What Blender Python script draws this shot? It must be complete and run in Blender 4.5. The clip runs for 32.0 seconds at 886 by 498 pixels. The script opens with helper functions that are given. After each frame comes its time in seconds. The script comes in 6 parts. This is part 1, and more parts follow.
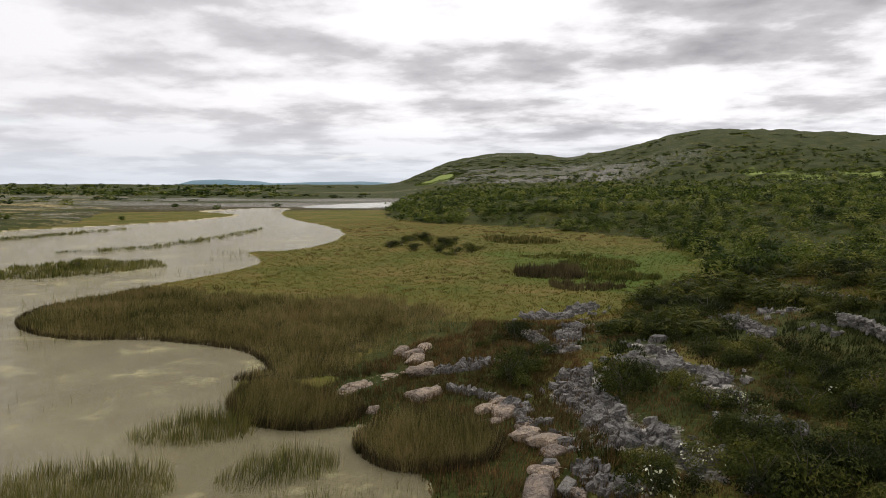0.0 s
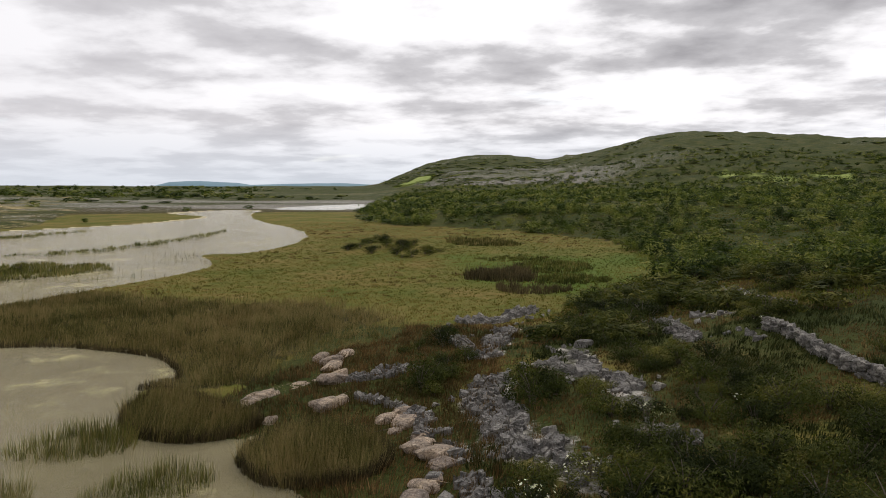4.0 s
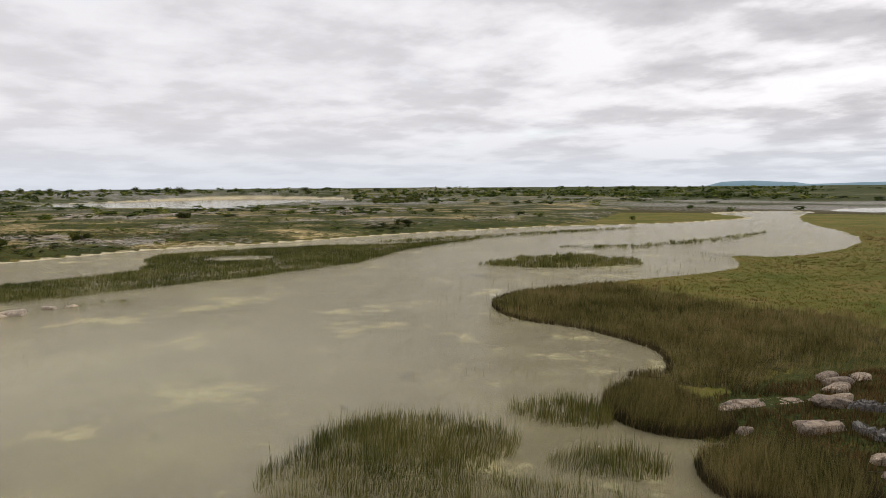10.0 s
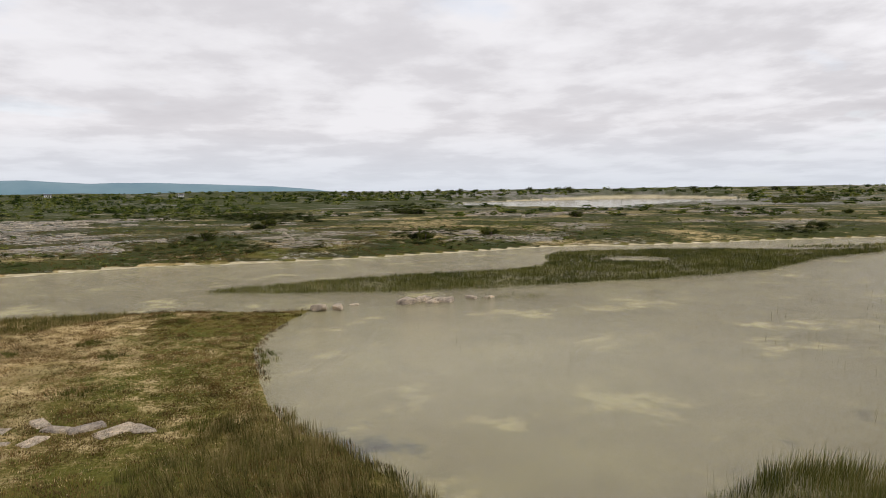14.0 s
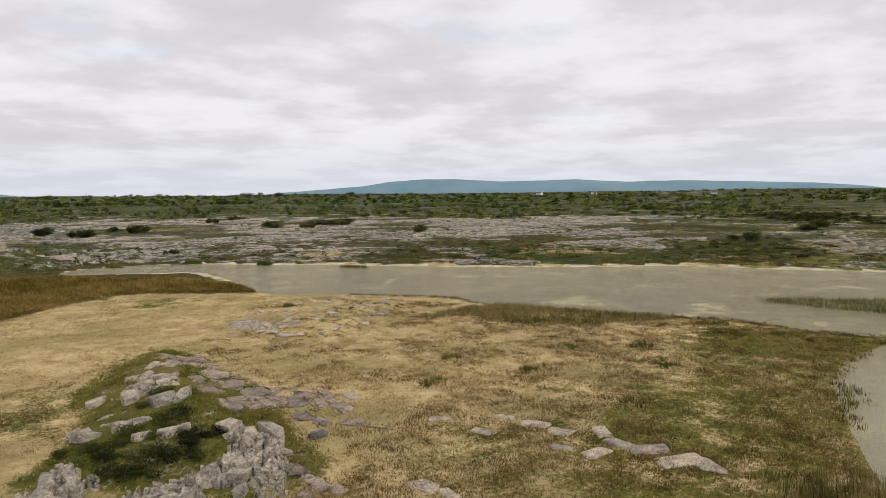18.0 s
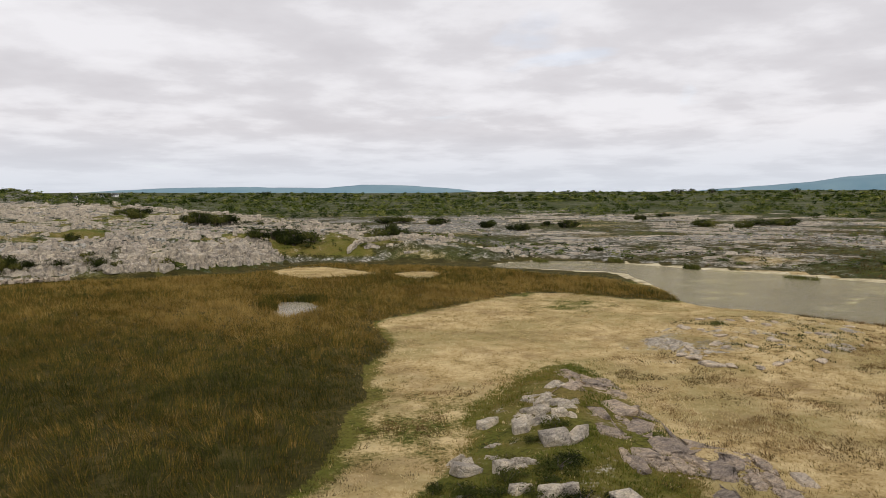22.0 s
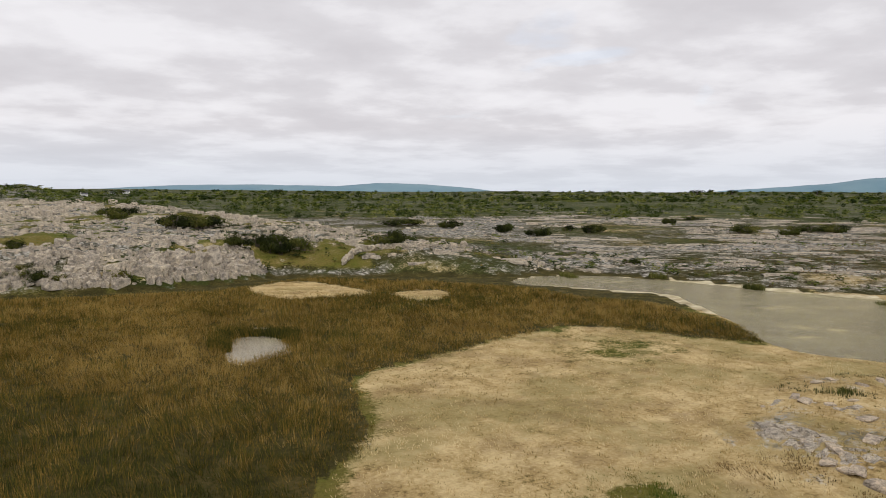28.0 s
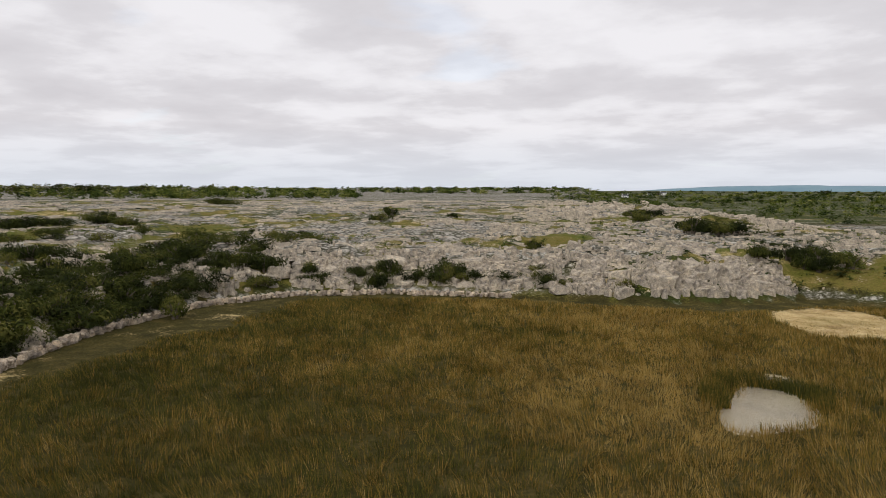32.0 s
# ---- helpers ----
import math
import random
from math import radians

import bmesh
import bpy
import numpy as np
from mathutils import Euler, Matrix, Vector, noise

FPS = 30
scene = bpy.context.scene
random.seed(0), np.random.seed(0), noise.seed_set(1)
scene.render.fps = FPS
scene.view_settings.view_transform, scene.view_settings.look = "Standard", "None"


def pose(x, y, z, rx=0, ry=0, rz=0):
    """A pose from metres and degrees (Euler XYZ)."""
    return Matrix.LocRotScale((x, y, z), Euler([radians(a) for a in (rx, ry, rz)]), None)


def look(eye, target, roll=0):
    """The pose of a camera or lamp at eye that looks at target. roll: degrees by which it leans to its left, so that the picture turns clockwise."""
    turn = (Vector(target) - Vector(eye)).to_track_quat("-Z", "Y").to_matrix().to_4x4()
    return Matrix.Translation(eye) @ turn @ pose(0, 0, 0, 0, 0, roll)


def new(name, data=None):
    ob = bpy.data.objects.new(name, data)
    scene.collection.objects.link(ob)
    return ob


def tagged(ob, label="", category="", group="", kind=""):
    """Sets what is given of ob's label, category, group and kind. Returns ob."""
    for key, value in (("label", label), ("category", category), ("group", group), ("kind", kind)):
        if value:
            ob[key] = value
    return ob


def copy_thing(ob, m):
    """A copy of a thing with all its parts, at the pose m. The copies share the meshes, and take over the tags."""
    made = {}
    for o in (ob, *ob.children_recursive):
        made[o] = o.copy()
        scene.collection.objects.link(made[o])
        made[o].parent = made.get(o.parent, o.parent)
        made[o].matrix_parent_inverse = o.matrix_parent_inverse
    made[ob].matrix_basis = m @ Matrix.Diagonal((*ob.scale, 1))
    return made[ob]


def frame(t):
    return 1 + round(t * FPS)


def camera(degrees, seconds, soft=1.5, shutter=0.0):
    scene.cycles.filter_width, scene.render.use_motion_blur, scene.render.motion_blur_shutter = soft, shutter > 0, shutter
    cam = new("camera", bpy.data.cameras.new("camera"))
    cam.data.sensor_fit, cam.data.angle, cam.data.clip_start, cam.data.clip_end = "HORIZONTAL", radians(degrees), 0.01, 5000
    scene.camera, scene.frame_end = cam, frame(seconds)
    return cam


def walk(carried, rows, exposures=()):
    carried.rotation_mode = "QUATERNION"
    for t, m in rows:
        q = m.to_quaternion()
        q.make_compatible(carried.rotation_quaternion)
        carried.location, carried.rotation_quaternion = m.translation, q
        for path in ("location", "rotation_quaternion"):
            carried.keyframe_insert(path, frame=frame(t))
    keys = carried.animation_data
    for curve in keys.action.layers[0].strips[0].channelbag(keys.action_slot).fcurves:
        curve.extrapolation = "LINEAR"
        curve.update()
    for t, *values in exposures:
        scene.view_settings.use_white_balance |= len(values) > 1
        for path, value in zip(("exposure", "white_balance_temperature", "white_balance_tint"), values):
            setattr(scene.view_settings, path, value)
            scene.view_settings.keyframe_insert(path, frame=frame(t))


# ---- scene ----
cam = camera(64.3, 32.0, soft=0.8)
METRES, EYE, TILT, LEAN, TURN = 71.06, 14.25, 0.0, -0.53, 0.0
ROWS = [
    (0.0, 0.0, 0.0, 0.0, -0.06, -5.08, 0.67),
    (0.5, 0.0091, 0.0025, 0.0001, -0.95, -5.09, 0.65),
    (1.0, 0.018, 0.0047, 0.0004, -1.88, -5.08, 0.63),
    (1.5, 0.0268, 0.0067, 0.0006, -2.65, -5.07, 0.61),
    (2.0, 0.0354, 0.009, 0.0007, -2.72, -5.06, 0.6),
    (2.5, 0.0441, 0.0114, 0.0007, -2.72, -5.03, 0.61),
    (4.5, 0.077, 0.0206, -0.0006, -0.16, -4.94, 0.67),
    (5.0, 0.0847, 0.0218, -0.0008, 3.52, -4.9, 0.75),
    (5.5, 0.0923, 0.023, -0.0007, 7.67, -4.83, 0.77),
    (6.0, 0.0995, 0.024, -0.0007, 11.45, -4.78, 0.82),
    (6.5, 0.1057, 0.0252, -0.0009, 15.15, -4.72, 0.83),
    (7.0, 0.1112, 0.0265, -0.0012, 18.87, -4.67, 0.84),
    (7.5, 0.1155, 0.0275, -0.0016, 22.56, -4.61, 0.83),
    (8.0, 0.119, 0.0285, -0.002, 26.26, -4.57, 0.83),
    (8.5, 0.1214, 0.0288, -0.0019, 29.96, -4.54, 0.82),
    (9.0, 0.1224, 0.0294, -0.002, 33.64, -4.48, 0.81),
    (9.5, 0.122, 0.0293, -0.0021, 37.31, -4.43, 0.83),
    (10.0, 0.1204, 0.0294, -0.0022, 40.99, -4.39, 0.83),
    (10.5, 0.1172, 0.0287, -0.0021, 44.7, -4.35, 0.84),
    (11.0, 0.1124, 0.0277, -0.0021, 48.41, -4.3, 0.82),
    (11.5, 0.1064, 0.0269, -0.002, 52.14, -4.24, 0.83),
    (12.0, 0.0992, 0.0259, -0.0017, 55.88, -4.19, 0.84),
    (12.5, 0.0913, 0.0242, -0.0016, 59.65, -4.14, 0.84),
    (13.0, 0.0825, 0.0222, -0.0012, 63.43, -4.1, 0.82),
    (13.5, 0.073, 0.0198, -0.0009, 67.27, -4.06, 0.82),
    (14.0, 0.0628, 0.017, -0.0005, 71.39, -4.02, 0.8),
    (14.5, 0.0519, 0.0137, -0.0001, 75.85, -3.99, 0.77),
    (16.5, 0.0023, -0.0049, 0.0006, 94.7, -3.88, 0.57),
    (17.0, -0.0118, -0.0116, 0.0007, 100.19, -3.87, 0.51),
    (17.5, -0.0263, -0.0188, 0.0008, 106.18, -3.84, 0.43),
    (18.0, -0.0412, -0.0263, 0.0007, 112.62, -3.82, 0.36),
    (18.5, -0.0563, -0.0346, 0.0008, 119.15, -3.82, 0.26),
    (19.0, -0.0719, -0.0432, 0.0011, 125.67, -3.82, 0.19),
    (19.5, -0.0881, -0.0536, 0.0008, 132.27, -3.87, 0.07),
    (20.0, -0.1047, -0.0647, 0.001, 138.97, -3.91, -0.0),
    (20.5, -0.1211, -0.0763, 0.0012, 145.43, -3.98, -0.07),
    (21.0, -0.1359, -0.0868, 0.0019, 146.59, -4.02, -0.11),
    (21.5, -0.1507, -0.1005, 0.0024, 146.56, -4.06, -0.16),
    (22.0, -0.1647, -0.1152, 0.0032, 146.53, -4.09, -0.2),
    (22.5, -0.1786, -0.1309, 0.0039, 146.5, -4.12, -0.26),
    (23.0, -0.1924, -0.148, 0.005, 146.47, -4.14, -0.3),
    (23.5, -0.2063, -0.166, 0.0062, 146.44, -4.17, -0.35),
    (24.0, -0.2204, -0.1853, 0.007, 146.41, -4.19, -0.4),
    (24.5, -0.2349, -0.2057, 0.008, 146.38, -4.2, -0.44),
    (25.0, -0.2497, -0.2271, 0.009, 146.36, -4.22, -0.48),
    (25.5, -0.2646, -0.2494, 0.0099, 146.32, -4.24, -0.52),
    (27.5, -0.3271, -0.3484, 0.0126, 146.25, -4.19, -0.66),
    (28.0, -0.3436, -0.3759, 0.0132, 147.65, -4.19, -0.67),
    (28.5, -0.3602, -0.4036, 0.014, 152.29, -4.23, -0.69),
    (29.0, -0.3767, -0.4309, 0.0145, 157.57, -4.26, -0.7),
    (29.5, -0.3908, -0.458, 0.0149, 162.83, -4.3, -0.67),
    (30.0, -0.4025, -0.4848, 0.0148, 168.11, -4.33, -0.67),
    (30.5, -0.4117, -0.5112, 0.0149, 173.37, -4.38, -0.68),
    (31.0, -0.4191, -0.537, 0.0147, 178.63, -4.44, -0.66),
    (31.5, -0.4249, -0.562, 0.0147, 183.91, -4.5, -0.67),
    (32.0, -0.4295, -0.5871, 0.0148, 189.22, -4.58, -0.69),
]
walk(cam, [(t, pose(0, 0, EYE, TILT, LEAN, TURN) @ pose(METRES * x, METRES * y, METRES * z, 90 + pitch, roll, yaw)) for t, x, y, z, yaw, pitch, roll in ROWS])

# ---- sky and sun ----
SUN_AZ, SUN_EL = -22.0, 42.0          # degrees: turned right of +y, height
world = bpy.data.worlds.new("overcast_sky")
scene.world = world
world.use_nodes = True
wt = world.node_tree
wt.nodes.clear()


def wn(kind, **kw):
    n = wt.nodes.new(kind)
    for k, v in kw.items():
        n.inputs[k].default_value = v
    return n


def wmath(op, a, b=None, clamp=False):
    n = wt.nodes.new("ShaderNodeMath")
    n.operation, n.use_clamp = op, clamp
    for i, v in enumerate((a, b)):
        if v is None:
            continue
        if isinstance(v, (int, float)):
            n.inputs[i].default_value = v
        else:
            wt.links.new(v, n.inputs[i])
    return n.outputs[0]


def wramp(fac, stops):
    n = wt.nodes.new("ShaderNodeValToRGB")
    el = n.color_ramp.elements
    while len(el) < len(stops):
        el.new(0.5)
    for e, (p, c) in zip(el, stops):
        e.position, e.color = p, (*c, 1)
    wt.links.new(fac, n.inputs[0])
    return n.outputs[0]


def wmix(kind, fac, a, b):
    n = wt.nodes.new("ShaderNodeMix")
    n.data_type, n.blend_type = "RGBA", kind
    for i, v in ((0, fac), (6, a), (7, b)):
        if isinstance(v, (int, float)):
            n.inputs[i].default_value = v
        elif isinstance(v, tuple):
            n.inputs[i].default_value = (*v, 1)
        else:
            wt.links.new(v, n.inputs[i])
    return n.outputs[2]


coord = wn("ShaderNodeTexCoord").outputs["Generated"]
sep = wn("ShaderNodeSeparateXYZ")
wt.links.new(coord, sep.inputs[0])
up = wmath("ADD", wmath("MAXIMUM", sep.outputs[2], 0.0), 0.13)
flat = wn("ShaderNodeCombineXYZ")
wt.links.new(wmath("DIVIDE", sep.outputs[0], up), flat.inputs[0])
wt.links.new(wmath("DIVIDE", sep.outputs[1], up), flat.inputs[1])


def cloud(scale, detail, rough, dist, offset):
    m = wn("ShaderNodeMapping")
    m.inputs["Location"].default_value = offset
    m.inputs["Rotation"].default_value = (0, 0, radians(15))
    m.inputs["Scale"].default_value = (1.0, 1.0, 1.0)
    wt.links.new(flat.outputs[0], m.inputs[0])
    n = wn("ShaderNodeTexNoise", Scale=scale, Detail=detail, Roughness=rough, Distortion=dist)
    wt.links.new(m.outputs[0], n.inputs["Vector"])
    return n.outputs["Fac"]


SUN_DIR = Vector((-math.sin(radians(SUN_AZ)) * math.cos(radians(SUN_EL)), math.cos(radians(SUN_AZ)) * math.cos(radians(SUN_EL)), math.sin(radians(SUN_EL))))
dot = wn("ShaderNodeVectorMath")
dot.operation = "DOT_PRODUCT"
dot.inputs[1].default_value = SUN_DIR
wt.links.new(coord, dot.inputs[0])
glow = wmath("POWER", wmath("MAXIMUM", dot.outputs["Value"], 0.0), 3.0)
big = cloud(0.95, 5.0, 0.45, 0.1, (3.1, 1.7, 0.0))
small = cloud(2.6, 7.0, 0.55, 0.0, (8.4, 2.2, 3.0))
mixed = wmath("ADD", wmath("MULTIPLY", big, 0.60), wmath("MULTIPLY", small, 0.40))
mixed = wmath("SUBTRACT", mixed, wmath("MULTIPLY", glow, 0.055))
dense = wramp(mixed, [(0.42, (0, 0, 0)), (0.48, (0.30, 0.30, 0.30)), (0.53, (0.70, 0.70, 0.70)), (0.63, (1, 1, 1))])
thin_sky = wmix("ADD", glow, (0.87, 0.855, 0.885), (0.46, 0.45, 0.44))
thick = wmix("MIX", glow, (0.66, 0.64, 0.67), (0.24, 0.235, 0.25))
bright = wmix("MIX", dense, thin_sky, thick)
sky = wn("ShaderNodeTexSky")
sky.sky_type, sky.sun_disc = "NISHITA", False
sky.sun_elevation, sky.sun_rotation = radians(SUN_EL), radians(-SUN_AZ)
blue = wmix("MULTIPLY", 1.0, sky.outputs[0], (0.12, 0.12, 0.12))
gaps = wramp(cloud(1.1, 5.0, 0.5, 0.3, (1.3, 9.2, 6.0)), [(0.29, (1, 1, 1)), (0.36, (0, 0, 0))])
veil = wmix("MIX", wmath("MULTIPLY", gaps, 0.22), bright, wmix("ADD", 1.0, blue, (0.34, 0.36, 0.40)))
low = wramp(sep.outputs[2], [(0.0, (0.8, 0.8, 0.8)), (0.09, (0, 0, 0))])
final = wmix("MIX", low, veil, (0.66, 0.71, 0.79))
back = wn("ShaderNodeBackground", Strength=1.0)
wt.links.new(final, back.inputs[0])
out = wn("ShaderNodeOutputWorld")
wt.links.new(back.outputs[0], out.inputs[0])

lamp = bpy.data.lights.new("sun", "SUN")
lamp.energy, lamp.angle, lamp.color = 1.1, radians(12), (1.0, 0.95, 0.88)
sun = new("sun", lamp)
sun.matrix_world = look(SUN_DIR * 100, (0, 0, 0))


# ---- materials ----
def material(name):
    m = bpy.data.materials.new(name)
    m.use_nodes = True
    nt = m.node_tree
    nt.nodes.clear()
    o = nt.nodes.new("ShaderNodeOutputMaterial")
    b = nt.nodes.new("ShaderNodeBsdfPrincipled")
    nt.links.new(b.outputs[0], o.inputs[0])
    return m, nt, b, o


def nod(nt, kind, **kw):
    n = nt.nodes.new(kind)
    for k, v in kw.items():
        n.inputs[k].default_value = v
    return n


def noise_of(nt, vec, scale, detail=5.0, rough=0.55, dist=0.0):
    n = nod(nt, "ShaderNodeTexNoise", Scale=scale, Detail=detail, Roughness=rough, Distortion=dist)
    nt.links.new(vec, n.inputs["Vector"])
    return n.outputs["Fac"]


def ramp_of(nt, fac, stops):
    n = nt.nodes.new("ShaderNodeValToRGB")
    el = n.color_ramp.elements
    while len(el) < len(stops):
        el.new(0.5)
    for e, (p, c) in zip(el, stops):
        e.position, e.color = p, (*c, 1) if len(c) == 3 else c
    nt.links.new(fac, n.inputs[0])
    return n.outputs[0]


def mix_of(nt, fac, a, b, kind="MIX"):
    n = nt.nodes.new("ShaderNodeMix")
    n.data_type, n.blend_type = "RGBA", kind
    for i, v in ((0, fac), (6, a), (7, b)):
        if isinstance(v, (int, float)):
            n.inputs[i].default_value = v
        elif isinstance(v, tuple):
            n.inputs[i].default_value = (*v, 1)
        else:
            nt.links.new(v, n.inputs[i])
    return n.outputs[2]


def math_of(nt, op, a, b=None, clamp=False):
    n = nt.nodes.new("ShaderNodeMath")
    n.operation, n.use_clamp = op, clamp
    for i, v in enumerate((a, b)):
        if v is None:
            continue
        if isinstance(v, (int, float)):
            n.inputs[i].default_value = v
        else:
            nt.links.new(v, n.inputs[i])
    return n.outputs[0]


def bump_of(nt, b, height, strength, distance):
    n = nod(nt, "ShaderNodeBump", Strength=strength, Distance=distance)
    nt.links.new(height, n.inputs["Height"])
    nt.links.new(n.outputs[0], b.inputs["Normal"])


def place(nt):
    return nt.nodes.new("ShaderNodeNewGeometry").outputs["Position"]


def blades(name, stops, patch, rough=0.7, tinted=False):
    """Leaves and stalks: a colour for each island, shifted in patches over the ground."""
    m, nt, b, o = material(name)
    g = nt.nodes.new("ShaderNodeNewGeometry")
    own = g.outputs["Random Per Island"]
    wide = noise_of(nt, g.outputs["Position"], patch, 3.0, 0.6)
    info = nt.nodes.new("ShaderNodeObjectInfo")
    one = info.outputs["Random"]
    if tinted:
        at = nt.nodes.new("ShaderNodeAttribute")
        at.attribute_name = "tint"
        one = at.outputs["Fac"]
    each = math_of(nt, "MULTIPLY", math_of(nt, "SUBTRACT", one, 0.5), 0.75 if tinted else 0.5)
    fac = math_of(nt, "ADD", math_of(nt, "ADD", math_of(nt, "ADD", math_of(nt, "MULTIPLY", own, 0.3), 0.08), each), math_of(nt, "SUBTRACT", math_of(nt, "MULTIPLY", wide, 1.5), 0.475))
    nt.links.new(ramp_of(nt, fac, stops), b.inputs["Base Color"])
    b.inputs["Roughness"].default_value = rough
    b.inputs["Specular IOR Level"].default_value = 0.06
    # thin leaves let some of the light through
    tl = nod(nt, "ShaderNodeBsdfTranslucent")
    nt.links.new(mix_of(nt, 1.0, b.inputs["Base Color"].links[0].from_socket, (1.25, 1.35, 0.7), "MULTIPLY"), tl.inputs[0])
    both = nt.nodes.new("ShaderNodeMixShader")
    both.inputs[0].default_value = 0.32
    nt.links.new(b.outputs[0], both.inputs[1])
    nt.links.new(tl.outputs[0], both.inputs[2])
    nt.links.new(both.outputs[0], o.inputs[0])
    return m


def stalk(name, stops, rough=0.75, own=0.62):
    """Grass and reeds: the hue of each tuft, and a little of its own for each blade."""
    m, nt, b, o = material(name)
    g = nt.nodes.new("ShaderNodeNewGeometry")
    at = nt.nodes.new("ShaderNodeAttribute")
    at.attribute_name = "tint"
    fac = math_of(nt, "ADD", at.outputs["Fac"], math_of(nt, "MULTIPLY", math_of(nt, "SUBTRACT", g.outputs["Random Per Island"], 0.5), own))
    nt.links.new(ramp_of(nt, fac, stops), b.inputs["Base Color"])
    b.inputs["Roughness"].default_value = rough
    b.inputs["Specular IOR Level"].default_value = 0.05
    return m


reed_mat = stalk("reed_stalks", [(0.1, (0.036, 0.042, 0.009)), (0.35, (0.078, 0.070, 0.014)), (0.55, (0.15, 0.108, 0.020)), (0.8, (0.25, 0.148, 0.032)), (0.97, (0.33, 0.23, 0.075))])
reed_green_mat = stalk("green_reed_stalks", [(0.08, (0.050, 0.056, 0.015)), (0.35, (0.112, 0.108, 0.030)), (0.65, (0.19, 0.162, 0.055)), (0.95, (0.30, 0.235, 0.10))])
sedge_mat = stalk("lake_sedge", [(0.1, (0.042, 0.052, 0.014)), (0.45, (0.105, 0.110, 0.026)), (0.8, (0.16, 0.165, 0.038)), (0.95, (0.24, 0.2, 0.07))])
straw_mat = stalk("dry_grass", [(0.05, (0.15, 0.125, 0.040)), (0.22, (0.25, 0.18, 0.068)), (0.42, (0.43, 0.315, 0.135)), (0.68, (0.56, 0.43, 0.215)), (0.9, (0.66, 0.54, 0.31))])
# dark brown of the meadow reeds; round the stands it paints their shaded fronts
rim_mat = stalk("dark_brown_reed_stems", [(0.1, (0.035, 0.029, 0.015)), (0.5, (0.075, 0.060, 0.028)), (0.9, (0.14, 0.108, 0.052))])
golden_mat = stalk("meadow_grass", [(0.1, (0.055, 0.082, 0.012)), (0.35, (0.118, 0.125, 0.020)), (0.6, (0.175, 0.148, 0.032)), (0.95, (0.25, 0.172, 0.058))], own=0.3)
heath_mat = stalk("brown_heath", [(0.1, (0.055, 0.046, 0.016)), (0.5, (0.130, 0.080, 0.032)), (0.9, (0.25, 0.155, 0.062))])
herb_mat = stalk("green_herbs", [(0.1, (0.022, 0.030, 0.009)), (0.5, (0.058, 0.066, 0.019)), (0.9, (0.15, 0.130, 0.048))])
leaf_mat = blades("hazel_leaves", [(0.12, (0.011, 0.015, 0.005)), (0.42, (0.028, 0.036, 0.009)), (0.68, (0.064, 0.072, 0.016)), (0.90, (0.15, 0.138, 0.038))], 0.3, 0.8)
far_leaf_mat = blades("scrub_leaves", [(0.15, (0.018, 0.030, 0.008)), (0.45, (0.052, 0.074, 0.016)), (0.70, (0.115, 0.135, 0.030)), (0.95, (0.22, 0.215, 0.066))], 0.22, 0.8, True)
blossom_mat = blades("white_blossom", [(0.2, (0.55, 0.54, 0.42)), (0.8, (0.8, 0.78, 0.66))], 0.5)


def bark():
    m, nt, b, o = material("bark")
    p = place(nt)
    nt.links.new(ramp_of(nt, noise_of(nt, p, 9.0), [(0.3, (0.06, 0.045, 0.032)), (0.7, (0.16, 0.13, 0.10))]), b.inputs["Base Color"])
    b.inputs["Roughness"].default_value = 0.9
    bump_of(nt, b, noise_of(nt, p, 30.0), 0.5, 0.02)
    return m


bark_mat = bark()


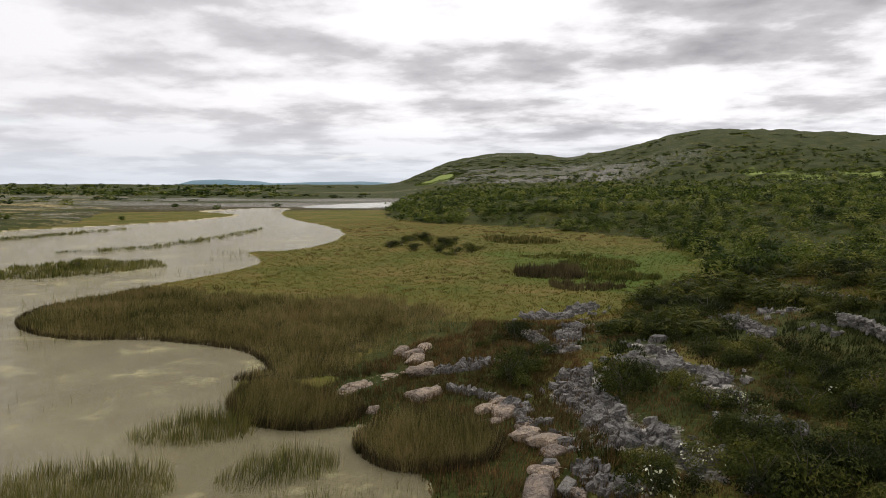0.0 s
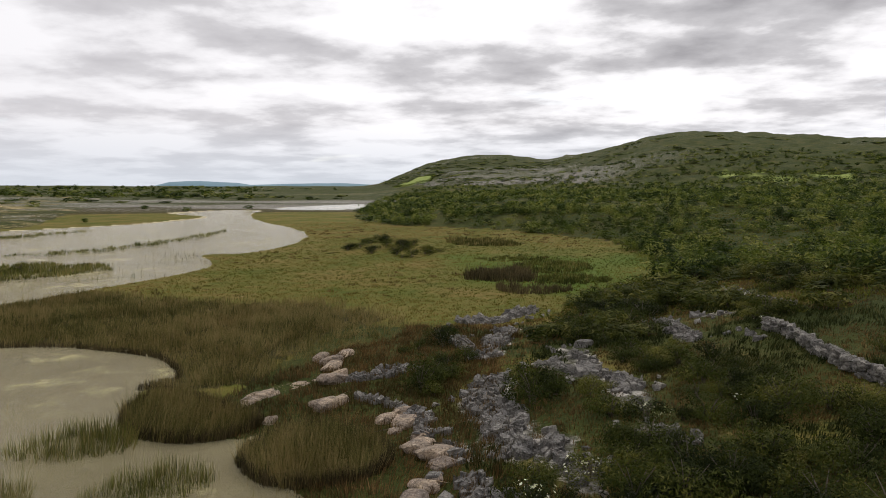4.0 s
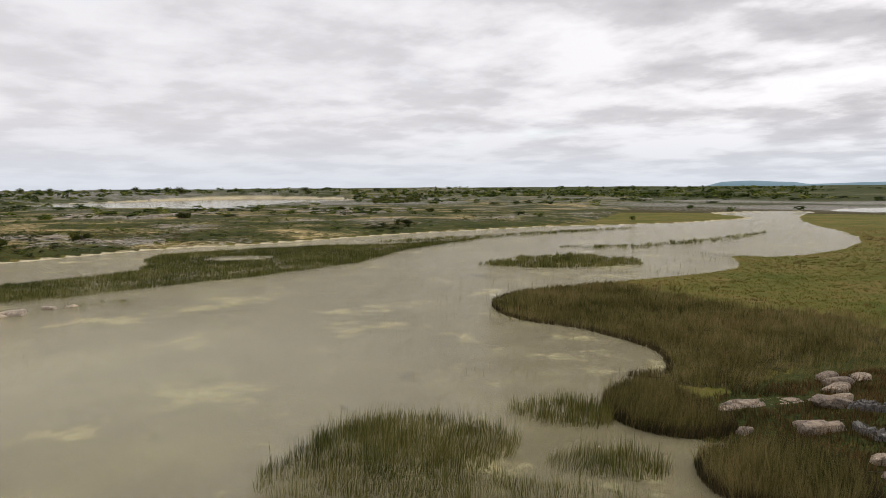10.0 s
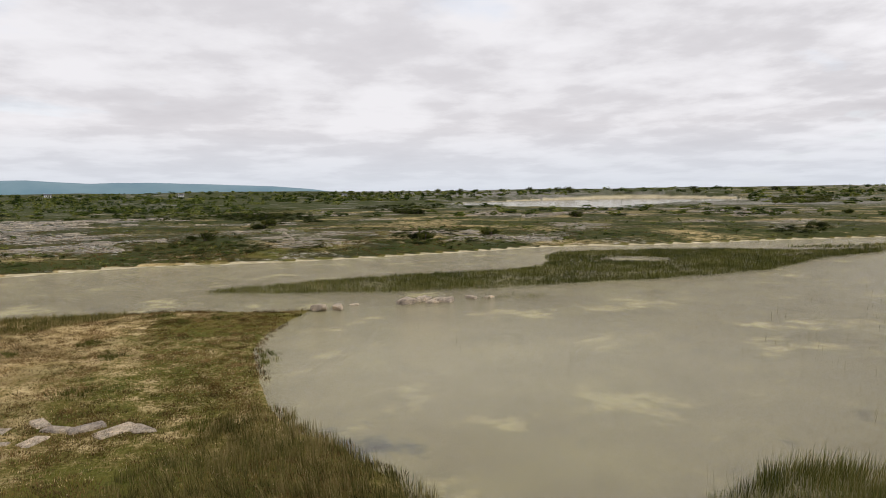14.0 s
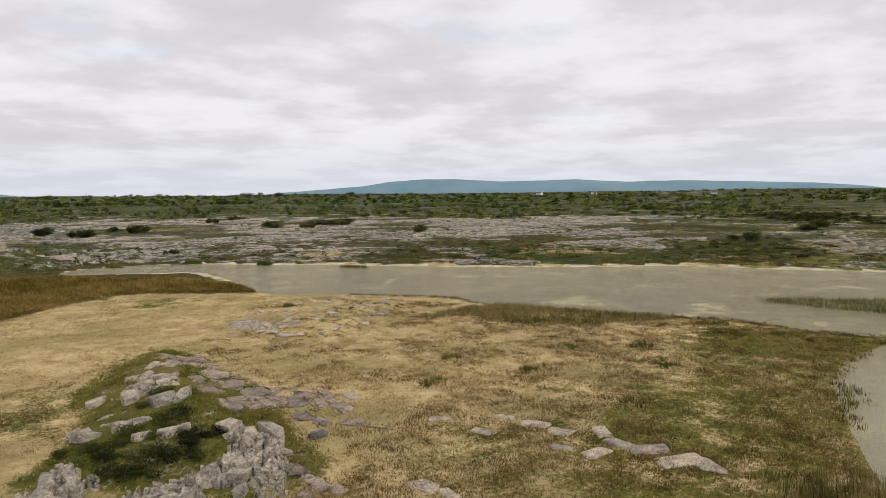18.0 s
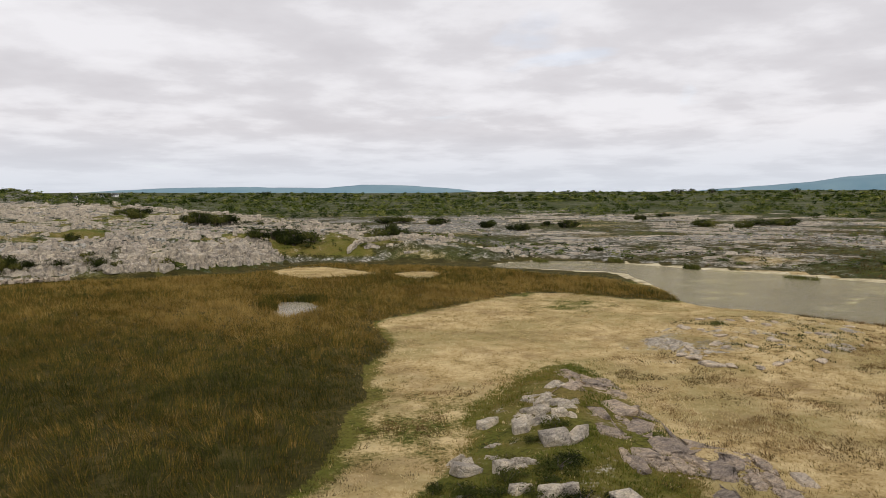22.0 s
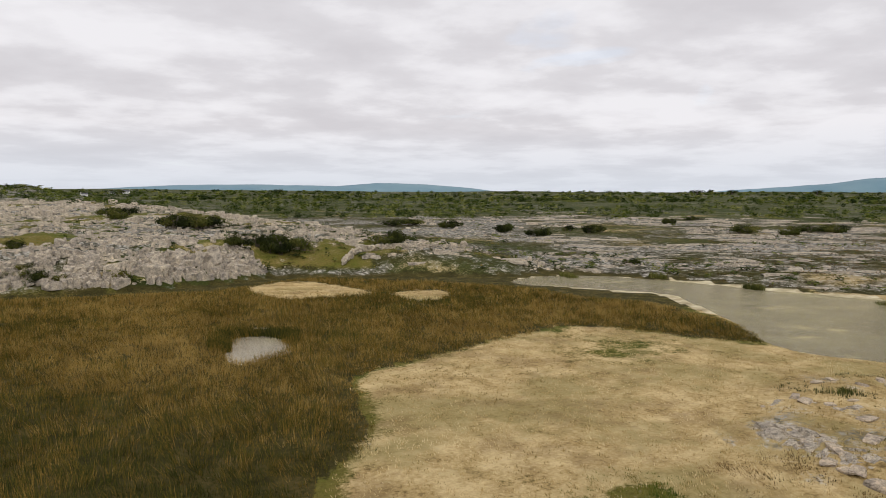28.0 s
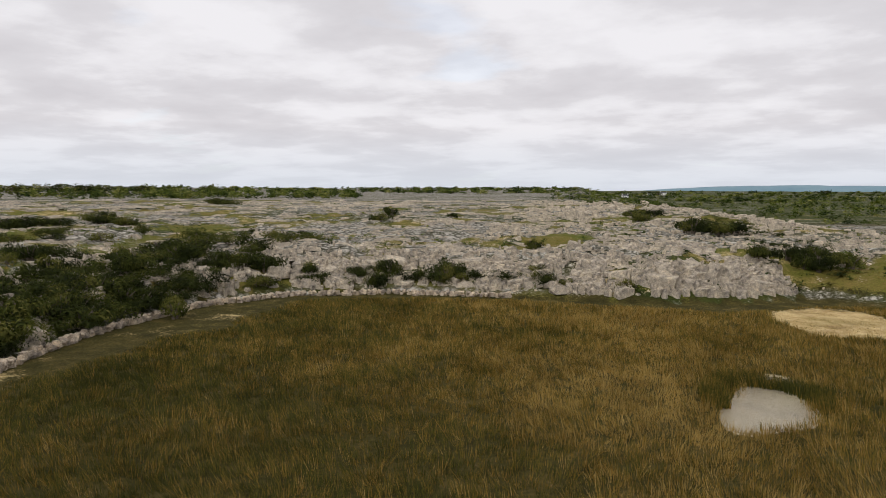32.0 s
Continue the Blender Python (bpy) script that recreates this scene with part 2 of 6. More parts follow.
def limestone(name, tone, warm=0.0, cast=(1.0, 1.0, 1.0)):
    """Grey limestone with pale lichen, dark water stains and solution pits."""
    m, nt, b, o = material(name)
    g = nt.nodes.new("ShaderNodeNewGeometry")
    info = nt.nodes.new("ShaderNodeObjectInfo")
    p = g.outputs["Position"]
    base = ramp_of(nt, noise_of(nt, p, 1.3, 6.0, 0.65), [(0.28, (0.15 * tone, 0.142 * tone, 0.13 * tone)), (0.46, (0.38 * tone, 0.36 * tone, 0.325 * tone)), (0.68, (0.60 * tone, (0.57 - 0.02 * warm) * tone, (0.51 - 0.06 * warm) * tone))])
    fine = ramp_of(nt, noise_of(nt, p, 9.0, 8.0, 0.7), [(0.32, (0.35, 0.35, 0.36)), (0.55, (1, 1, 1))])
    col = mix_of(nt, 0.75, base, fine, "MULTIPLY")
    lich = ramp_of(nt, noise_of(nt, p, 4.0, 5.0, 0.6), [(0.60, (0, 0, 0)), (0.68, (1, 1, 1))])
    col = mix_of(nt, math_of(nt, "MULTIPLY", lich, 0.5), col, (0.62, 0.61, 0.58))
    own = math_of(nt, "ADD", math_of(nt, "MULTIPLY", info.outputs["Random"], 0.5), math_of(nt, "MULTIPLY", g.outputs["Random Per Island"], 0.5))
    col = mix_of(nt, 1.0, col, ramp_of(nt, own, [(0.1, (0.72, 0.72, 0.74)), (0.9, (1.12, 1.1, 1.05))]), "MULTIPLY")
    col = mix_of(nt, 1.0, col, cast, "MULTIPLY")
    warp = nod(nt, "ShaderNodeTexNoise", Scale=0.9, Detail=3.0)
    nt.links.new(p, warp.inputs["Vector"])
    bent = nt.nodes.new("ShaderNodeVectorMath")
    bent.operation = "MULTIPLY_ADD"
    nt.links.new(warp.outputs["Color"], bent.inputs[0])
    bent.inputs[1].default_value = (1.1, 1.1, 1.1)
    nt.links.new(p, bent.inputs[2])
    lie = nt.nodes.new("ShaderNodeMapping")
    lie.inputs["Rotation"].default_value = (0, 0, 0.6)
    lie.inputs["Scale"].default_value = (0.5, 2.1, 2.6)
    nt.links.new(bent.outputs[0], lie.inputs[0])
    vor = nod(nt, "ShaderNodeTexVoronoi", Scale=1.5, Randomness=1.0)
    vor.feature = "DISTANCE_TO_EDGE"
    nt.links.new(lie.outputs[0], vor.inputs["Vector"])
    fissure = ramp_of(nt, vor.outputs["Distance"], [(0.01, (0.3, 0.29, 0.26)), (0.06, (1, 1, 1))])
    col = mix_of(nt, 0.22, col, fissure, "MULTIPLY")
    nt.links.new(col, b.inputs["Base Color"])
    b.inputs["Roughness"].default_value = 0.9
    b.inputs["Specular IOR Level"].default_value = 0.12
    bump_of(nt, b, math_of(nt, "ADD", noise_of(nt, p, 4.0, 9.0, 0.75), math_of(nt, "MULTIPLY", fissure, 0.6)), 0.9, 0.2)
    return m


rock_mat = limestone("grey_limestone", 1.2, 0.8, (1.07, 1.0, 0.91))
dark_rock_mat = limestone("dark_limestone", 0.62, 0.2, (0.99, 0.99, 1.0))
warm_rock_mat = limestone("shore_limestone", 1.25, 1.0, (1.10, 0.98, 0.86))
ledge_mat = limestone("pink_limestone", 0.9, 1.0, (1.12, 0.96, 0.84))


def ground_material():
    m, nt, b, o = material("ground")
    p = place(nt)
    za = nt.nodes.new("ShaderNodeAttribute")
    za.attribute_name = "zone_a"
    zb = nt.nodes.new("ShaderNodeAttribute")
    zb.attribute_name = "zone_b"
    sa, sb = nt.nodes.new("ShaderNodeSeparateColor"), nt.nodes.new("ShaderNodeSeparateColor")
    nt.links.new(za.outputs["Color"], sa.inputs[0])
    nt.links.new(zb.outputs["Color"], sb.inputs[0])
    rock, straw, golden = sa.outputs[0], sa.outputs[1], sa.outputs[2]
    scrub, field, lush = sb.outputs[0], sb.outputs[1], sb.outputs[2]
    marl = za.outputs["Alpha"]
    n_big, n_mid, n_fine = noise_of(nt, p, 0.06, 5.0, 0.6), noise_of(nt, p, 0.45, 6.0, 0.62), noise_of(nt, p, 3.2, 7.0, 0.7)
    soil = ramp_of(nt, math_of(nt, "ADD", math_of(nt, "MULTIPLY", n_mid, 0.5), math_of(nt, "MULTIPLY", n_fine, 0.5)), [(0.36, (0.022, 0.020, 0.007)), (0.48, (0.050, 0.044, 0.013)), (0.6, (0.095, 0.072, 0.024))])
    straw_c = ramp_of(nt, math_of(nt, "ADD", math_of(nt, "MULTIPLY", n_mid, 0.55), math_of(nt, "MULTIPLY", n_fine, 0.45)),
                      [(0.36, (0.17, 0.115, 0.046)), (0.45, (0.40, 0.29, 0.128)), (0.58, (0.60, 0.465, 0.245))])
    green_patch = ramp_of(nt, noise_of(nt, p, 0.10, 6.0, 0.65), [(0.46, (0, 0, 0)), (0.58, (1, 1, 1))])
    straw_c = mix_of(nt, math_of(nt, "MULTIPLY", green_patch, 0.6), straw_c, (0.235, 0.20, 0.075))
    brown_patch = ramp_of(nt, noise_of(nt, p, 0.17, 7.0, 0.7), [(0.50, (0, 0, 0)), (0.62, (1, 1, 1))])
    straw_c = mix_of(nt, math_of(nt, "MULTIPLY", brown_patch, 0.5), straw_c, (0.22, 0.148, 0.068))
    gold_c = ramp_of(nt, math_of(nt, "ADD", math_of(nt, "MULTIPLY", n_big, 0.6), math_of(nt, "MULTIPLY", n_mid, 0.4)),
                     [(0.36, (0.075, 0.098, 0.015)), (0.48, (0.13, 0.122, 0.025)), (0.62, (0.19, 0.142, 0.044))])
    gold_c = mix_of(nt, 0.55, gold_c, ramp_of(nt, n_fine, [(0.3, (0.4, 0.4, 0.4)), (0.6, (1.1, 1.1, 1.1))]), "MULTIPLY")
    gold_c = mix_of(nt, math_of(nt, "MULTIPLY", lush, math_of(nt, "ADD", n_mid, 0.35), True), gold_c, (0.075, 0.115, 0.016))
    scrub_c = ramp_of(nt, math_of(nt, "ADD", math_of(nt, "MULTIPLY", n_big, 0.45), math_of(nt, "MULTIPLY", n_fine, 0.55)),
                      [(0.36, (0.020, 0.030, 0.008)), (0.5, (0.046, 0.056, 0.013)), (0.64, (0.095, 0.085, 0.026))])
    field_c = ramp_of(nt, n_big, [(0.3, (0.19, 0.25, 0.055)), (0.7, (0.29, 0.33, 0.10))])
    crack = nod(nt, "ShaderNodeTexVoronoi", Scale=0.55, Randomness=0.9)
    crack.feature = "DISTANCE_TO_EDGE"
    wob = nt.nodes.new("ShaderNodeVectorMath")
    wob.operation = "MULTIPLY_ADD"
    col3 = nod(nt, "ShaderNodeTexNoise", Scale=0.5, Detail=3.0)
    nt.links.new(p, col3.inputs["Vector"])
    nt.links.new(col3.outputs["Color"], wob.inputs[0])
    wob.inputs[1].default_value = (1.6, 1.6, 1.6)
    nt.links.new(p, wob.inputs[2])
    nt.links.new(wob.outputs[0], crack.inputs["Vector"])
    edge = ramp_of(nt, crack.outputs["Distance"], [(0.03, (0.14, 0.14, 0.11)), (0.2, (1, 1, 1))])
    rock_c = ramp_of(nt, math_of(nt, "ADD", math_of(nt, "MULTIPLY", n_mid, 0.5), math_of(nt, "MULTIPLY", n_fine, 0.5)),
                     [(0.35, (0.10, 0.094, 0.076)), (0.46, (0.29, 0.272, 0.235)), (0.6, (0.50, 0.47, 0.41))])
    rock_c = mix_of(nt, 0.85, rock_c, edge, "MULTIPLY")
    marl_c = ramp_of(nt, n_mid, [(0.35, (0.30, 0.25, 0.15)), (0.5, (0.48, 0.41, 0.26)), (0.65, (0.66, 0.60, 0.42))])
    tear = math_of(nt, "SUBTRACT", math_of(nt, "ADD", math_of(nt, "MULTIPLY", n_mid, 0.5), math_of(nt, "MULTIPLY", n_fine, 0.5)), 0.5)

    def cover(col, amount, other, rough_edge=1.2):
        f = math_of(nt, "ADD", math_of(nt, "MULTIPLY", math_of(nt, "SUBTRACT", amount, 0.5), 3.0), math_of(nt, "MULTIPLY", tear, 6.0 * rough_edge))
        return mix_of(nt, math_of(nt, "ADD", f, 0.5, True), col, other)

    c = cover(soil, scrub, scrub_c)
    c = cover(c, golden, gold_c)
    c = cover(c, straw, straw_c)
    c = cover(c, rock, rock_c, 1.4)
    c = mix_of(nt, field, c, field_c)
    c = cover(c, marl, marl_c, 0.5)
    nt.links.new(c, b.inputs["Base Color"])
    b.inputs["Roughness"].default_value = 0.92
    b.inputs["Specular IOR Level"].default_value = 0.05
    h = math_of(nt, "ADD", n_fine, math_of(nt, "MULTIPLY", math_of(nt, "MULTIPLY", edge, rock), 1.2))
    bump_of(nt, b, h, 0.8, 0.25)
    return m


ground_mat = ground_material()


def water_material(name, clear, tone, ripple=0.22):
    """Shallow marl-lake water: turbid body, some view of the bed, sky on a rippled surface."""
    m, nt, b, o = material(name)
    p = place(nt)
    nt.nodes.remove(b)
    body = nod(nt, "ShaderNodeBsdfDiffuse")
    big, mid = noise_of(nt, p, 0.03, 4.0, 0.55, 0.2), noise_of(nt, p, 0.16, 6.0, 0.6, 0.15)
    col = ramp_of(nt, math_of(nt, "ADD", math_of(nt, "MULTIPLY", big, 0.5), math_of(nt, "MULTIPLY", mid, 0.5)),
                  [(0.36, tuple(v * 0.85 for v in tone)), (0.5, tone), (0.63, (tone[0] * 1.25, tone[1] * 1.27, tone[2] * 1.2))])
    pale = ramp_of(nt, noise_of(nt, p, 0.12, 9.0, 0.72, 0.1), [(0.55, (0, 0, 0)), (0.64, (1, 1, 1))])
    col = mix_of(nt, math_of(nt, "MULTIPLY", pale, 0.75), col, (0.56, 0.50, 0.25))
    weed = ramp_of(nt, noise_of(nt, p, 0.13, 6.0, 0.6, 0.6), [(0.30, (1, 1, 1)), (0.37, (0, 0, 0))])
    col = mix_of(nt, math_of(nt, "MULTIPLY", weed, 0.6), col, (0.075, 0.080, 0.075))
    off = nt.nodes.new("ShaderNodeVectorMath")
    off.operation = "DISTANCE"
    off.inputs[1].default_value = (-34.0, 8.0, 0.0)
    nt.links.new(p, off.inputs[0])
    spread = math_of(nt, "ADD", math_of(nt, "DIVIDE", off.outputs["Value"], 10.0), math_of(nt, "MULTIPLY", noise_of(nt, p, 0.35, 7.0, 0.68), 2.6))
    tangle = ramp_of(nt, math_of(nt, "SUBTRACT", spread, 1.0), [(0.25, (1, 1, 1)), (0.75, (0, 0, 0))])
    col = mix_of(nt, math_of(nt, "MULTIPLY", tangle, 0.85), col, (0.035, 0.055, 0.085))
    shelf = nt.nodes.new("ShaderNodeVectorMath")
    shelf.operation = "DISTANCE"
    shelf.inputs[1].default_value = (-52.0, 20.0, 0.0)
    nt.links.new(p, shelf.inputs[0])
    shoal = ramp_of(nt, math_of(nt, "ADD", math_of(nt, "DIVIDE", shelf.outputs["Value"], 60.0), math_of(nt, "MULTIPLY", big, 0.6)), [(0.4, (1, 1, 1)), (0.85, (0, 0, 0))])
    col = mix_of(nt, math_of(nt, "MULTIPLY", shoal, 0.42), col, (0.60, 0.56, 0.40))
    nt.links.new(col, body.inputs[0])
    see = nod(nt, "ShaderNodeBsdfTransparent")
    see.inputs[0].default_value = (0.93, 0.94, 0.86, 1)
    deep = nt.nodes.new("ShaderNodeMixShader")
    deep.inputs[0].default_value = clear
    nt.links.new(body.outputs[0], deep.inputs[1])
    nt.links.new(see.outputs[0], deep.inputs[2])
    gloss = nod(nt, "ShaderNodeBsdfGlossy", Roughness=0.09)
    gloss.inputs[0].default_value = (1.0, 0.965, 0.90, 1)
    fr = nod(nt, "ShaderNodeFresnel", IOR=1.31)
    top = nt.nodes.new("ShaderNodeMixShader")
    nt.links.new(fr.outputs[0], top.inputs[0])
    nt.links.new(deep.outputs[0], top.inputs[1])
    nt.links.new(gloss.outputs[0], top.inputs[2])
    mp = nt.nodes.new("ShaderNodeMapping")
    mp.inputs["Rotation"].default_value = (0, 0, radians(35))
    mp.inputs["Scale"].default_value = (1.0, 2.4, 1.0)
    nt.links.new(p, mp.inputs[0])
    rip = nod(nt, "ShaderNodeBump", Strength=1.0, Distance=ripple)
    nt.links.new(noise_of(nt, mp.outputs[0], 1.6, 6.0, 0.75), rip.inputs["Height"])
    nt.links.new(rip.outputs[0], gloss.inputs["Normal"])
    nt.links.new(rip.outputs[0], fr.inputs["Normal"])
    nt.links.new(top.outputs[0], o.inputs[0])
    return m


lake_mat = water_material("lake_water", 0.25, (0.262, 0.228, 0.130))
far_water_mat = water_material("far_lake_water", 0.1, (0.30, 0.27, 0.17), 0.03)
pond_mat = water_material("pond_water", 0.25, (0.37, 0.32, 0.235), 0.05)


def plain(name, stops, scale, rough=0.8):
    m, nt, b, o = material(name)
    nt.links.new(ramp_of(nt, noise_of(nt, place(nt), scale), stops), b.inputs["Base Color"])
    b.inputs["Roughness"].default_value = rough
    return m


# the blue of the air is painted into the hills' base colour
hazed_hill_mat = plain("haze_tinted_moor", [(0.35, (0.13, 0.225, 0.28)), (0.65, (0.17, 0.265, 0.31))], 0.004, 1.0)
render_mat = plain("white_render", [(0.3, (0.72, 0.71, 0.68)), (0.7, (0.8, 0.79, 0.77))], 0.8)
slate_mat = plain("slate", [(0.3, (0.06, 0.06, 0.07)), (0.7, (0.11, 0.11, 0.12))], 1.5)
glass_mat = plain("dark_pane", [(0.3, (0.03, 0.035, 0.04)), (0.7, (0.05, 0.055, 0.06))], 1.0, 0.1)

# ---- the plan, in metres: outlines on the water's level ----
EAST_SHORE = [(-0.5, 32.5), (-4.0, 36.5), (-4.5, 38.5), (-4.0, 41.5), (-7.0, 40.5), (-10.0, 41.0), (-12.5, 42.5), (-15.0, 47.5), (-15.5, 51.0), (-13.5, 53.5), (-15.5, 58.0), (-19.0, 61.5), (-28.0, 65.0), (-34.0, 65.0), (-39.5, 67.5), (-44.0, 72.0), (-46.5, 77.5), (-46.5, 84.5), (-43.0, 92.5), (-42.0, 103.5), (-38.5, 111.5), (-34.0, 127.5), (-37.5, 141.5), (-42.5, 154.0), (-31.5, 163.0), (-29.0, 206.5), (-40.0, 249.5), (-68.0, 315.5), (-90.0, 393.5), (-97.5, 455.0)]
LAKE_HEAD = [(-124.0, 466.5), (-136.5, 400.0), (-103.0, 359.5), (-105.0, 312.5), (-110.5, 285.0), (-129.0, 251.5), (-140.5, 231.5), (-148.0, 195.0)]
WEST_SHORE = [(-153.5, 161.0), (-153.5, 119.0), (-160.0, 88.0), (-155.0, 62.0), (-150.0, 36.5), (-147.0, 13.0), (-149.0, -11.0), (-140.0, -33.0), (-136.5, -44.0), (-132.0, -65.0), (-130.0, -81.0), (-125.5, -95.0)]
LAKE_END = [(-124.0, -106.5), (-117.5, -119.5), (-110.0, -125.0), (-101.5, -124.0), (-97.5, -118.0), (-102.5, -111.5)]
SPIT = [(-109.0, -95.0), (-90.5, -68.5), (-91.0, -60.5), (-92.0, -54.0), (-94.0, -38.5), (-90.0, -31.5), (-88.0, -14.0), (-88.0, -2.5), (-83.5, 6.5), (-83.0, 13.5), (-81.5, 13.0), (-69.0, 7.0), (-57.0, 5.0), (-49.5, 5.0), (-41.5, 5.5), (-37.5, 6.5), (-34.5, 8.0), (-29.0, 9.5), (-24.0, 10.0), (-12.0, 16.0), (-4.0, 24.0)]
LAKE = EAST_SHORE + LAKE_HEAD + WEST_SHORE + LAKE_END + SPIT
POND = [(-46.2, -101.9), (-49.5, -101.8), (-48.7, -95.7), (-48.0, -90.7), (-45.2, -88.5), (-42.0, -87.4), (-42.0, -91.1), (-44.2, -96.6)]
FAR_LAKE_NORTH = [(-101.5, 508.0), (-54.5, 468.5), (-14.0, 573.0), (-51.0, 634.5)]
FAR_LAKE_WEST = [(-627.5, 288.5), (-509.0, 317.0), (-590.0, 420.0), (-668.0, 479.0), (-768.0, 676.5), (-991.0, 870.5), (-1300.0, 860.0), (-1120.5, 538.0), (-900.0, 299.0)]
SOUTH_BED = [(-32.0, -48.5), (-35.0, -52.0), (-38.5, -59.5), (-43.5, -64.0), (-46.5, -72.5), (-50.0, -78.0), (-58.0, -80.0), (-70.0, -84.0), (-81.0, -83.0), (-90.0, -68.0), (-100.0, -87.5), (-96.5, -99.0), (-94.0, -115.0), (-83.0, -129.5), (-72.5, -140.0), (-61.5, -138.5), (-51.0, -134.0), (-28.5, -138.5), (-3.5, -136.5), (4.5, -131.5), (5.0, -120.5), (5.5, -113.0), (9.0, -108.0), (9.5, -96.0), (11.5, -88.5), (12.0, -72.0), (2.0, -52.0), (-14.0, -38.0), (-22.0, -37.0)]
STRAW_A = [(-55.3, -131.4), (-60.4, -137.1), (-66.9, -138.1), (-68.8, -133.8), (-71.3, -126.2), (-71.5, -119.3), (-66.2, -118.3), (-57.6, -120.6)]
STRAW_B = [(-72.6, -117.5), (-78.8, -118.1), (-81.5, -115.3), (-77.0, -108.5), (-72.1, -110.3)]
PENINSULA = [(-15.5, 51.0), (-13.5, 53.5), (-15.5, 58.0), (-19.0, 61.5), (-28.0, 65.0), (-34.0, 65.0), (-39.5, 67.5), (-44.0, 72.0), (-46.5, 77.5), (-46.5, 84.5), (-43.0, 92.5), (-39.0, 97.5), (-28.5, 91.5), (-17.5, 90.0), (-5.5, 87.5), (0.5, 80.0), (3.0, 68.5), (-2.0, 62.0), (-7.5, 52.0)]
CLUMP_A = [(-13.8, 44.5), (-12.4, 42.1), (-10.6, 40.8), (-8.5, 40.3), (-6.5, 40.9), (-5.2, 42.4), (-5.2, 43.8), (-7.2, 45.6), (-9.8, 47.6), (-12.5, 49.0), (-14.0, 47.6)]
CLUMP_B = [(-4.8, 38.6), (-4.4, 36.6), (-3.0, 34.7), (-1.5, 34.1), (0.5, 34.2), (2.0, 34.9), (3.1, 36.6), (2.9, 38.3), (1.2, 40.3), (-1.2, 41.6), (-3.4, 40.9)]
SEDGE_A = [(-20.5, 21.0), (-22.5, 26.5), (-23.5, 30.0), (-21.5, 33.0), (-17.0, 35.5), (-13.0, 33.5), (-12.5, 30.0), (-8.0, 30.5), (-4.0, 31.5), (-3.0, 27.0), (-10.0, 20.0)]
SEDGE_B = [(-18.0, 39.0), (-17.0, 41.5), (-13.5, 43.0), (-11.0, 40.0), (-14.5, 37.5)]
SEDGE_C = [(-11.0, 32.5), (-9.5, 36.0), (-6.5, 36.5), (-5.5, 34.0), (-9.0, 31.5)]
ISLE_NORTH = [(-74.5, 107.0), (-76.5, 121.0), (-69.5, 137.0), (-54.5, 133.5), (-51.0, 124.0), (-62.0, 111.0)]
LONG_BED = [(-106.0, 1.5), (-112.0, 21.0), (-114.5, 36.5), (-117.5, 62.5), (-144.5, 79.0), (-140.5, 109.5), (-123.5, 141.0), (-120.0, 167.5), (-108.5, 122.5), (-96.0, 96.5), (-93.0, 74.5), (-93.0, 52.5), (-93.0, 33.5), (-99.0, 11.0)]
RING_POOL = [(-127.5, 80.0), (-129.0, 91.5), (-119.0, 93.5), (-117.5, 84.0)]
ISLET = [(-84.5, 34.0), (-87.0, 40.0), (-83.0, 47.0), (-81.5, 41.0)]
NORTH_STRIP = [(-85.0, 154.0), (-71.0, 175.0), (-66.0, 215.0), (-62.5, 247.0), (-60.0, 207.5), (-68.0, 161.0)]
SHORE_STRIP = [(-136.0, 140.0), (-121.0, 155.0), (-112.0, 215.0), (-106.0, 245.0), (-114.0, 235.0), (-130.0, 180.0)]
HUMMOCK = [(-14.0, 161.0), (-5.5, 187.5), (10.0, 157.5), (3.0, 141.5)]
MARSH_A = [(20.7, 125.5), (25.7, 134.0), (34.7, 130.4), (34.4, 120.3), (28.1, 114.9), (20.6, 115.4)]
MARSH_B = [(11.3, 110.0), (13.5, 117.0), (19.5, 118.3), (22.2, 113.7), (20.3, 105.8), (13.9, 106.2)]
MARSH_C = [(10.7, 187.0), (17.7, 197.4), (29.3, 180.0), (28.4, 170.4), (16.7, 170.5)]
MARSH_D = [(15.1, 101.4), (24.3, 98.5), (24.1, 94.0), (20.0, 93.0), (15.3, 96.5)]
MARSH_E = [(21.5, 109.4), (27.7, 113.4), (32.9, 108.8), (30.3, 102.4), (21.2, 102.9)]
MARSH_F = [(15.4, 140.0), (22.8, 144.2), (30.8, 140.2), (29.0, 134.8), (17.1, 135.5)]
SPIT_FRINGE = [(-30.0, -4.0), (-37.9, -0.1), (-42.3, 2.9), (-43.0, 5.5), (-37.5, 6.8), (-34.4, 8.0), (-28.9, 9.8), (-22.0, 10.5), (-20.0, 2.0)]
SPIT_REEDS = [(-74.9, -34.2), (-78.5, -28.7), (-74.9, -21.8), (-79.6, -15.6), (-86.0, -9.3), (-89.0, -11.8), (-89.5, -18.2), (-89.5, -22.6), (-89.9, -29.2), (-86.1, -31.3)]
KNOLL = [(-24.0, -32.5), (-28.5, -36.0), (-34.0, -40.0), (-38.5, -45.5), (-50.5, -52.0), (-52.0, -47.5), (-44.5, -33.5), (-39.5, -28.0), (-32.5, -20.5)]
PAVED = [(-66.5, -55.0), (-83.0, -57.5), (-88.0, -49.0), (-84.5, -41.5), (-64.5, -38.0), (-60.0, -44.5)]
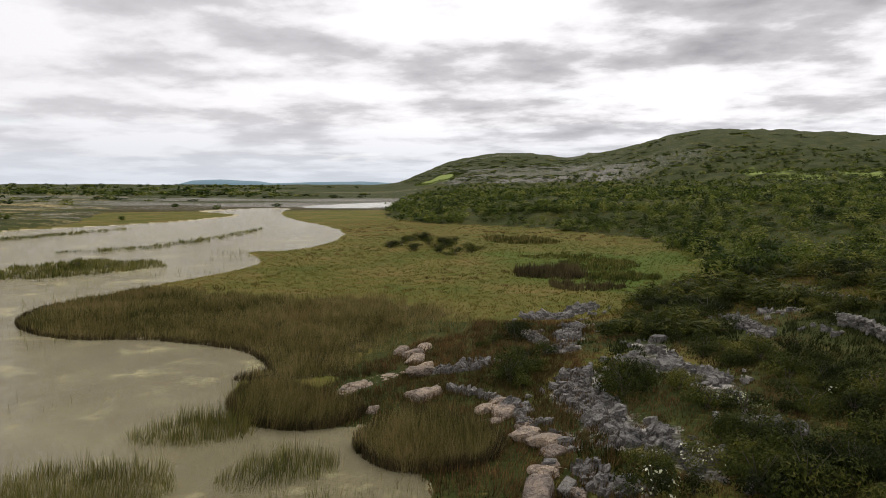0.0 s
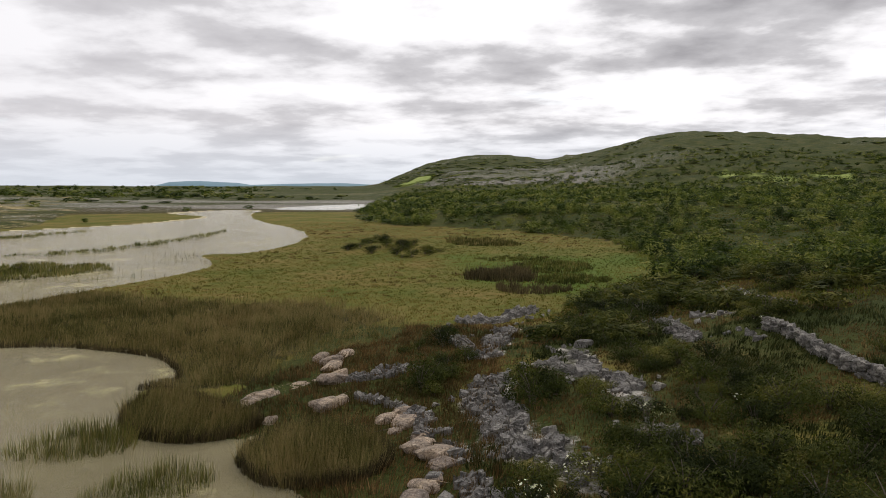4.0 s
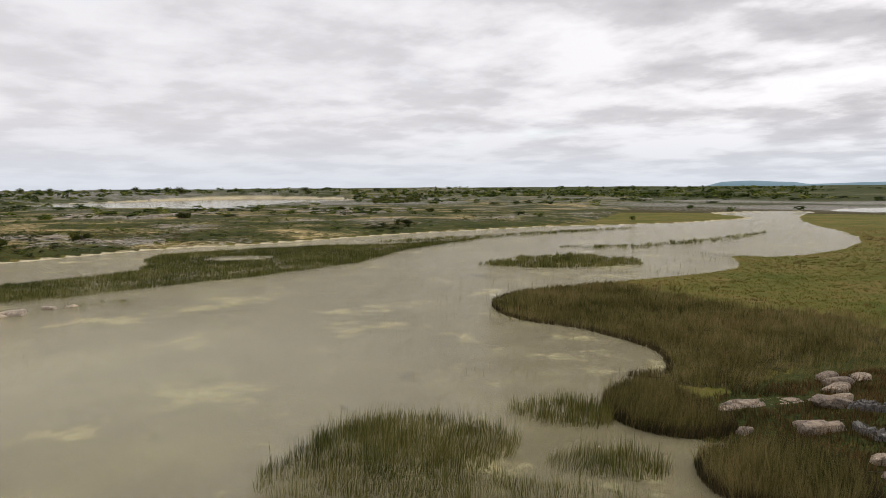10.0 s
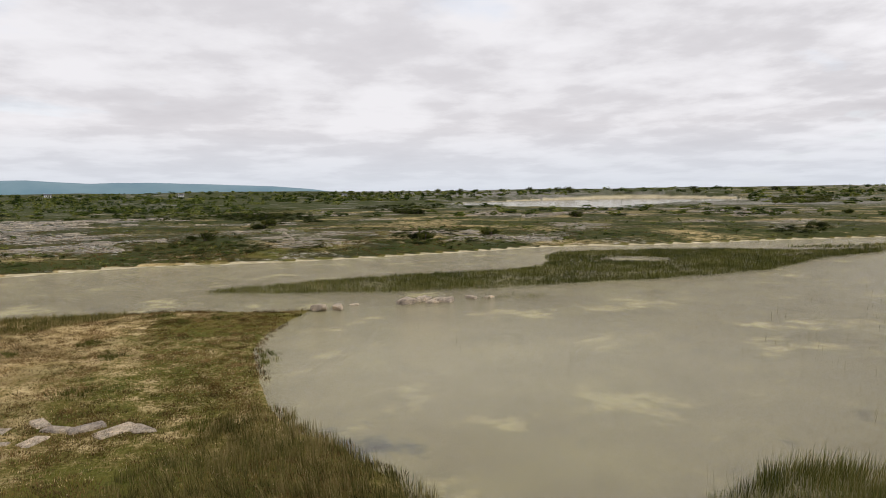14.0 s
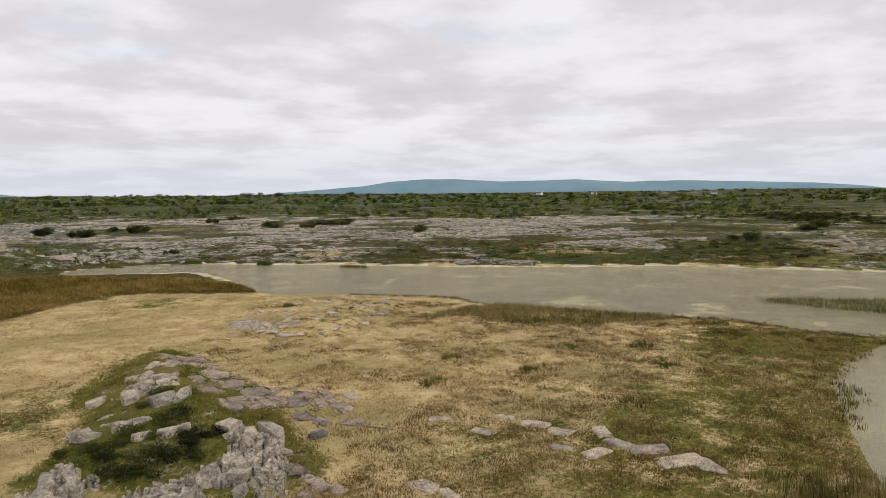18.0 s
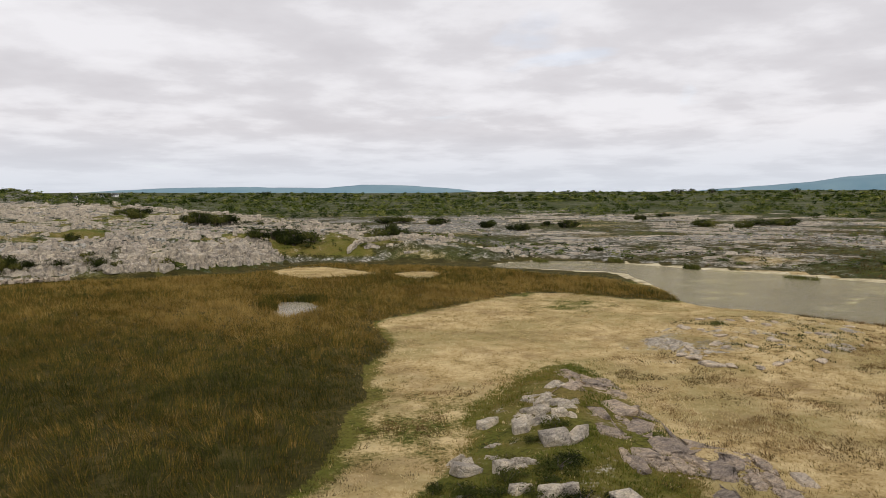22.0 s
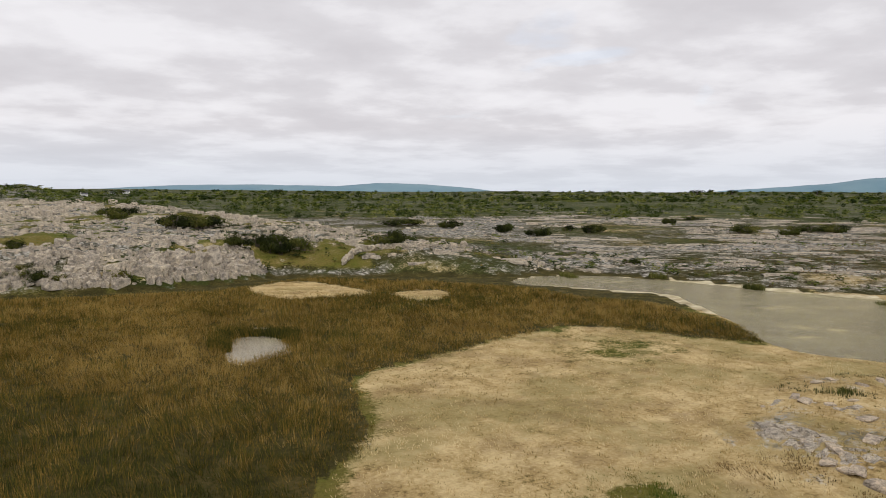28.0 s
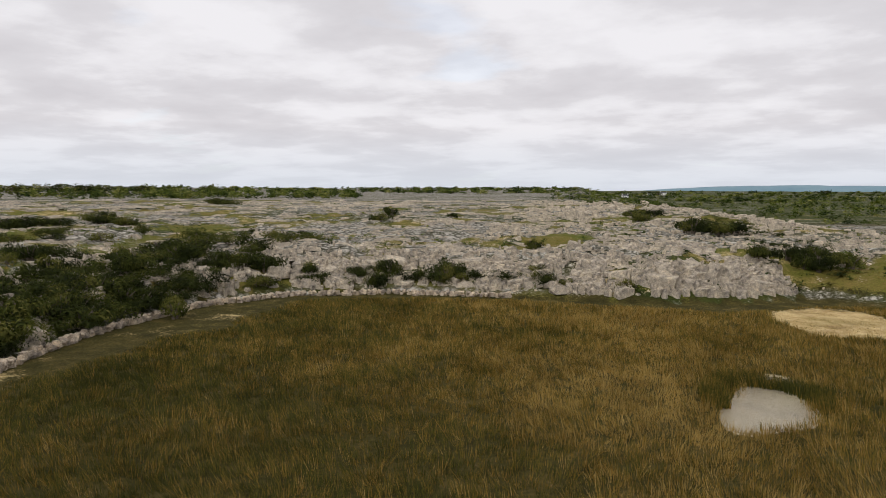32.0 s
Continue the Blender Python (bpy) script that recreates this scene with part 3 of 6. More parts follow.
RIBS = [(1.1, [(0.0, 52.5), (3.0, 54.5)]), (0.9, [(1.5, 47.5), (4.5, 43.5), (5.0, 39.5)]), (1.3, [(9.5, 74.0), (13.5, 75.0), (17.0, 80.5)]), (1.2, [(13.0, 69.5), (10.0, 58.0)]), (0.8, [(8.0, 64.5), (10.0, 58.0)]), (1.4, [(10.0, 50.0), (8.5, 45.0), (9.5, 42.0), (9.5, 39.0)]), (0.9, [(9.0, 36.5), (12.0, 37.5)]), (0.9, [(7.0, 33.5), (7.5, 31.5), (8.5, 31.0)]), (0.8, [(6.0, 40.5), (6.5, 37.0)]), (1.0, [(32.0, 96.5), (39.0, 104.0), (44.0, 106.0)]), (0.8, [(28.0, 67.5), (27.0, 58.0)]), (0.7, [(31.0, 66.5), (33.0, 64.5)]), (1.1, [(17.0, 57.5), (17.0, 50.0), (18.5, 48.0), (18.0, 43.0)]), (0.9, [(11.5, 37.0), (12.5, 32.0)]), (0.8, [(17.5, 38.5), (18.0, 36.5)]), (0.5, [(43.0, 96.5), (40.0, 75.0), (38.5, 65.0)]), (0.3, [(31.0, 59.0), (31.0, 54.5)]), (0.9, [(14.5, 53.5), (16.0, 50.0)])]
THICKETS = [(24, [(16.5, 29.0), (19.0, 32.5), (23.0, 36.5), (28.0, 41.0), (31.0, 36.0), (25.0, 27.0), (18.5, 25.0)]), (50, [(19.0, 72.0), (27.0, 86.5), (29.0, 72.5), (25.0, 56.5), (24.5, 51.5), (20.0, 49.0), (18.5, 55.0), (16.5, 60.0)]), (32, [(19.0, 49.5), (24.5, 52.0), (29.0, 45.5), (23.5, 36.5), (20.0, 37.5), (18.5, 40.5), (17.5, 44.0)]), (14, [(12.0, 32.0), (15.5, 35.5), (18.5, 35.0), (19.0, 32.5), (16.5, 29.0), (11.5, 30.0)]), (15, [(3.5, 60.5), (8.5, 66.5), (9.5, 54.0), (8.0, 47.0), (5.5, 46.0), (4.0, 52.0)]), (4, [(6.5, 37.5), (9.5, 37.5), (9.5, 34.5), (7.0, 34.0)]), (3, [(11.0, 48.5), (12.5, 48.0), (12.0, 44.0), (10.5, 45.0)]), (8, [(35.5, 70.5), (39.5, 66.5), (34.5, 58.5), (31.5, 62.0)]), (4, [(16.0, 47.5), (17.5, 43.5), (16.5, 40.0), (15.0, 41.0)]), (14, [(52.5, 96.0), (53.0, 83.5), (43.5, 68.5), (42.0, 76.5)]), (3, [(9.0, 33.0), (11.0, 33.0), (11.0, 30.0), (8.0, 30.5)]), (5, [(5.5, 45.0), (9.0, 46.0), (8.0, 39.5), (5.5, 41.0)]), (14, [(48.5, 110.5), (51.5, 99.5), (46.5, 90.5), (44.5, 100.5)])]
WALL_SOUTH = [(14.5, -92.0), (15.5, -97.0), (16.5, -105.5), (16.5, -113.0), (14.5, -126.5), (6.5, -137.5), (-6.5, -141.5), (-17.0, -141.5), (-24.0, -141.0)]
WALL_EAST = [(32.6, 57.0), (32.5, 54.0), (32.0, 48.0), (31.6, 42.5), (32.0, 36.0)]
ROCK_EDGE = [(18.0, -70.0), (15.5, -92.0), (17.5, -105.5), (17.5, -113.0), (15.5, -127.0), (7.0, -138.5), (-6.5, -143.0), (-24.0, -142.0), (-43.0, -139.0), (-55.0, -141.0), (-66.0, -147.0), (-80.0, -141.0), (-90.0, -133.0), (-100.0, -128.0), (-111.0, -128.5), (-121.0, -121.0), (-127.0, -107.0), (-129.0, -95.0), (-133.0, -81.0), (-135.0, -65.0), (-139.5, -44.0), (-143.0, -33.0), (-152.0, -11.0), (-150.0, 13.0), (-153.0, 36.5), (-158.0, 62.0), (-163.0, 88.0), (-156.5, 119.0), (-157.0, 161.0), (-152.0, 195.0), (-145.0, 231.5), (-140.0, 265.0)]
ROCKLAND = ROCK_EDGE + [(-190.0, 400.0), (-400.0, 900.0), (-3000.0, 3000.0), (-6000.0, 0.0), (-3000.0, -6000.0), (2000.0, -6000.0), (3000.0, -300.0), (200.0, -60.0)]

FIELDS = [[(-53.0, 1396.5), (8.5, 1450.0), (27.5, 1370.0), (17.0, 1225.0), (-23.0, 1280.0)], [(323.5, 777.0), (346.0, 793.5), (368.5, 749.5), (373.5, 735.5), (346.5, 727.5), (322.5, 766.5)], [(320.5, 714.5), (369.5, 716.0), (383.5, 679.5), (354.5, 676.0), (320.5, 700.0)], [(389.0, 731.5), (418.0, 731.0), (446.5, 713.5), (416.0, 664.0), (398.5, 696.5)]]


# ---- noise and distances on arrays ----
def hashed(i, j, seed):
    v = (i.astype(np.int64) * 374761393 + j.astype(np.int64) * 668265263 + seed * 974634777) & 0xFFFFFFFF
    v = ((v ^ (v >> 13)) * 1274126177) & 0xFFFFFFFF
    return ((v ^ (v >> 16)) & 0xFFFFFF) / float(0xFFFFFF)


def vnoise(x, y, seed=0):
    i, j = np.floor(x), np.floor(y)
    u, v = x - i, y - j
    u, v = u * u * (3 - 2 * u), v * v * (3 - 2 * v)
    a, b = hashed(i, j, seed), hashed(i + 1, j, seed)
    c, d = hashed(i, j + 1, seed), hashed(i + 1, j + 1, seed)
    return a + (b - a) * u + (c - a) * v + (a - b - c + d) * u * v


def fbm(x, y, size, octaves=4, seed=0):
    """About -1 to 1, with features of that size in metres."""
    out, amp, tot = 0.0, 1.0, 0.0
    x, y = x / size, y / size
    for k in range(octaves):
        out = out + amp * (vnoise(x + 17.3 * k, y - 9.1 * k, seed + k) * 2 - 1)
        tot += amp
        x, y, amp = x * 2.03, y * 2.03, amp * 0.5
    return out / tot


def step(a, b, x):
    t = np.clip((x - a) / (b - a), 0, 1)
    return t * t * (3 - 2 * t)


def rounded(poly, n=4):
    """A closed outline drawn as a smooth curve through its corners."""
    p = np.array(poly, float)
    a, b, c, d = np.roll(p, 1, 0), p, np.roll(p, -1, 0), np.roll(p, -2, 0)
    rows = []
    for k in range(n):
        t = k / n
        rows.append(0.5 * (2 * b + (c - a) * t + (2 * a - 5 * b + 4 * c - d) * t * t + (3 * b - a - 3 * c + d) * t ** 3))
    return np.stack(rows, 1).reshape(-1, 2)


def inside(poly, x, y, limit=60.0, wob=0.0, smooth=3):
    """Signed distance to an outline: positive inside; -limit away from it."""
    x, y = np.asarray(x, float), np.asarray(y, float)
    out = np.full(x.shape, -float(limit))
    p = rounded(poly, smooth) if smooth > 1 else np.array(poly, float)
    lo, hi = p.min(0) - limit, p.max(0) + limit
    near = (x > lo[0]) & (x < hi[0]) & (y > lo[1]) & (y < hi[1])
    qx, qy = x[near], y[near]
    if wob:
        qx, qy = qx + wob * fbm(x[near], y[near], 7.0, 3, 51), qy + wob * fbm(x[near], y[near], 7.0, 3, 52)
    best, flip = np.full(qx.shape, 1e12), np.zeros(qx.shape, bool)
    for (ax, ay), (bx, by) in zip(p, np.roll(p, -1, 0)):
        dx, dy = bx - ax, by - ay
        t = np.clip(((qx - ax) * dx + (qy - ay) * dy) / (dx * dx + dy * dy + 1e-9), 0, 1)
        best = np.minimum(best, (qx - ax - t * dx) ** 2 + (qy - ay - t * dy) ** 2)
        if ay != by:
            flip ^= ((ay > qy) != (by > qy)) & (qx < ax + (qy - ay) * dx / dy)
    out[near] = np.where(flip, 1, -1) * np.sqrt(best)
    return out


def meadow_edge(y):
    """Where the eastern slope begins."""
    return np.interp(y, [-60, 0, 30, 60, 85, 100, 116, 148, 185, 234, 264, 320, 600], [8, 6, 6, 8, 23, 33, 44, 48, 49, 27, -10, -30, -40])


def terraced(h, tall):
    s = h / tall
    f = s - np.floor(s)
    return tall * (np.floor(s) + 0.45 * f + 0.55 * f ** 5)


# the hill's crest: degrees turned from north (west positive), distance, height over the lake
CREST = [(-70, 1500, 27), (-50, 1500, 52), (-40, 1480, 71), (-32, 1480, 79), (-26.2, 1500, 96), (-22.4, 1520, 106), (-20, 1530, 106), (-17.6, 1560, 98), (-15.5, 1600, 84), (-12.5, 1700, 71), (-9.8, 1850, 63), (-7.2, 1950, 78), (-4.4, 2000, 81), (-2.5, 2050, 75), (-0.8, 2100, 65), (0.8, 2150, 49), (2.0, 2200, 33), (3.2, 2250, 13), (4.4, 2300, 2), (6.5, 2400, 0), (9, 2500, 0)]


def hill(x, y):
    az, r = np.degrees(np.arctan2(-x, y)), np.hypot(x, y)
    c = np.array(CREST, float)
    top, dist = np.interp(az, c[:, 0], c[:, 2], 0, 0), np.interp(az, c[:, 0], c[:, 1])
    near = np.clip((r - 0.42 * dist) / (0.58 * dist), 0, 1)
    shape = np.where(r < dist, 0.35 * near + 0.65 * near * near * (3 - 2 * near), np.exp(-((r - dist) / 500) ** 2))
    h = top * shape * (1 + 0.16 * fbm(x, y, 240, 4, 3) * (1 - shape)) + 2.5 * fbm(x, y, 90, 3, 5) * step(4, 20, top * shape)
    return np.where(h > 5, 5 + terraced(np.maximum(h - 5, 0), 9.0), h) * (y > 0)


def cells(x, y, size, seed, turn=0.5, long=1.6):
    """Joint-bounded blocks: distance to the nearest joint, a number for each block, and the offset from its middle."""
    c, s_ = math.cos(turn), math.sin(turn)
    u, v = (x * c + y * s_) / (size * long), (-x * s_ + y * c) / size
    i, j = np.floor(u), np.floor(v)
    f1, f2 = np.full(x.shape, 9.0), np.full(x.shape, 9.0)
    own, ou, ov = np.zeros(x.shape), np.zeros(x.shape), np.zeros(x.shape)
    for a in (-1, 0, 1):
        for b in (-1, 0, 1):
            du, dv = i + a + 0.15 + 0.7 * hashed(i + a, j + b, seed) - u, j + b + 0.15 + 0.7 * hashed(i + a, j + b, seed + 1) - v
            d = np.hypot(du, dv)
            near = d < f1
            f2 = np.where(near, f1, np.minimum(f2, d))
            own, ou, ov = np.where(near, hashed(i + a, j + b, seed + 2), own), np.where(near, du, ou), np.where(near, dv, ov)
            f1 = np.where(near, d, f1)
    return f2 - f1, own, ou, ov


def cell_key(own):
    return np.round(own * 0xFFFFFF).astype(np.int64)


def shore_heath_of(x, y):
    """The brown rough ground between the reeds and the slope."""
    return (x > -9 + np.abs(y - 45) * 0.2) & (x < meadow_edge(y) + 3) & (y < 72) & (y > 26)


def ribs(x, y):
    """How far inside a rib of bare rock: positive on the rock."""
    best = np.full(np.shape(x), -6.0)
    for wide, line in RIBS:
        for (ax, ay), (bx, by) in zip(line[:-1], line[1:]):
            t = np.clip(((x - ax) * (bx - ax) + (y - ay) * (by - ay)) / ((bx - ax) ** 2 + (by - ay) ** 2), 0, 1)
            best = np.maximum(best, 1.25 * wide - np.hypot(x - ax - t * (bx - ax), y - ay - t * (by - ay)))
    return best


def survey(x, y):
    """Height of the ground and the cover of each kind at many points."""
    x, y = np.asarray(x, float), np.asarray(y, float)
    r = np.hypot(x + 15, y + 15)
    az = np.degrees(np.arctan2(-(x + 15), y + 15))          # 0 north, 90 west, 180 south
    lake = inside(LAKE, x, y, 70, 0.8)
    pond = inside(POND, x, y, 12, 0.25)
    far_n, far_w = inside(FAR_LAKE_NORTH, x, y, 60, 6.0), inside(FAR_LAKE_WEST, x, y, 120, 14.0)
    wet = np.maximum(np.maximum(lake, pond), np.maximum(far_n, far_w))
    bed = inside(SOUTH_BED, x, y, 30, 0.8)
    pen = np.maximum(inside(PENINSULA, x, y, 25, 0.7), np.maximum(inside(CLUMP_A, x, y, 10), inside(CLUMP_B, x, y, 10)))
    reeds = np.maximum(bed, pen)
    knoll, paved = inside(KNOLL, x, y, 15, 1.0), inside(PAVED, x, y, 15, 2.0)
    rockland = np.where(r < 700, inside(ROCKLAND, x, y, 900, 0.8, 1), inside(ROCKLAND, x, y, 900, 0.0, 1))
    east = np.maximum(0, x - meadow_edge(y) + 2.5 * fbm(x, y, 14, 3, 9))
    east = np.where((y > -70) & (x > -60), east, 0)
    hummock = inside(HUMMOCK, x, y, 20, 2.0)
    # height
    z = 0.10 + 0.22 * step(0, 14, -wet) + 0.10 * fbm(x, y, 6.0, 3, 1) * step(0, 4, -wet)
    z = z + np.interp(east, [0, 15, 35, 100, 400, 900], [0, 1.2, 4.3, 7.5, 12, 16]) * (1 + 0.25 * fbm(x, y, 12, 3, 21))
    z = z + 0.9 * step(0, 6, knoll) + 0.45 * step(-1, 3, paved) + 1.2 * step(0, 10, hummock)
    south = step(-135, -75, x) * step(-60, -115, y)
    cliff = np.interp(rockland, [0, 0.6, 6, 20, 60, 200, 600, 900], [0, 0.4, 3.0, 4.9, 6.2, 8.0, 12.0, 13.0])
    bank = np.interp(rockland, [0, 1, 10, 40, 160, 300, 900], [0, 0.15, 0.8, 1.8, 2.4, 1.6, 2.0])
    z = z + np.where(rockland > 0, cliff * south + bank * (1 - south), 0)
    crag = (np.abs(fbm(x, y, 16, 4, 31)) * 1.6 + 0.7 * fbm(x, y, 4.5, 3, 33)) * step(1, 9, rockland) * (0.35 + 0.65 * south) * step(700, 200, r)
    z = z + np.where(rockland > 0, terraced(np.maximum(crag, 0) * 1.3, 0.75) + np.minimum(crag, 0) * 0.5, 0)
    far = step(650, 2600, r)
    z = z + far * (20 + 7 * fbm(x, y, 500, 3, 13)) + 1.6 * fbm(x, y, 90, 3, 17) * step(260, 600, r) + hill(x, y) * step(250, 600, r)
    low = step(0, 45, -np.maximum(far_n, far_w))
    z = np.where(r > 350, 0.15 + (z - 0.15) * np.clip(low + step(1000, 1500, r), 0, 1), z)
    depth = np.where(lake > 0, 0.45, 0.4)
    z = np.where(wet > -1.2, np.where(wet > 0, -depth * step(0, 5, wet) - 0.02, -0.02 + (z + 0.02) * step(0, 1.2, -wet)), z)
    # cover
    hh = hill(x, y)
    patch, patch2 = fbm(x, y, 26, 4, 41), fbm(x, y, 90, 3, 43)
    stretch = fbm(x * 0.35, y, 60, 3, 45)
    rocky = np.where(rockland > 0, 0.44 + 0.75 * patch * (0.6 + 0.4 * (1 - south)) + 0.20 * south, 0)
    green_far = step(190, 330, rockland + 60 * patch2) * (1 - step(-150, 30, x + 60 * patch2) * step(-100, -140, y)) * step(75, 100, az + 0 * x)
    rocky = (rocky + (0.16 * step(-25, -60, y) - 0.20 * step(-30, 0, y)) * (1 - south) * (rockland > 0)) * (1 - 0.55 * green_far)
    north_rock = step(330, 520, y) * step(20, -30, east - 40 * (1 - step(500, 1000, y))) * (0.58 + 0.7 * stretch)
    rocky = np.maximum(rocky, np.where((az > -20) & (az < 80) & (r > 300), np.clip(north_rock, 0, 1), 0))
    turn = np.degrees(np.arctan2(-x, y))
    grey_foot = step(-18, -13, turn) * step(1, -1, turn) * step(48, 30, hh)
    rocky = np.where(hh > 8, 0.15 + 0.50 * stretch + 0.27 * grey_foot - 0.10 * step(250, 700, x), rocky)
    rocky = np.maximum(rocky, np.clip(0.30 * step(-0.5, 2, knoll) + 0.5 * patch * 0.5, 0, 0.75) * (knoll > -0.5))
    rocky = np.maximum(rocky, 0.40 * step(-2, 4, paved) + 0.6 * fbm(x, y, 6, 3, 47) * (paved > -2))
    near_slope = (east > 0) & (east < 30) & (y < 110)
    rocky = np.where(near_slope, np.maximum(rocky, 0.7 * step(-0.6, 0.8, ribs(x, y) + 0.7 * fbm(x, y, 2.5, 3, 49))), rocky)
    hollow = step(0.03, 0.16, fbm(x, y, 11, 3, 101)) * (rockland > 2) * (r < 500) * (0.55 + 0.45 * south)
    rocky = rocky - 0.40 * hollow
    rocky = rocky - 0.30 * step(0, 2, rockland) * step(20, 9, rockland) * south
    scrub = np.clip(step(0, 8, east) + green_far + step(5, 12, hh) * 0.8, 0, 1)
    scrub = np.where((rockland > 0) & (green_far < 0.5), 0.60 - 0.28 * step(-20, -60, y) * (1 - south) - 0.5 * patch + 0.4 * step(8, 25, x) * step(-150, -130, y), scrub)
    scrub = np.where(shore_heath_of(x, y), 0.8, scrub)
    scrub = np.where((r > 550) & (hh < 8) & (az > -10) & (az < 115), np.maximum(scrub, 0.8), scrub)
    field = np.zeros_like(x)
    for k in FIELDS:
        field = np.maximum(field, step(-2, 2, inside(k, x, y, 30, 0, 1)))
    straw = (rockland <= 0) * step(1.2, -2.0, reeds + 1.2 * fbm(x, y, 3, 3, 67)) * step(4, -4, x + 2 * fbm(x, y, 8, 3, 68)) * step(20, 12, y) * step(-90, -84, y) * (wet < 0) * (0.95 - 1.1 * np.maximum(0, fbm(x, y, 15, 4, 65) - 0.12) - 0.6 * step(-20, 2, y + 0.2 * x + 14 + 5 * fbm(x, y, 6, 3, 66)))
    straw = straw * step(1.5, -0.5, knoll)
    straw = np.maximum(straw, np.maximum(step(-1, 1.5, inside(STRAW_A, x, y, 12, 1.5)), step(-1, 1.5, inside(STRAW_B, x, y, 12, 1.5))))
    straw = np.where((rockland > 0) & (rockland < 400), np.clip(0.16 + 0.6 * fbm(x, y, 18, 3, 61) + 0.10 * (1 - south) * step(0, 40, y), 0, 0.7), straw)
    golden = ((rockland <= 0) & (reeds < np.where(lake < -7, 3 + 3 * fbm(x, y, 7, 3, 64), 0)) & (east < 3) & (y >= 18) & (y < 420)) * 1.0
    golden = np.where((rockland <= 0) & (reeds < 0.5) & (x < 10) & (y < 18), 0.75 - 0.5 * step(-84, -90, y), golden)
    golden = np.where(r > 420, np.clip(0.08 + 0.7 * stretch, 0, 1) * (hh < 10) * (1 - green_far), golden)
    golden = np.where(shore_heath_of(x, y), 0.25, golden)
    golden = np.maximum(golden, step(0.12, 0.3, patch) * 0.7 * (rockland > 0) * (rockland < 120))
    golden = np.maximum(golden, (0.5 + 0.35 * south) * hollow)
    golden = np.where(near_slope, np.maximum(golden, 0.22 + 0.7 * fbm(x, y, 6, 3, 63)), golden)
    marl = np.where(lake > 0.2, 1.0, 0) + np.where((x < -100) & (lake <= 0.2) & (lake > -2.2) & (y > -110), 0.9, 0)
    marl = np.where(wet > 0.2, 1.0, marl)
    straw = np.maximum(straw, (rockland <= 0) * step(1.0, -1.5, reeds) * step(-84, -90, y) * step(-8, 2, x) * (0.18 + 0.6 * fbm(x, y, 6, 3, 69)))
    for k in (STRAW_A, STRAW_B):
        reeds = np.minimum(reeds, -inside(k, x, y, 12, 1.5))
    return dict(z=z, rocky=np.clip(rocky, 0, 1), straw=np.clip(straw, 0, 1), golden=np.clip(golden, 0, 1), marl=np.clip(marl, 0, 1),
                scrub=np.clip(scrub, 0, 1), field=field, wet=wet, lush=step(1.0, 0.35, np.hypot(x - 27, (y - 122) * 0.62) / 26 + 0.5 * fbm(x, y, 12, 3, 111)), reeds=reeds, east=east, rockland=rockland, knoll=knoll, paved=paved,
                lake=lake, pond=pond, r=r, az=az, hill=hh, green_far=green_far, south=south)


def height(x, y):
    return survey(np.atleast_1d(np.asarray(x, float)), np.atleast_1d(np.asarray(y, float)))["z"]


# ---- meshes from arrays ----
def fast_mesh(name, verts, faces, mat, smooth=False):
    """faces: an array with three or four corners a row."""
    verts, faces = np.asarray(verts, np.float32), np.asarray(faces, np.int32)
    me = bpy.data.meshes.new(name)
    n, k = faces.shape
    me.vertices.add(len(verts))
    me.vertices.foreach_set("co", verts.ravel())
    me.loops.add(n * k)
    me.loops.foreach_set("vertex_index", faces.ravel())
    me.polygons.add(n)
    me.polygons.foreach_set("loop_start", np.arange(0, n * k, k, dtype=np.int32))
    me.polygons.foreach_set("use_smooth", np.full(n, smooth))
    me.update(calc_edges=True)
    me.materials.append(mat)
    return me


def part(name, me, parent, label=""):
    ob = new(name, me)
    ob.parent = parent
    if label:
        ob["label"] = label
    return ob


# ---- the ground: one sheet out to the horizon ----
CX, CY = -15.0, -15.0
seen_deg = np.linspace(-46, 228, 880)
blind_deg = np.linspace(228, 314, 40)[1:-1]
angs = np.radians(np.concatenate([seen_deg, blind_deg]))
rads = np.concatenate([[0.01, 6, 12], np.geomspace(18, 4850, 280)])
A, R_ = np.meshgrid(angs, rads)
GX, GY = CX - np.sin(A) * R_, CY + np.cos(A) * R_
land = survey(GX.ravel(), GY.ravel())
na, nr = len(angs), len(rads)
i0 = np.arange(nr - 1)[:, None] * na + np.arange(na)[None, :]
i1 = np.arange(nr - 1)[:, None] * na + (np.arange(na)[None, :] + 1) % na
quads = np.stack([i0, i1, i1 + na, i0 + na], -1).reshape(-1, 4)
ground_me = fast_mesh("ground", np.stack([GX.ravel(), GY.ravel(), land["z"]], 1), quads, ground_mat, True)
for nm, keys in (("zone_a", ("rocky", "straw", "golden", "marl")), ("zone_b", ("scrub", "field", "lush", "scrub"))):
    at = ground_me.attributes.new(nm, "FLOAT_COLOR", "POINT")
    data = np.stack([np.clip(land[k], 0, 1) for k in keys], 1).astype(np.float32)
    at.data.foreach_set("color", data.ravel())
ground = tagged(new("ground", ground_me), "boggy lowland of dry grass, limestone pavement and hazel scrub", "ground", kind="structure")


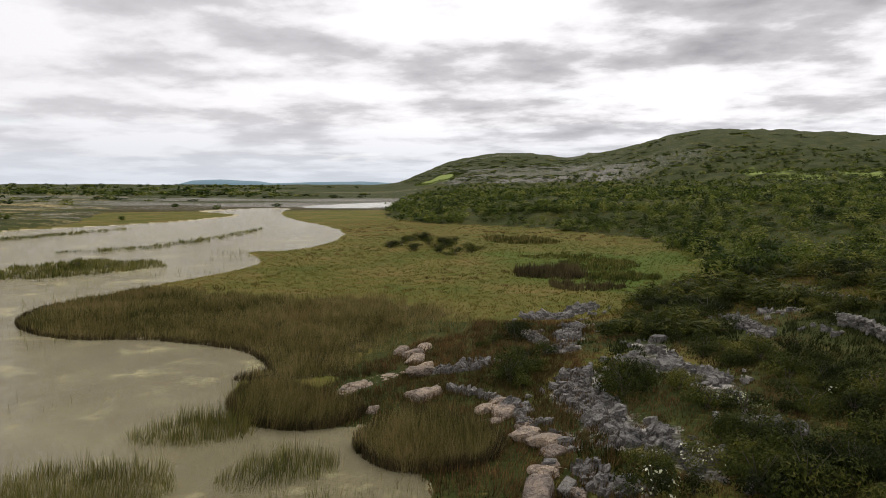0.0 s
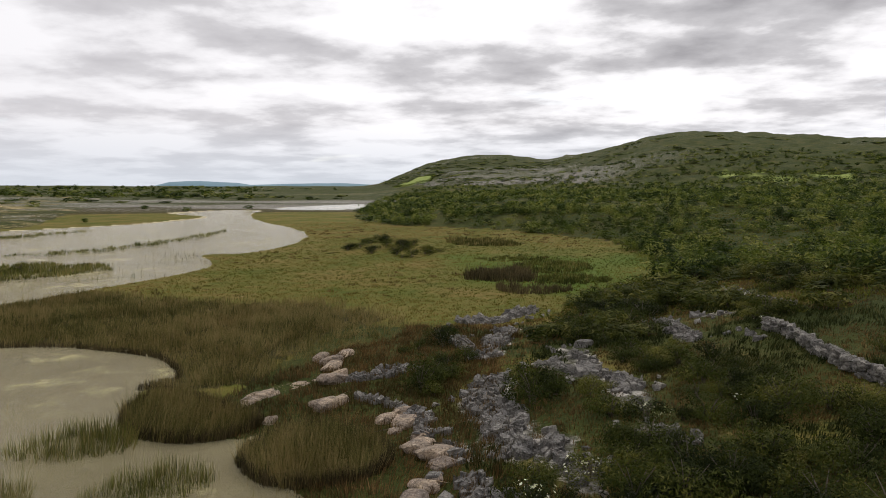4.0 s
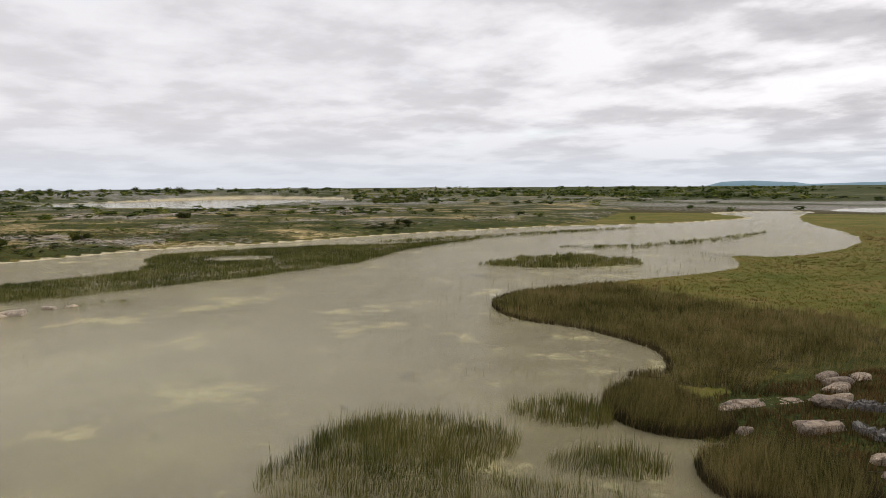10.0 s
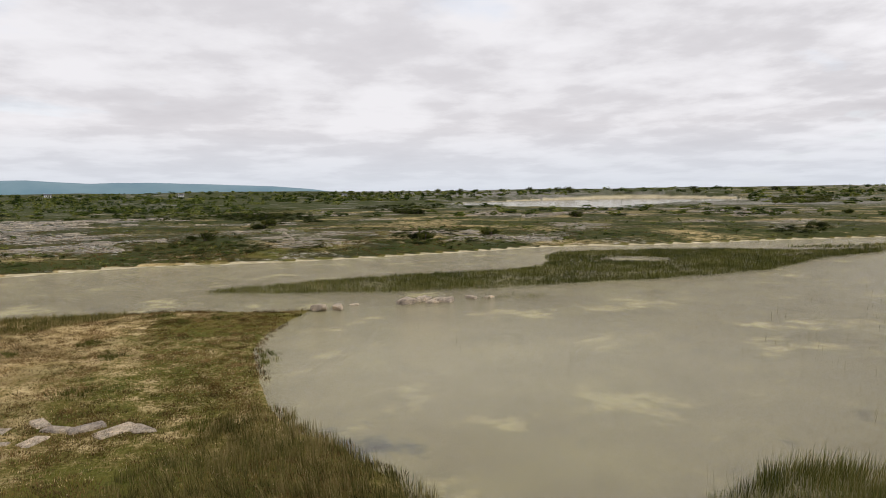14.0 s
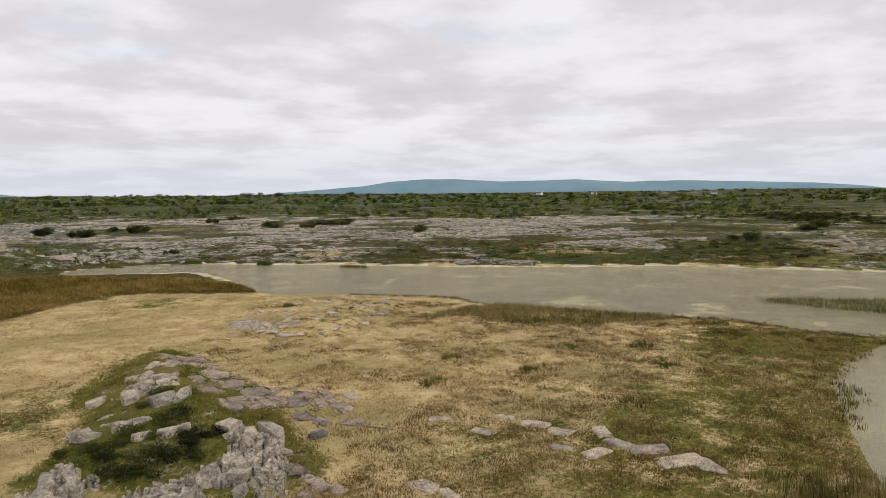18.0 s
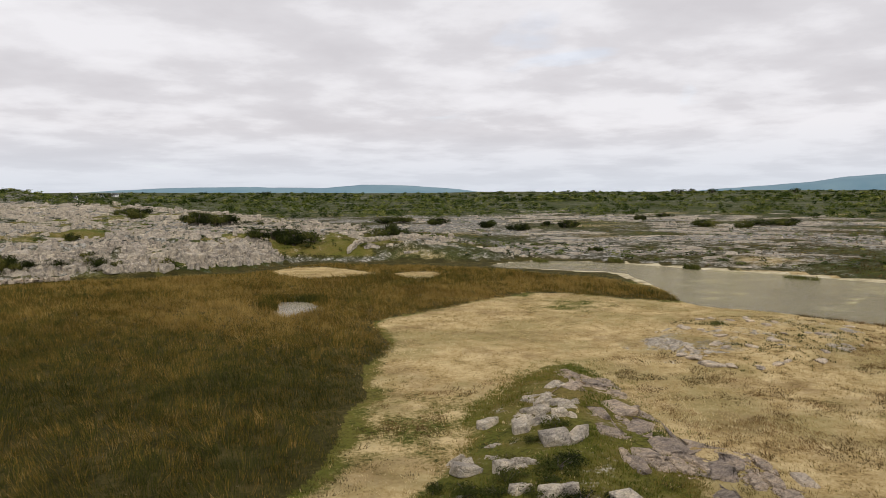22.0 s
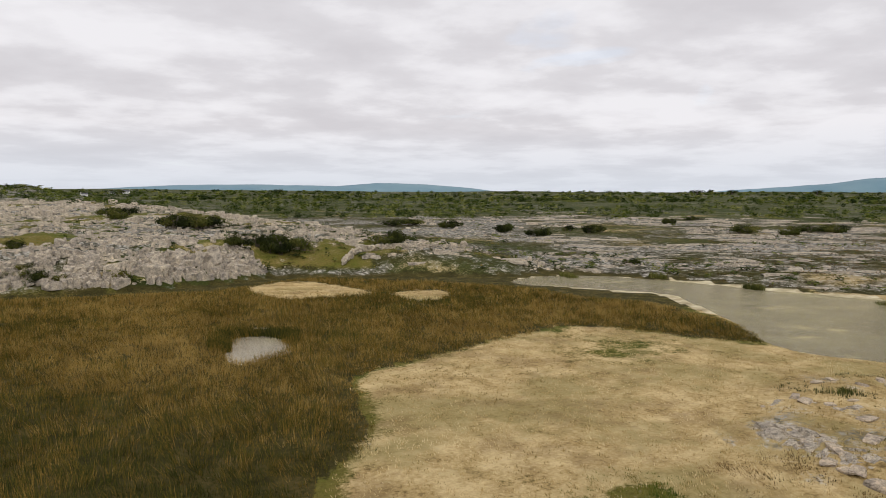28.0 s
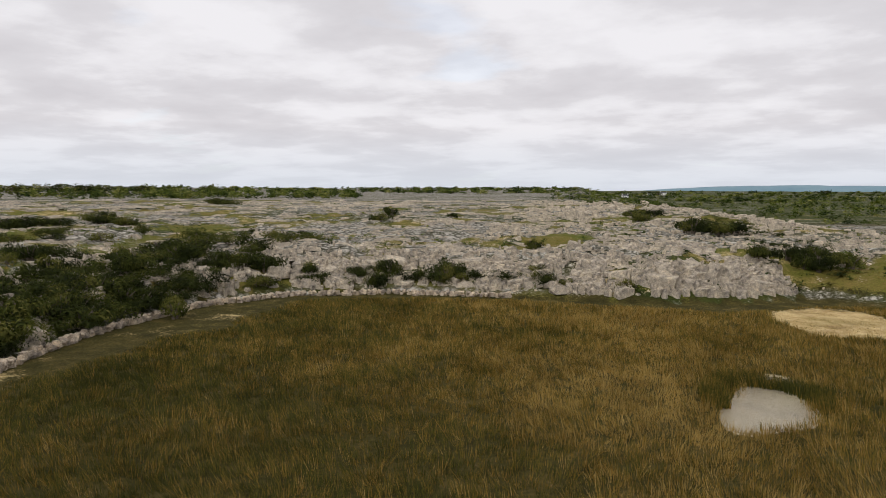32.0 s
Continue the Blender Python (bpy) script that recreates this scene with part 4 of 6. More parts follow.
def sheet(name, outline, grow, mat, label, z=0.0):
    p = rounded(outline, 3)
    c = p.mean(0)
    bm = bmesh.new()
    nxt, prv = np.roll(p, -1, 0), np.roll(p, 1, 0)
    t = nxt - prv
    area = np.sum(p[:, 0] * nxt[:, 1] - nxt[:, 0] * p[:, 1])
    nrm = np.stack([t[:, 1], -t[:, 0]], 1) / (np.linalg.norm(t, axis=1)[:, None] + 1e-9) * (1 if area > 0 else -1)
    f = bm.faces.new([bm.verts.new((*(a + n * grow), z)) for a, n in zip(p, nrm)])
    if f.normal.z < 0 or area < 0:
        f.normal_flip()
    bmesh.ops.triangulate(bm, faces=[f])
    me = bpy.data.meshes.new(name)
    bm.to_mesh(me)
    bm.free()
    me.materials.append(mat)
    return tagged(new(name, me), label, "water", kind="structure")


sheet("lake_water", LAKE, 1.2, lake_mat, "shallow turbid marl lake with pale bed patches")
sheet("pond_water", POND, 0.8, pond_mat, "small pale pool in the reed bed")
sheet("far_water", FAR_LAKE_NORTH, 4.0, far_water_mat, "distant bright strip of lake water")
sheet("far_water", FAR_LAKE_WEST, 8.0, far_water_mat, "distant bright lake beyond the limestone bank")

rng = np.random.default_rng(7)


def along(line, stepm):
    p = np.array(line, float)
    seg = np.linalg.norm(np.diff(p, axis=0), axis=1)
    s = np.concatenate([[0], np.cumsum(seg)])
    q = np.arange(0, s[-1], stepm)
    return np.interp(q, s, p[:, 0]), np.interp(q, s, p[:, 1]), q


def scatter(poly, per_m2, wob=0.8, keep=None, smooth=3):
    """Random points inside an outline, with ragged edges."""
    p = np.array(poly, float)
    lo, hi = p.min(0) - 2, p.max(0) + 2
    n = int((hi - lo).prod() * per_m2)
    x, y = rng.uniform(lo[0], hi[0], n), rng.uniform(lo[1], hi[1], n)
    ok = inside(poly, x, y, 20, wob, smooth) > 0
    if keep is not None:
        ok &= keep(x, y)
    return x[ok], y[ok]


def stalks(name, x, y, z, tall, wide, lean, mat, label, category, tint, away=None, flop=0.12):
    """Many single blades in one object. away: the way each leans from its tuft."""
    n = len(x)
    a, b = rng.uniform(0, 2 * np.pi, n), rng.uniform(0, 2 * np.pi, n)
    l = lean * rng.random(n) * tall
    lx, ly = (np.cos(b) * l, np.sin(b) * l) if away is None else (away[0] * l, away[1] * l)
    off = np.stack([np.cos(a) * wide * 0.5, np.sin(a) * wide * 0.5, np.zeros(n)], 1)
    base = np.stack([x, y, z - 0.05], 1)
    tip = base + np.stack([lx + flop * tall, ly - 0.5 * flop * tall, tall], 1)
    v = np.stack([base - off, base + off, tip], 1).reshape(-1, 3)
    me = fast_mesh(name, v, np.arange(3 * n).reshape(-1, 3), mat)
    at = me.attributes.new("tint", "FLOAT", "POINT")
    at.data.foreach_set("value", np.repeat(tint, 3).astype(np.float32))
    return tagged(new(name, me), label, category, kind="stuff")


def dist_path(x, y):
    """Distance from the flown line."""
    p = np.array([(0, 0), (8.5, 2), (0, -1), (-9, -6), (-19, -18), (-31, -42)], float)
    best = np.full(np.shape(x), 1e9)
    for (ax, ay), (bx, by) in zip(p[:-1], p[1:]):
        t = np.clip(((x - ax) * (bx - ax) + (y - ay) * (by - ay)) / ((bx - ax) ** 2 + (by - ay) ** 2), 0, 1)
        best = np.minimum(best, np.hypot(x - ax - t * (bx - ax), y - ay - t * (by - ay)))
    return best


def tufted(name, cx, cy, count, spread, tall, wide, lean, mat, label, category, hue=(14.0, 0.0), rough=0.16, drift=None):
    """Tufts of blades: each tuft has its own height and hue; hues drift over the ground."""
    k = len(cx)
    cz = np.maximum(height(cx, cy), -0.35)
    ct = 0.5 + hue[1] + (0.42 if len(hue) < 3 else hue[2]) * fbm(cx, cy, hue[0], 3, 91) + 0.22 * fbm(cx, cy, 2.2, 2, 92) + rough * rng.standard_normal(k)
    if drift is not None:
        ct = ct + drift(cx, cy)
    a, q = rng.uniform(0, 2 * np.pi, (k, count)), np.sqrt(rng.random((k, count)))
    comb = 2.4 * np.pi * fbm(cx, cy, 6.0, 2, 94)
    x, y = cx[:, None] + np.cos(a) * q * spread, cy[:, None] + np.sin(a) * q * spread
    t = (tall * np.ones(k))[:, None] * rng.uniform(0.65, 1.15, (k, count)) * (1.1 - 0.3 * q)
    w = (wide * np.ones(k))[:, None] * rng.uniform(0.7, 1.3, (k, count))
    return stalks(name, x.ravel(), y.ravel(), np.repeat(cz, count), t.ravel(), w.ravel(), lean, mat, label, category, np.repeat(ct, count), ((0.6 * np.cos(a) + 0.7 * np.cos(comb)[:, None]).ravel(), (0.6 * np.sin(a) + 0.7 * np.sin(comb)[:, None]).ravel()))


def reed_bed(poly, per_m2, tall, mat, label, name="reed_bed", holes=(), wob=0.8, width=0.045, thin=None, count=9, spread=0.3, hue=(14.0, 0.0), lean=0.4, fade=0.0, drift=None):
    x, y = scatter(poly, per_m2 / count, wob)
    for h in holes:
        ok = inside(h, x, y, 20, 1.0) < 0.2
        x, y = x[ok], y[ok]
    d = dist_path(x, y)
    ok = rng.random(len(x)) < np.clip(60 / np.maximum(d, 1), 0.22, 1)
    if thin is not None:
        ok &= rng.random(len(x)) < thin(x, y)
    x, y, d = x[ok], y[ok], d[ok]
    t = np.maximum(tall * (1 + 0.35 * fbm(x, y, 5, 3, 71) + 0.26 * rng.standard_normal(len(x))), 0.25)
    if fade:
        t = t * (0.4 + 0.6 * step(0, fade, inside(poly, x, y, 20, wob)))
    return tufted(name, x, y, count, spread * np.clip(d / 70, 1, 2).mean(), t, width * np.clip(d / 60, 0.8, 3.0), lean, mat, label, "reeds", hue, 0.22, drift)


reed_bed(SOUTH_BED, 70, 0.7, reed_mat, "broad bed of russet and green reeds", holes=(POND, STRAW_A, STRAW_B), hue=(18.0, -0.22), drift=lambda x, y: 0.38 * step(-48, -90, y) + 0.10 * step(-20, -45, x) * step(-62, -90, y) - 0.12 * step(-46, -22, x) * step(-105, -85, y) - 0.22 * step(-60, -76, x) - 0.16 * step(-40, -15, x) * step(-50, -62, y), width=0.038, lean=0.85, fade=3.5, wob=1.8)
reed_bed(PENINSULA, 66, 0.9, reed_green_mat, "dark green-brown reeds on the peninsula", lean=0.6, hue=(8.0, 0.20), thin=lambda x, y: np.where(inside(LAKE, x, y, 40) > -7, 1.0, np.clip(0.12 + inside(PENINSULA, x, y, 20, 3.0) / 9, 0.08, 1)))
reed_bed(CLUMP_A, 130, 1.25, reed_green_mat, "rounded stand of dark reeds in the water", "reed_clump", wob=0.2, lean=0.55, width=0.042, spread=0.22, hue=(2.5, 0.16))
reed_bed(CLUMP_B, 140, 1.3, reed_green_mat, "rounded stand of dark reeds beside the rocks", "reed_clump", wob=0.2, lean=0.55, width=0.042, spread=0.22, hue=(2.5, 0.14))
reed_bed(SPIT_FRINGE, 60, 0.9, reed_green_mat, "olive reeds along the spit's shore", "reed_fringe", wob=0.5)
reed_bed(SPIT_REEDS, 60, 0.65, reed_green_mat, "olive green reeds at the edge of the spit", "reed_fringe", wob=2.4, width=0.05, hue=(5.0, 0.16), lean=0.6)
reed_bed(SEDGE_A, 130, 1.2, sedge_mat, "thin green rushes standing in shallow water", "rush_clump", thin=lambda x, y: np.clip(1.4 - np.hypot((x + 16.0) / 10.0, (y - 28.5) / 8.0) + 0.6 * fbm(x, y, 4, 3, 73), 0.12, 1), count=6, hue=(6, 0.06))
reed_bed(SEDGE_B, 90, 1.2, sedge_mat, "thin green rushes standing in shallow water", "rush_clump", count=6)
reed_bed(SEDGE_C, 90, 1.2, sedge_mat, "thin green rushes standing in shallow water", "rush_clump", count=6)
reed_bed(ISLE_NORTH, 40, 1.0, sedge_mat, "low reedy island in the lake", "reed_island", wob=2.0, width=0.07, hue=(10, 0.2))
reed_bed(LONG_BED, 130, 0.8, sedge_mat, "long green bed of rushes in the lake", "rush_bed", holes=(RING_POOL,), wob=1.0, width=0.045, spread=0.45, hue=(14, -0.06), lean=0.3)
reed_bed(ISLET, 25, 0.6, sedge_mat, "grassy islet beside pale stones", "reed_island", width=0.07)
reed_bed(NORTH_STRIP, 16, 0.9, sedge_mat, "narrow strip of rushes in the lake", "rush_bed", wob=2.0, width=0.08)
reed_bed(SHORE_STRIP, 20, 0.9, sedge_mat, "rushes along the far shore", "rush_bed", wob=2.0, width=0.08)
reed_bed(MARSH_A, 30, 0.7, sedge_mat, "fresh green rushes in the wet meadow", "rush_bed", wob=2.0, width=0.07, hue=(14, -0.2))
reed_bed(MARSH_E, 34, 0.7, sedge_mat, "fresh green rushes in the wet meadow", "rush_bed", wob=2.0, width=0.07, hue=(14, -0.12))
reed_bed(MARSH_F, 20, 0.6, sedge_mat, "narrow belt of green rushes in the meadow", "rush_bed", wob=2.0, width=0.07, hue=(14, -0.1))
reed_bed(MARSH_B, 50, 1.3, rim_mat, "brown reed patch in the meadow", "reed_bed", wob=1.0, width=0.06, hue=(14, 0.2))
reed_bed(MARSH_D, 40, 0.9, rim_mat, "brown reed patch in the meadow", "reed_bed", wob=1.5, width=0.06, hue=(14, 0.3))
reed_bed(MARSH_C, 18, 0.9, reed_green_mat, "dark rushes at the meadow's edge", "rush_bed", wob=2.0, width=0.1, hue=(14, -0.1))


def reed_rim(outline, tall, per_m, label, keep=None):
    """Stems packed along a stand's outer edge, coloured dark brown for its shaded front."""
    p = rounded(outline, 4)
    x, y, q = along(list(map(tuple, p)) + [tuple(p[0])], 1.0 / per_m)
    x, y = x + rng.normal(0, 0.16, len(x)), y + rng.normal(0, 0.16, len(x))
    ok = inside(outline, x, y, 20) > -0.12
    if keep is not None:
        ok &= keep(x, y)
    x, y = x[ok], y[ok]
    tufted("reed_rim", x, y, 9, 0.16, tall * rng.uniform(0.6, 1.0, len(x)), 0.035, 0.25, rim_mat, label, "reeds", (4.0, -0.1))


reed_rim(CLUMP_A, 1.15, 26, "dark brown stems painting the shaded front of a reed stand")
reed_rim(CLUMP_B, 1.15, 26, "dark brown stems painting the shaded front of a reed stand")
reed_rim(PENINSULA, 0.85, 14, "dark brown stems painting the shaded reed front along the water's edge", lambda x, y: inside(LAKE, x, y, 30) > -2.0)
# single stems standing in the open shallows along the peninsula
n = 30000
x, y = rng.uniform(-75, 0, n), rng.uniform(22, 170, n)
near = rng.random(n) < 0.16
x, y = np.where(near, rng.uniform(-20, 0, n), x), np.where(near, rng.uniform(22, 38, n), y)
d = inside(LAKE, x, y, 40)
ok = (d > 0.3) & (rng.random(n) < np.exp(-d / 7.0) * np.clip(0.35 + 1.2 * fbm(x, y, 9, 3, 77), 0, 1))
x, y, d = x[ok], y[ok], dist_path(x[ok], y[ok])
stalks("reed_stems", x, y, np.full(len(x), -0.2), 0.7 + 0.6 * rng.random(len(x)), 0.035 * np.clip(d / 50, 0.8, 2.5), 0.2, reed_green_mat, "scattered single reed stems standing in shallow water", "reeds", rng.uniform(0.2, 0.9, len(x)))
q, a = rng.uniform(0.2, 1.7, 420), rng.uniform(-0.3, np.pi + 0.3, 420)
tufted("reed_clump", -45.7 + (2.9 + q) * np.cos(a + np.pi), -94.2 + (4.6 + q) * np.sin(a + np.pi), 14, 0.3, 1.35, 0.055, 0.35, reed_mat, "tall dark reeds round the far rim of the pool", "reeds", (6.0, -0.28))


def r_of(x, y):
    return np.hypot(x - CX, y - CY)



# ---- shrubs ----
def leaf_cloud(n, rx, ry, rz, size, seed, lobes=7):
    """Leaf quads on and in several overlapping lobes: arrays of corners and faces."""
    g = np.random.default_rng(seed)
    c = g.normal(0, 0.42, (lobes, 3)) * (rx, ry, rz * 0.55) + (0, 0, rz * 0.95)
    s = g.uniform(0.38, 0.62, lobes)
    k = g.integers(0, lobes, n)
    d = g.standard_normal((n, 3))
    d /= np.linalg.norm(d, axis=1)[:, None]
    p = c[k] + d * (s[k] * g.uniform(0.55, 1.05, n) ** 0.6)[:, None] * (rx, ry, rz)
    p[:, 2] = np.maximum(p[:, 2], 0.06)
    nrm = d + (0, 0, 0.7) + 0.38 * g.standard_normal((n, 3))
    u = np.cross(nrm, g.standard_normal((n, 3)) + 1e-3)
    u /= np.linalg.norm(u, axis=1)[:, None]
    w = np.cross(nrm, u)
    w /= np.linalg.norm(w, axis=1)[:, None]
    sz = size * g.uniform(0.6, 1.4, n)[:, None]
    v = np.stack([p - u * sz, p + w * sz * 0.6, p + u * sz, p - w * sz * 0.6], 1).reshape(-1, 3)
    return v, np.arange(4 * n).reshape(-1, 4)


def stem_mesh(name, n, tall, spread, seed, thick=0.05):
    g = np.random.default_rng(seed)
    vs, fs = [], []
    for _ in range(n):
        a, s = g.uniform(0, 2 * np.pi), g.uniform(0.3, 1.0) * spread
        top = np.array([math.cos(a) * s, math.sin(a) * s, tall * g.uniform(0.7, 1.0)])
        mid = top * (0.35, 0.35, 0.55)
        rows = []
        for q, w in ((np.array([0.06 * math.cos(a), 0.06 * math.sin(a), -0.15]), thick), (mid, thick * 0.7), (top, thick * 0.25)):
            for k in range(4):
                rows.append(q + (w * math.cos(k * math.pi / 2), w * math.sin(k * math.pi / 2), 0))
        o = len(vs)
        vs += rows
        for l in range(2):
            for k in range(4):
                fs.append((o + 4 * l + k, o + 4 * l + (k + 1) % 4, o + 4 * l + 4 + (k + 1) % 4, o + 4 * l + 4 + k))
    return fast_mesh(name, np.array(vs), np.array(fs), bark_mat)


def make_shrub(name, seed, tall, wide, leaves, size, mat, label, category="shrub", blossom=0, group="hazel scrub"):
    ob = tagged(new(name), label, category, group)
    part("trunk", stem_mesh("trunk", 6, tall * 0.8, wide * 0.35, seed), ob)
    v = leaf_cloud(leaves, wide * 0.5, wide * 0.5, tall * 0.5, size, seed, 10)[0].reshape(-1, 4, 3)[:, :3].reshape(-1, 3)
    part("crown", fast_mesh("crown", v, np.arange(len(v)).reshape(-1, 3), mat), ob)
    if blossom:
        v, f = leaf_cloud(blossom, wide * 0.5, wide * 0.5, tall * 0.56, 0.09, seed + 1)
        part("blossom", fast_mesh("blossom", v, f, blossom_mat), ob, "sprays of white blossom")
    return ob


def stand(ob, x, y, scale=1.0, sink=0.05):
    z = float(height(x, y)[0])
    ob.matrix_basis = pose(x, y, z - sink, 0, 0, rng.uniform(0, 360)) @ Matrix.Diagonal((scale, scale, scale * rng.uniform(0.85, 1.1), 1))


KINDS = [make_shrub("hazel_shrub", 100 + k, 1.5 + 0.25 * (k % 3), 2.6 + 0.4 * (k % 4), 1250, 0.095, leaf_mat, "low spreading green hazel shrub among limestone") for k in range(6)]


used = set()


def plant(kinds, spots, lo=0.7, hi=1.3, rise=1.0):
    """Shrubs at the given spots; the first ones are the models themselves."""
    xs, ys = np.array([s[0] for s in spots]), np.array([s[1] for s in spots])
    zs = height(xs, ys)
    for x, y, z in zip(xs, ys, zs):
        k = kinds[int(rng.integers(len(kinds)))]
        s = float(rng.uniform(lo, hi))
        m = pose(float(x), float(y), float(z) - 0.06, 0, 0, float(rng.uniform(0, 360)))
        ob = k if k.name not in used else copy_thing(k, m)
        used.add(k.name)
        ob.matrix_basis = m
        ob.scale = (s, s, s * rise * float(rng.uniform(0.75, 1.2)))


# scrub on the near eastern slope, thicker upslope, leaving the rock ribs open
spots = []
for count, outline in THICKETS:
    x, y = scatter(outline, 1.2, 1.0)
    bare = ribs(x, y) < -0.7
    spots += list(zip(x[bare], y[bare]))[:count]
n = 1600
sx, sy = rng.uniform(7, 54, n), rng.uniform(26, 110, n)
rib = ribs(sx, sy)
ok = (rib < -1.4) & (sx > meadow_edge(sy) + 1) & (fbm(sx, sy, 9, 3, 49) > -0.05) & (np.hypot(sx - 8, sy) > 24)
loose = list(zip(sx[ok], sy[ok]))
plant(KINDS, (spots + loose)[:235], 0.5, 1.2, 1.1)
MORE = [q for q in loose[90:] if q[1] > 60][:170]


def scrub_stuff(name, x, y, tall, wide, leaves, size, mat, label):
    """Far shrubs as one object of leaf clumps."""
    z = height(x, y)
    vs, hue = [], []
    for k in range(5):
        sel = np.arange(len(x)) % 5 == k
        if not sel.any():
            continue
        v0 = leaf_cloud(leaves, 0.5, 0.5, 0.5, 0.17 * size, 300 + k, 5)[0].reshape(-1, 4, 3)[:, :3].reshape(-1, 3)
        a = rng.uniform(0, 2 * np.pi, sel.sum())
        ca, sa = np.cos(a)[:, None], np.sin(a)[:, None]
        w, t = wide[sel][:, None], tall[sel][:, None]
        vx = x[sel][:, None] + (v0[None, :, 0] * ca - v0[None, :, 1] * sa) * w
        vy = y[sel][:, None] + (v0[None, :, 0] * sa + v0[None, :, 1] * ca) * w
        vz = z[sel][:, None] - 0.1 + v0[None, :, 2] * t
        vs.append(np.stack([vx, vy, vz], -1).reshape(-1, 3))
        hue.append(np.repeat(rng.random(sel.sum()), vx.shape[1]))
    v = np.concatenate(vs)
    me = fast_mesh(name, v, np.arange(len(v)).reshape(-1, 3), mat)
    at = me.attributes.new("tint", "FLOAT", "POINT")
    at.data.foreach_set("value", np.concatenate(hue).astype(np.float32))
    return tagged(new(name, me), label, "scrub", kind="stuff")


def far_points(n, az0, az1, r0, r1, test):
    """Random spots in a sector, thinned with distance."""
    az = np.radians(rng.uniform(az0, az1, n))
    r = r0 * (r1 / r0) ** rng.random(n)
    x, y = CX - np.sin(az) * r, CY + np.cos(az) * r
    ok = test(survey(x, y), x, y)
    return x[ok], y[ok], r[ok]


mx, my = np.array([q[0] for q in MORE]), np.array([q[1] for q in MORE])
scrub_stuff("hazel_scrub", mx, my, rng.uniform(1.2, 2.8, len(mx)), rng.uniform(2.2, 4.2, len(mx)), 110, 0.6, leaf_mat, "hazel scrub between the rock ribs")
slope = lambda s, x, y: (s["east"] > 2) & (s["hill"] < 60) & (rng.random(len(x)) < 0.58 + 1.3 * fbm(x, y, 14, 3, 81)) & ((x > 52) | (y > 96))
x, y, r = far_points(7000, -44, 8, 85, 290, slope)
scrub_stuff("hazel_scrub", x, y, rng.uniform(1.4, 4.6, len(x)), rng.uniform(2.4, 6.4, len(x)), 130, 0.5, far_leaf_mat, "dense green hazel scrub on the lower slope")
x, y, r = far_points(11000, -44, 8, 280, 1100, slope)
scrub_stuff("hazel_scrub", x, y, rng.uniform(1.8, 3.8, len(x)) * np.clip(r / 350, 1, 1.5), rng.uniform(3.0, 6.5, len(x)) * np.clip(r / 300, 1, 1.8), 30, 1.0, far_leaf_mat, "dense green hazel scrub rising to the hill")
x, y, r = far_points(8200, 72, 226, 200, 1500, lambda s, x, y: (s["green_far"] > 0.3) & (s["wet"] < -4) & (rng.random(len(x)) < 0.62 + 1.7 * fbm(x * 0.5, y * 0.8, 45, 4, 83)))
scrub_stuff("hazel_scrub", x, y, rng.uniform(1.4, 4.2, len(x)) * np.clip(r / 400, 1, 1.5), rng.uniform(2.5, 6.5, len(x)) * np.clip(r / 300, 1, 2.0), 34, 0.95, far_leaf_mat, "belt of green hazel scrub beyond the limestone")
x, y, r = far_points(2600, 5, 110, 330, 2200, lambda s, x, y: (s["wet"] < -4) & (rng.random(len(x)) < 0.16 + 1.1 * fbm(x * 0.4, y, 70, 3, 85)))
scrub_stuff("hedge_scrub", x, y, rng.uniform(1.5, 3.2, len(x)) * np.clip(r / 500, 1, 1.6), rng.uniform(4.0, 9.0, len(x)) * np.clip(r / 400, 1, 2.0), 22, 1.8, far_leaf_mat, "dark hedges and thickets on the far plain")
x, y, r = far_points(13000, 30, 226, 125, 420, lambda s, x, y: (s["rockland"] > 2) & (s["green_far"] < 0.6) & (rng.random(len(x)) < 0.10 * s["south"] + 0.20 * (1 - s["south"]) + 1.0 * fbm(x, y, 22, 3, 87)))
scrub_stuff("low_scrub", x, y, rng.uniform(0.4, 1.3, len(x)), rng.uniform(1.0, 3.4, len(x)), 24, 1.1, far_leaf_mat, "low bushes in the hollows of the limestone pavement")
x, y, r = far_points(3800, 12, 226, 1000, 2100, lambda s, x, y: (s["wet"] < -6) & (rng.random(len(x)) < 0.70 + 0.8 * fbm(x, y, 130, 3, 89)) & ((s["az"] < 172) | (s["az"] > 196) | (r_of(x, y) > 1300)))
scrub_stuff("far_trees", x, y, rng.uniform(3.5, 9.5, len(x)), rng.uniform(8.0, 20.0, len(x)), 24, 1.7, far_leaf_mat, "dark line of trees and hedges along the horizon")
x, y, r = far_points(420, 194, 228, 520, 760, lambda s, x, y: rng.random(len(x)) < 0.7 + 0.8 * fbm(x, y, 60, 3, 97))
scrub_stuff("far_trees", x, y, rng.uniform(4.0, 10.0, len(x)), rng.uniform(8.0, 14.0, len(x)), 44, 0.9, far_leaf_mat, "green trees and thickets behind the southern pavement")
x, y, r = far_points(9000, -46, 6, 650, 2100, lambda s, x, y: (s["hill"] > 8) & (s["hill"] < 0.8 * np.interp(np.degrees(np.arctan2(-x, y)), [q[0] for q in CREST], [q[2] for q in CREST])) & (s["field"] < 0.1) & (rng.random(len(x)) < 0.45 + 1.3 * fbm(x * 0.5, y, 70, 3, 95)))
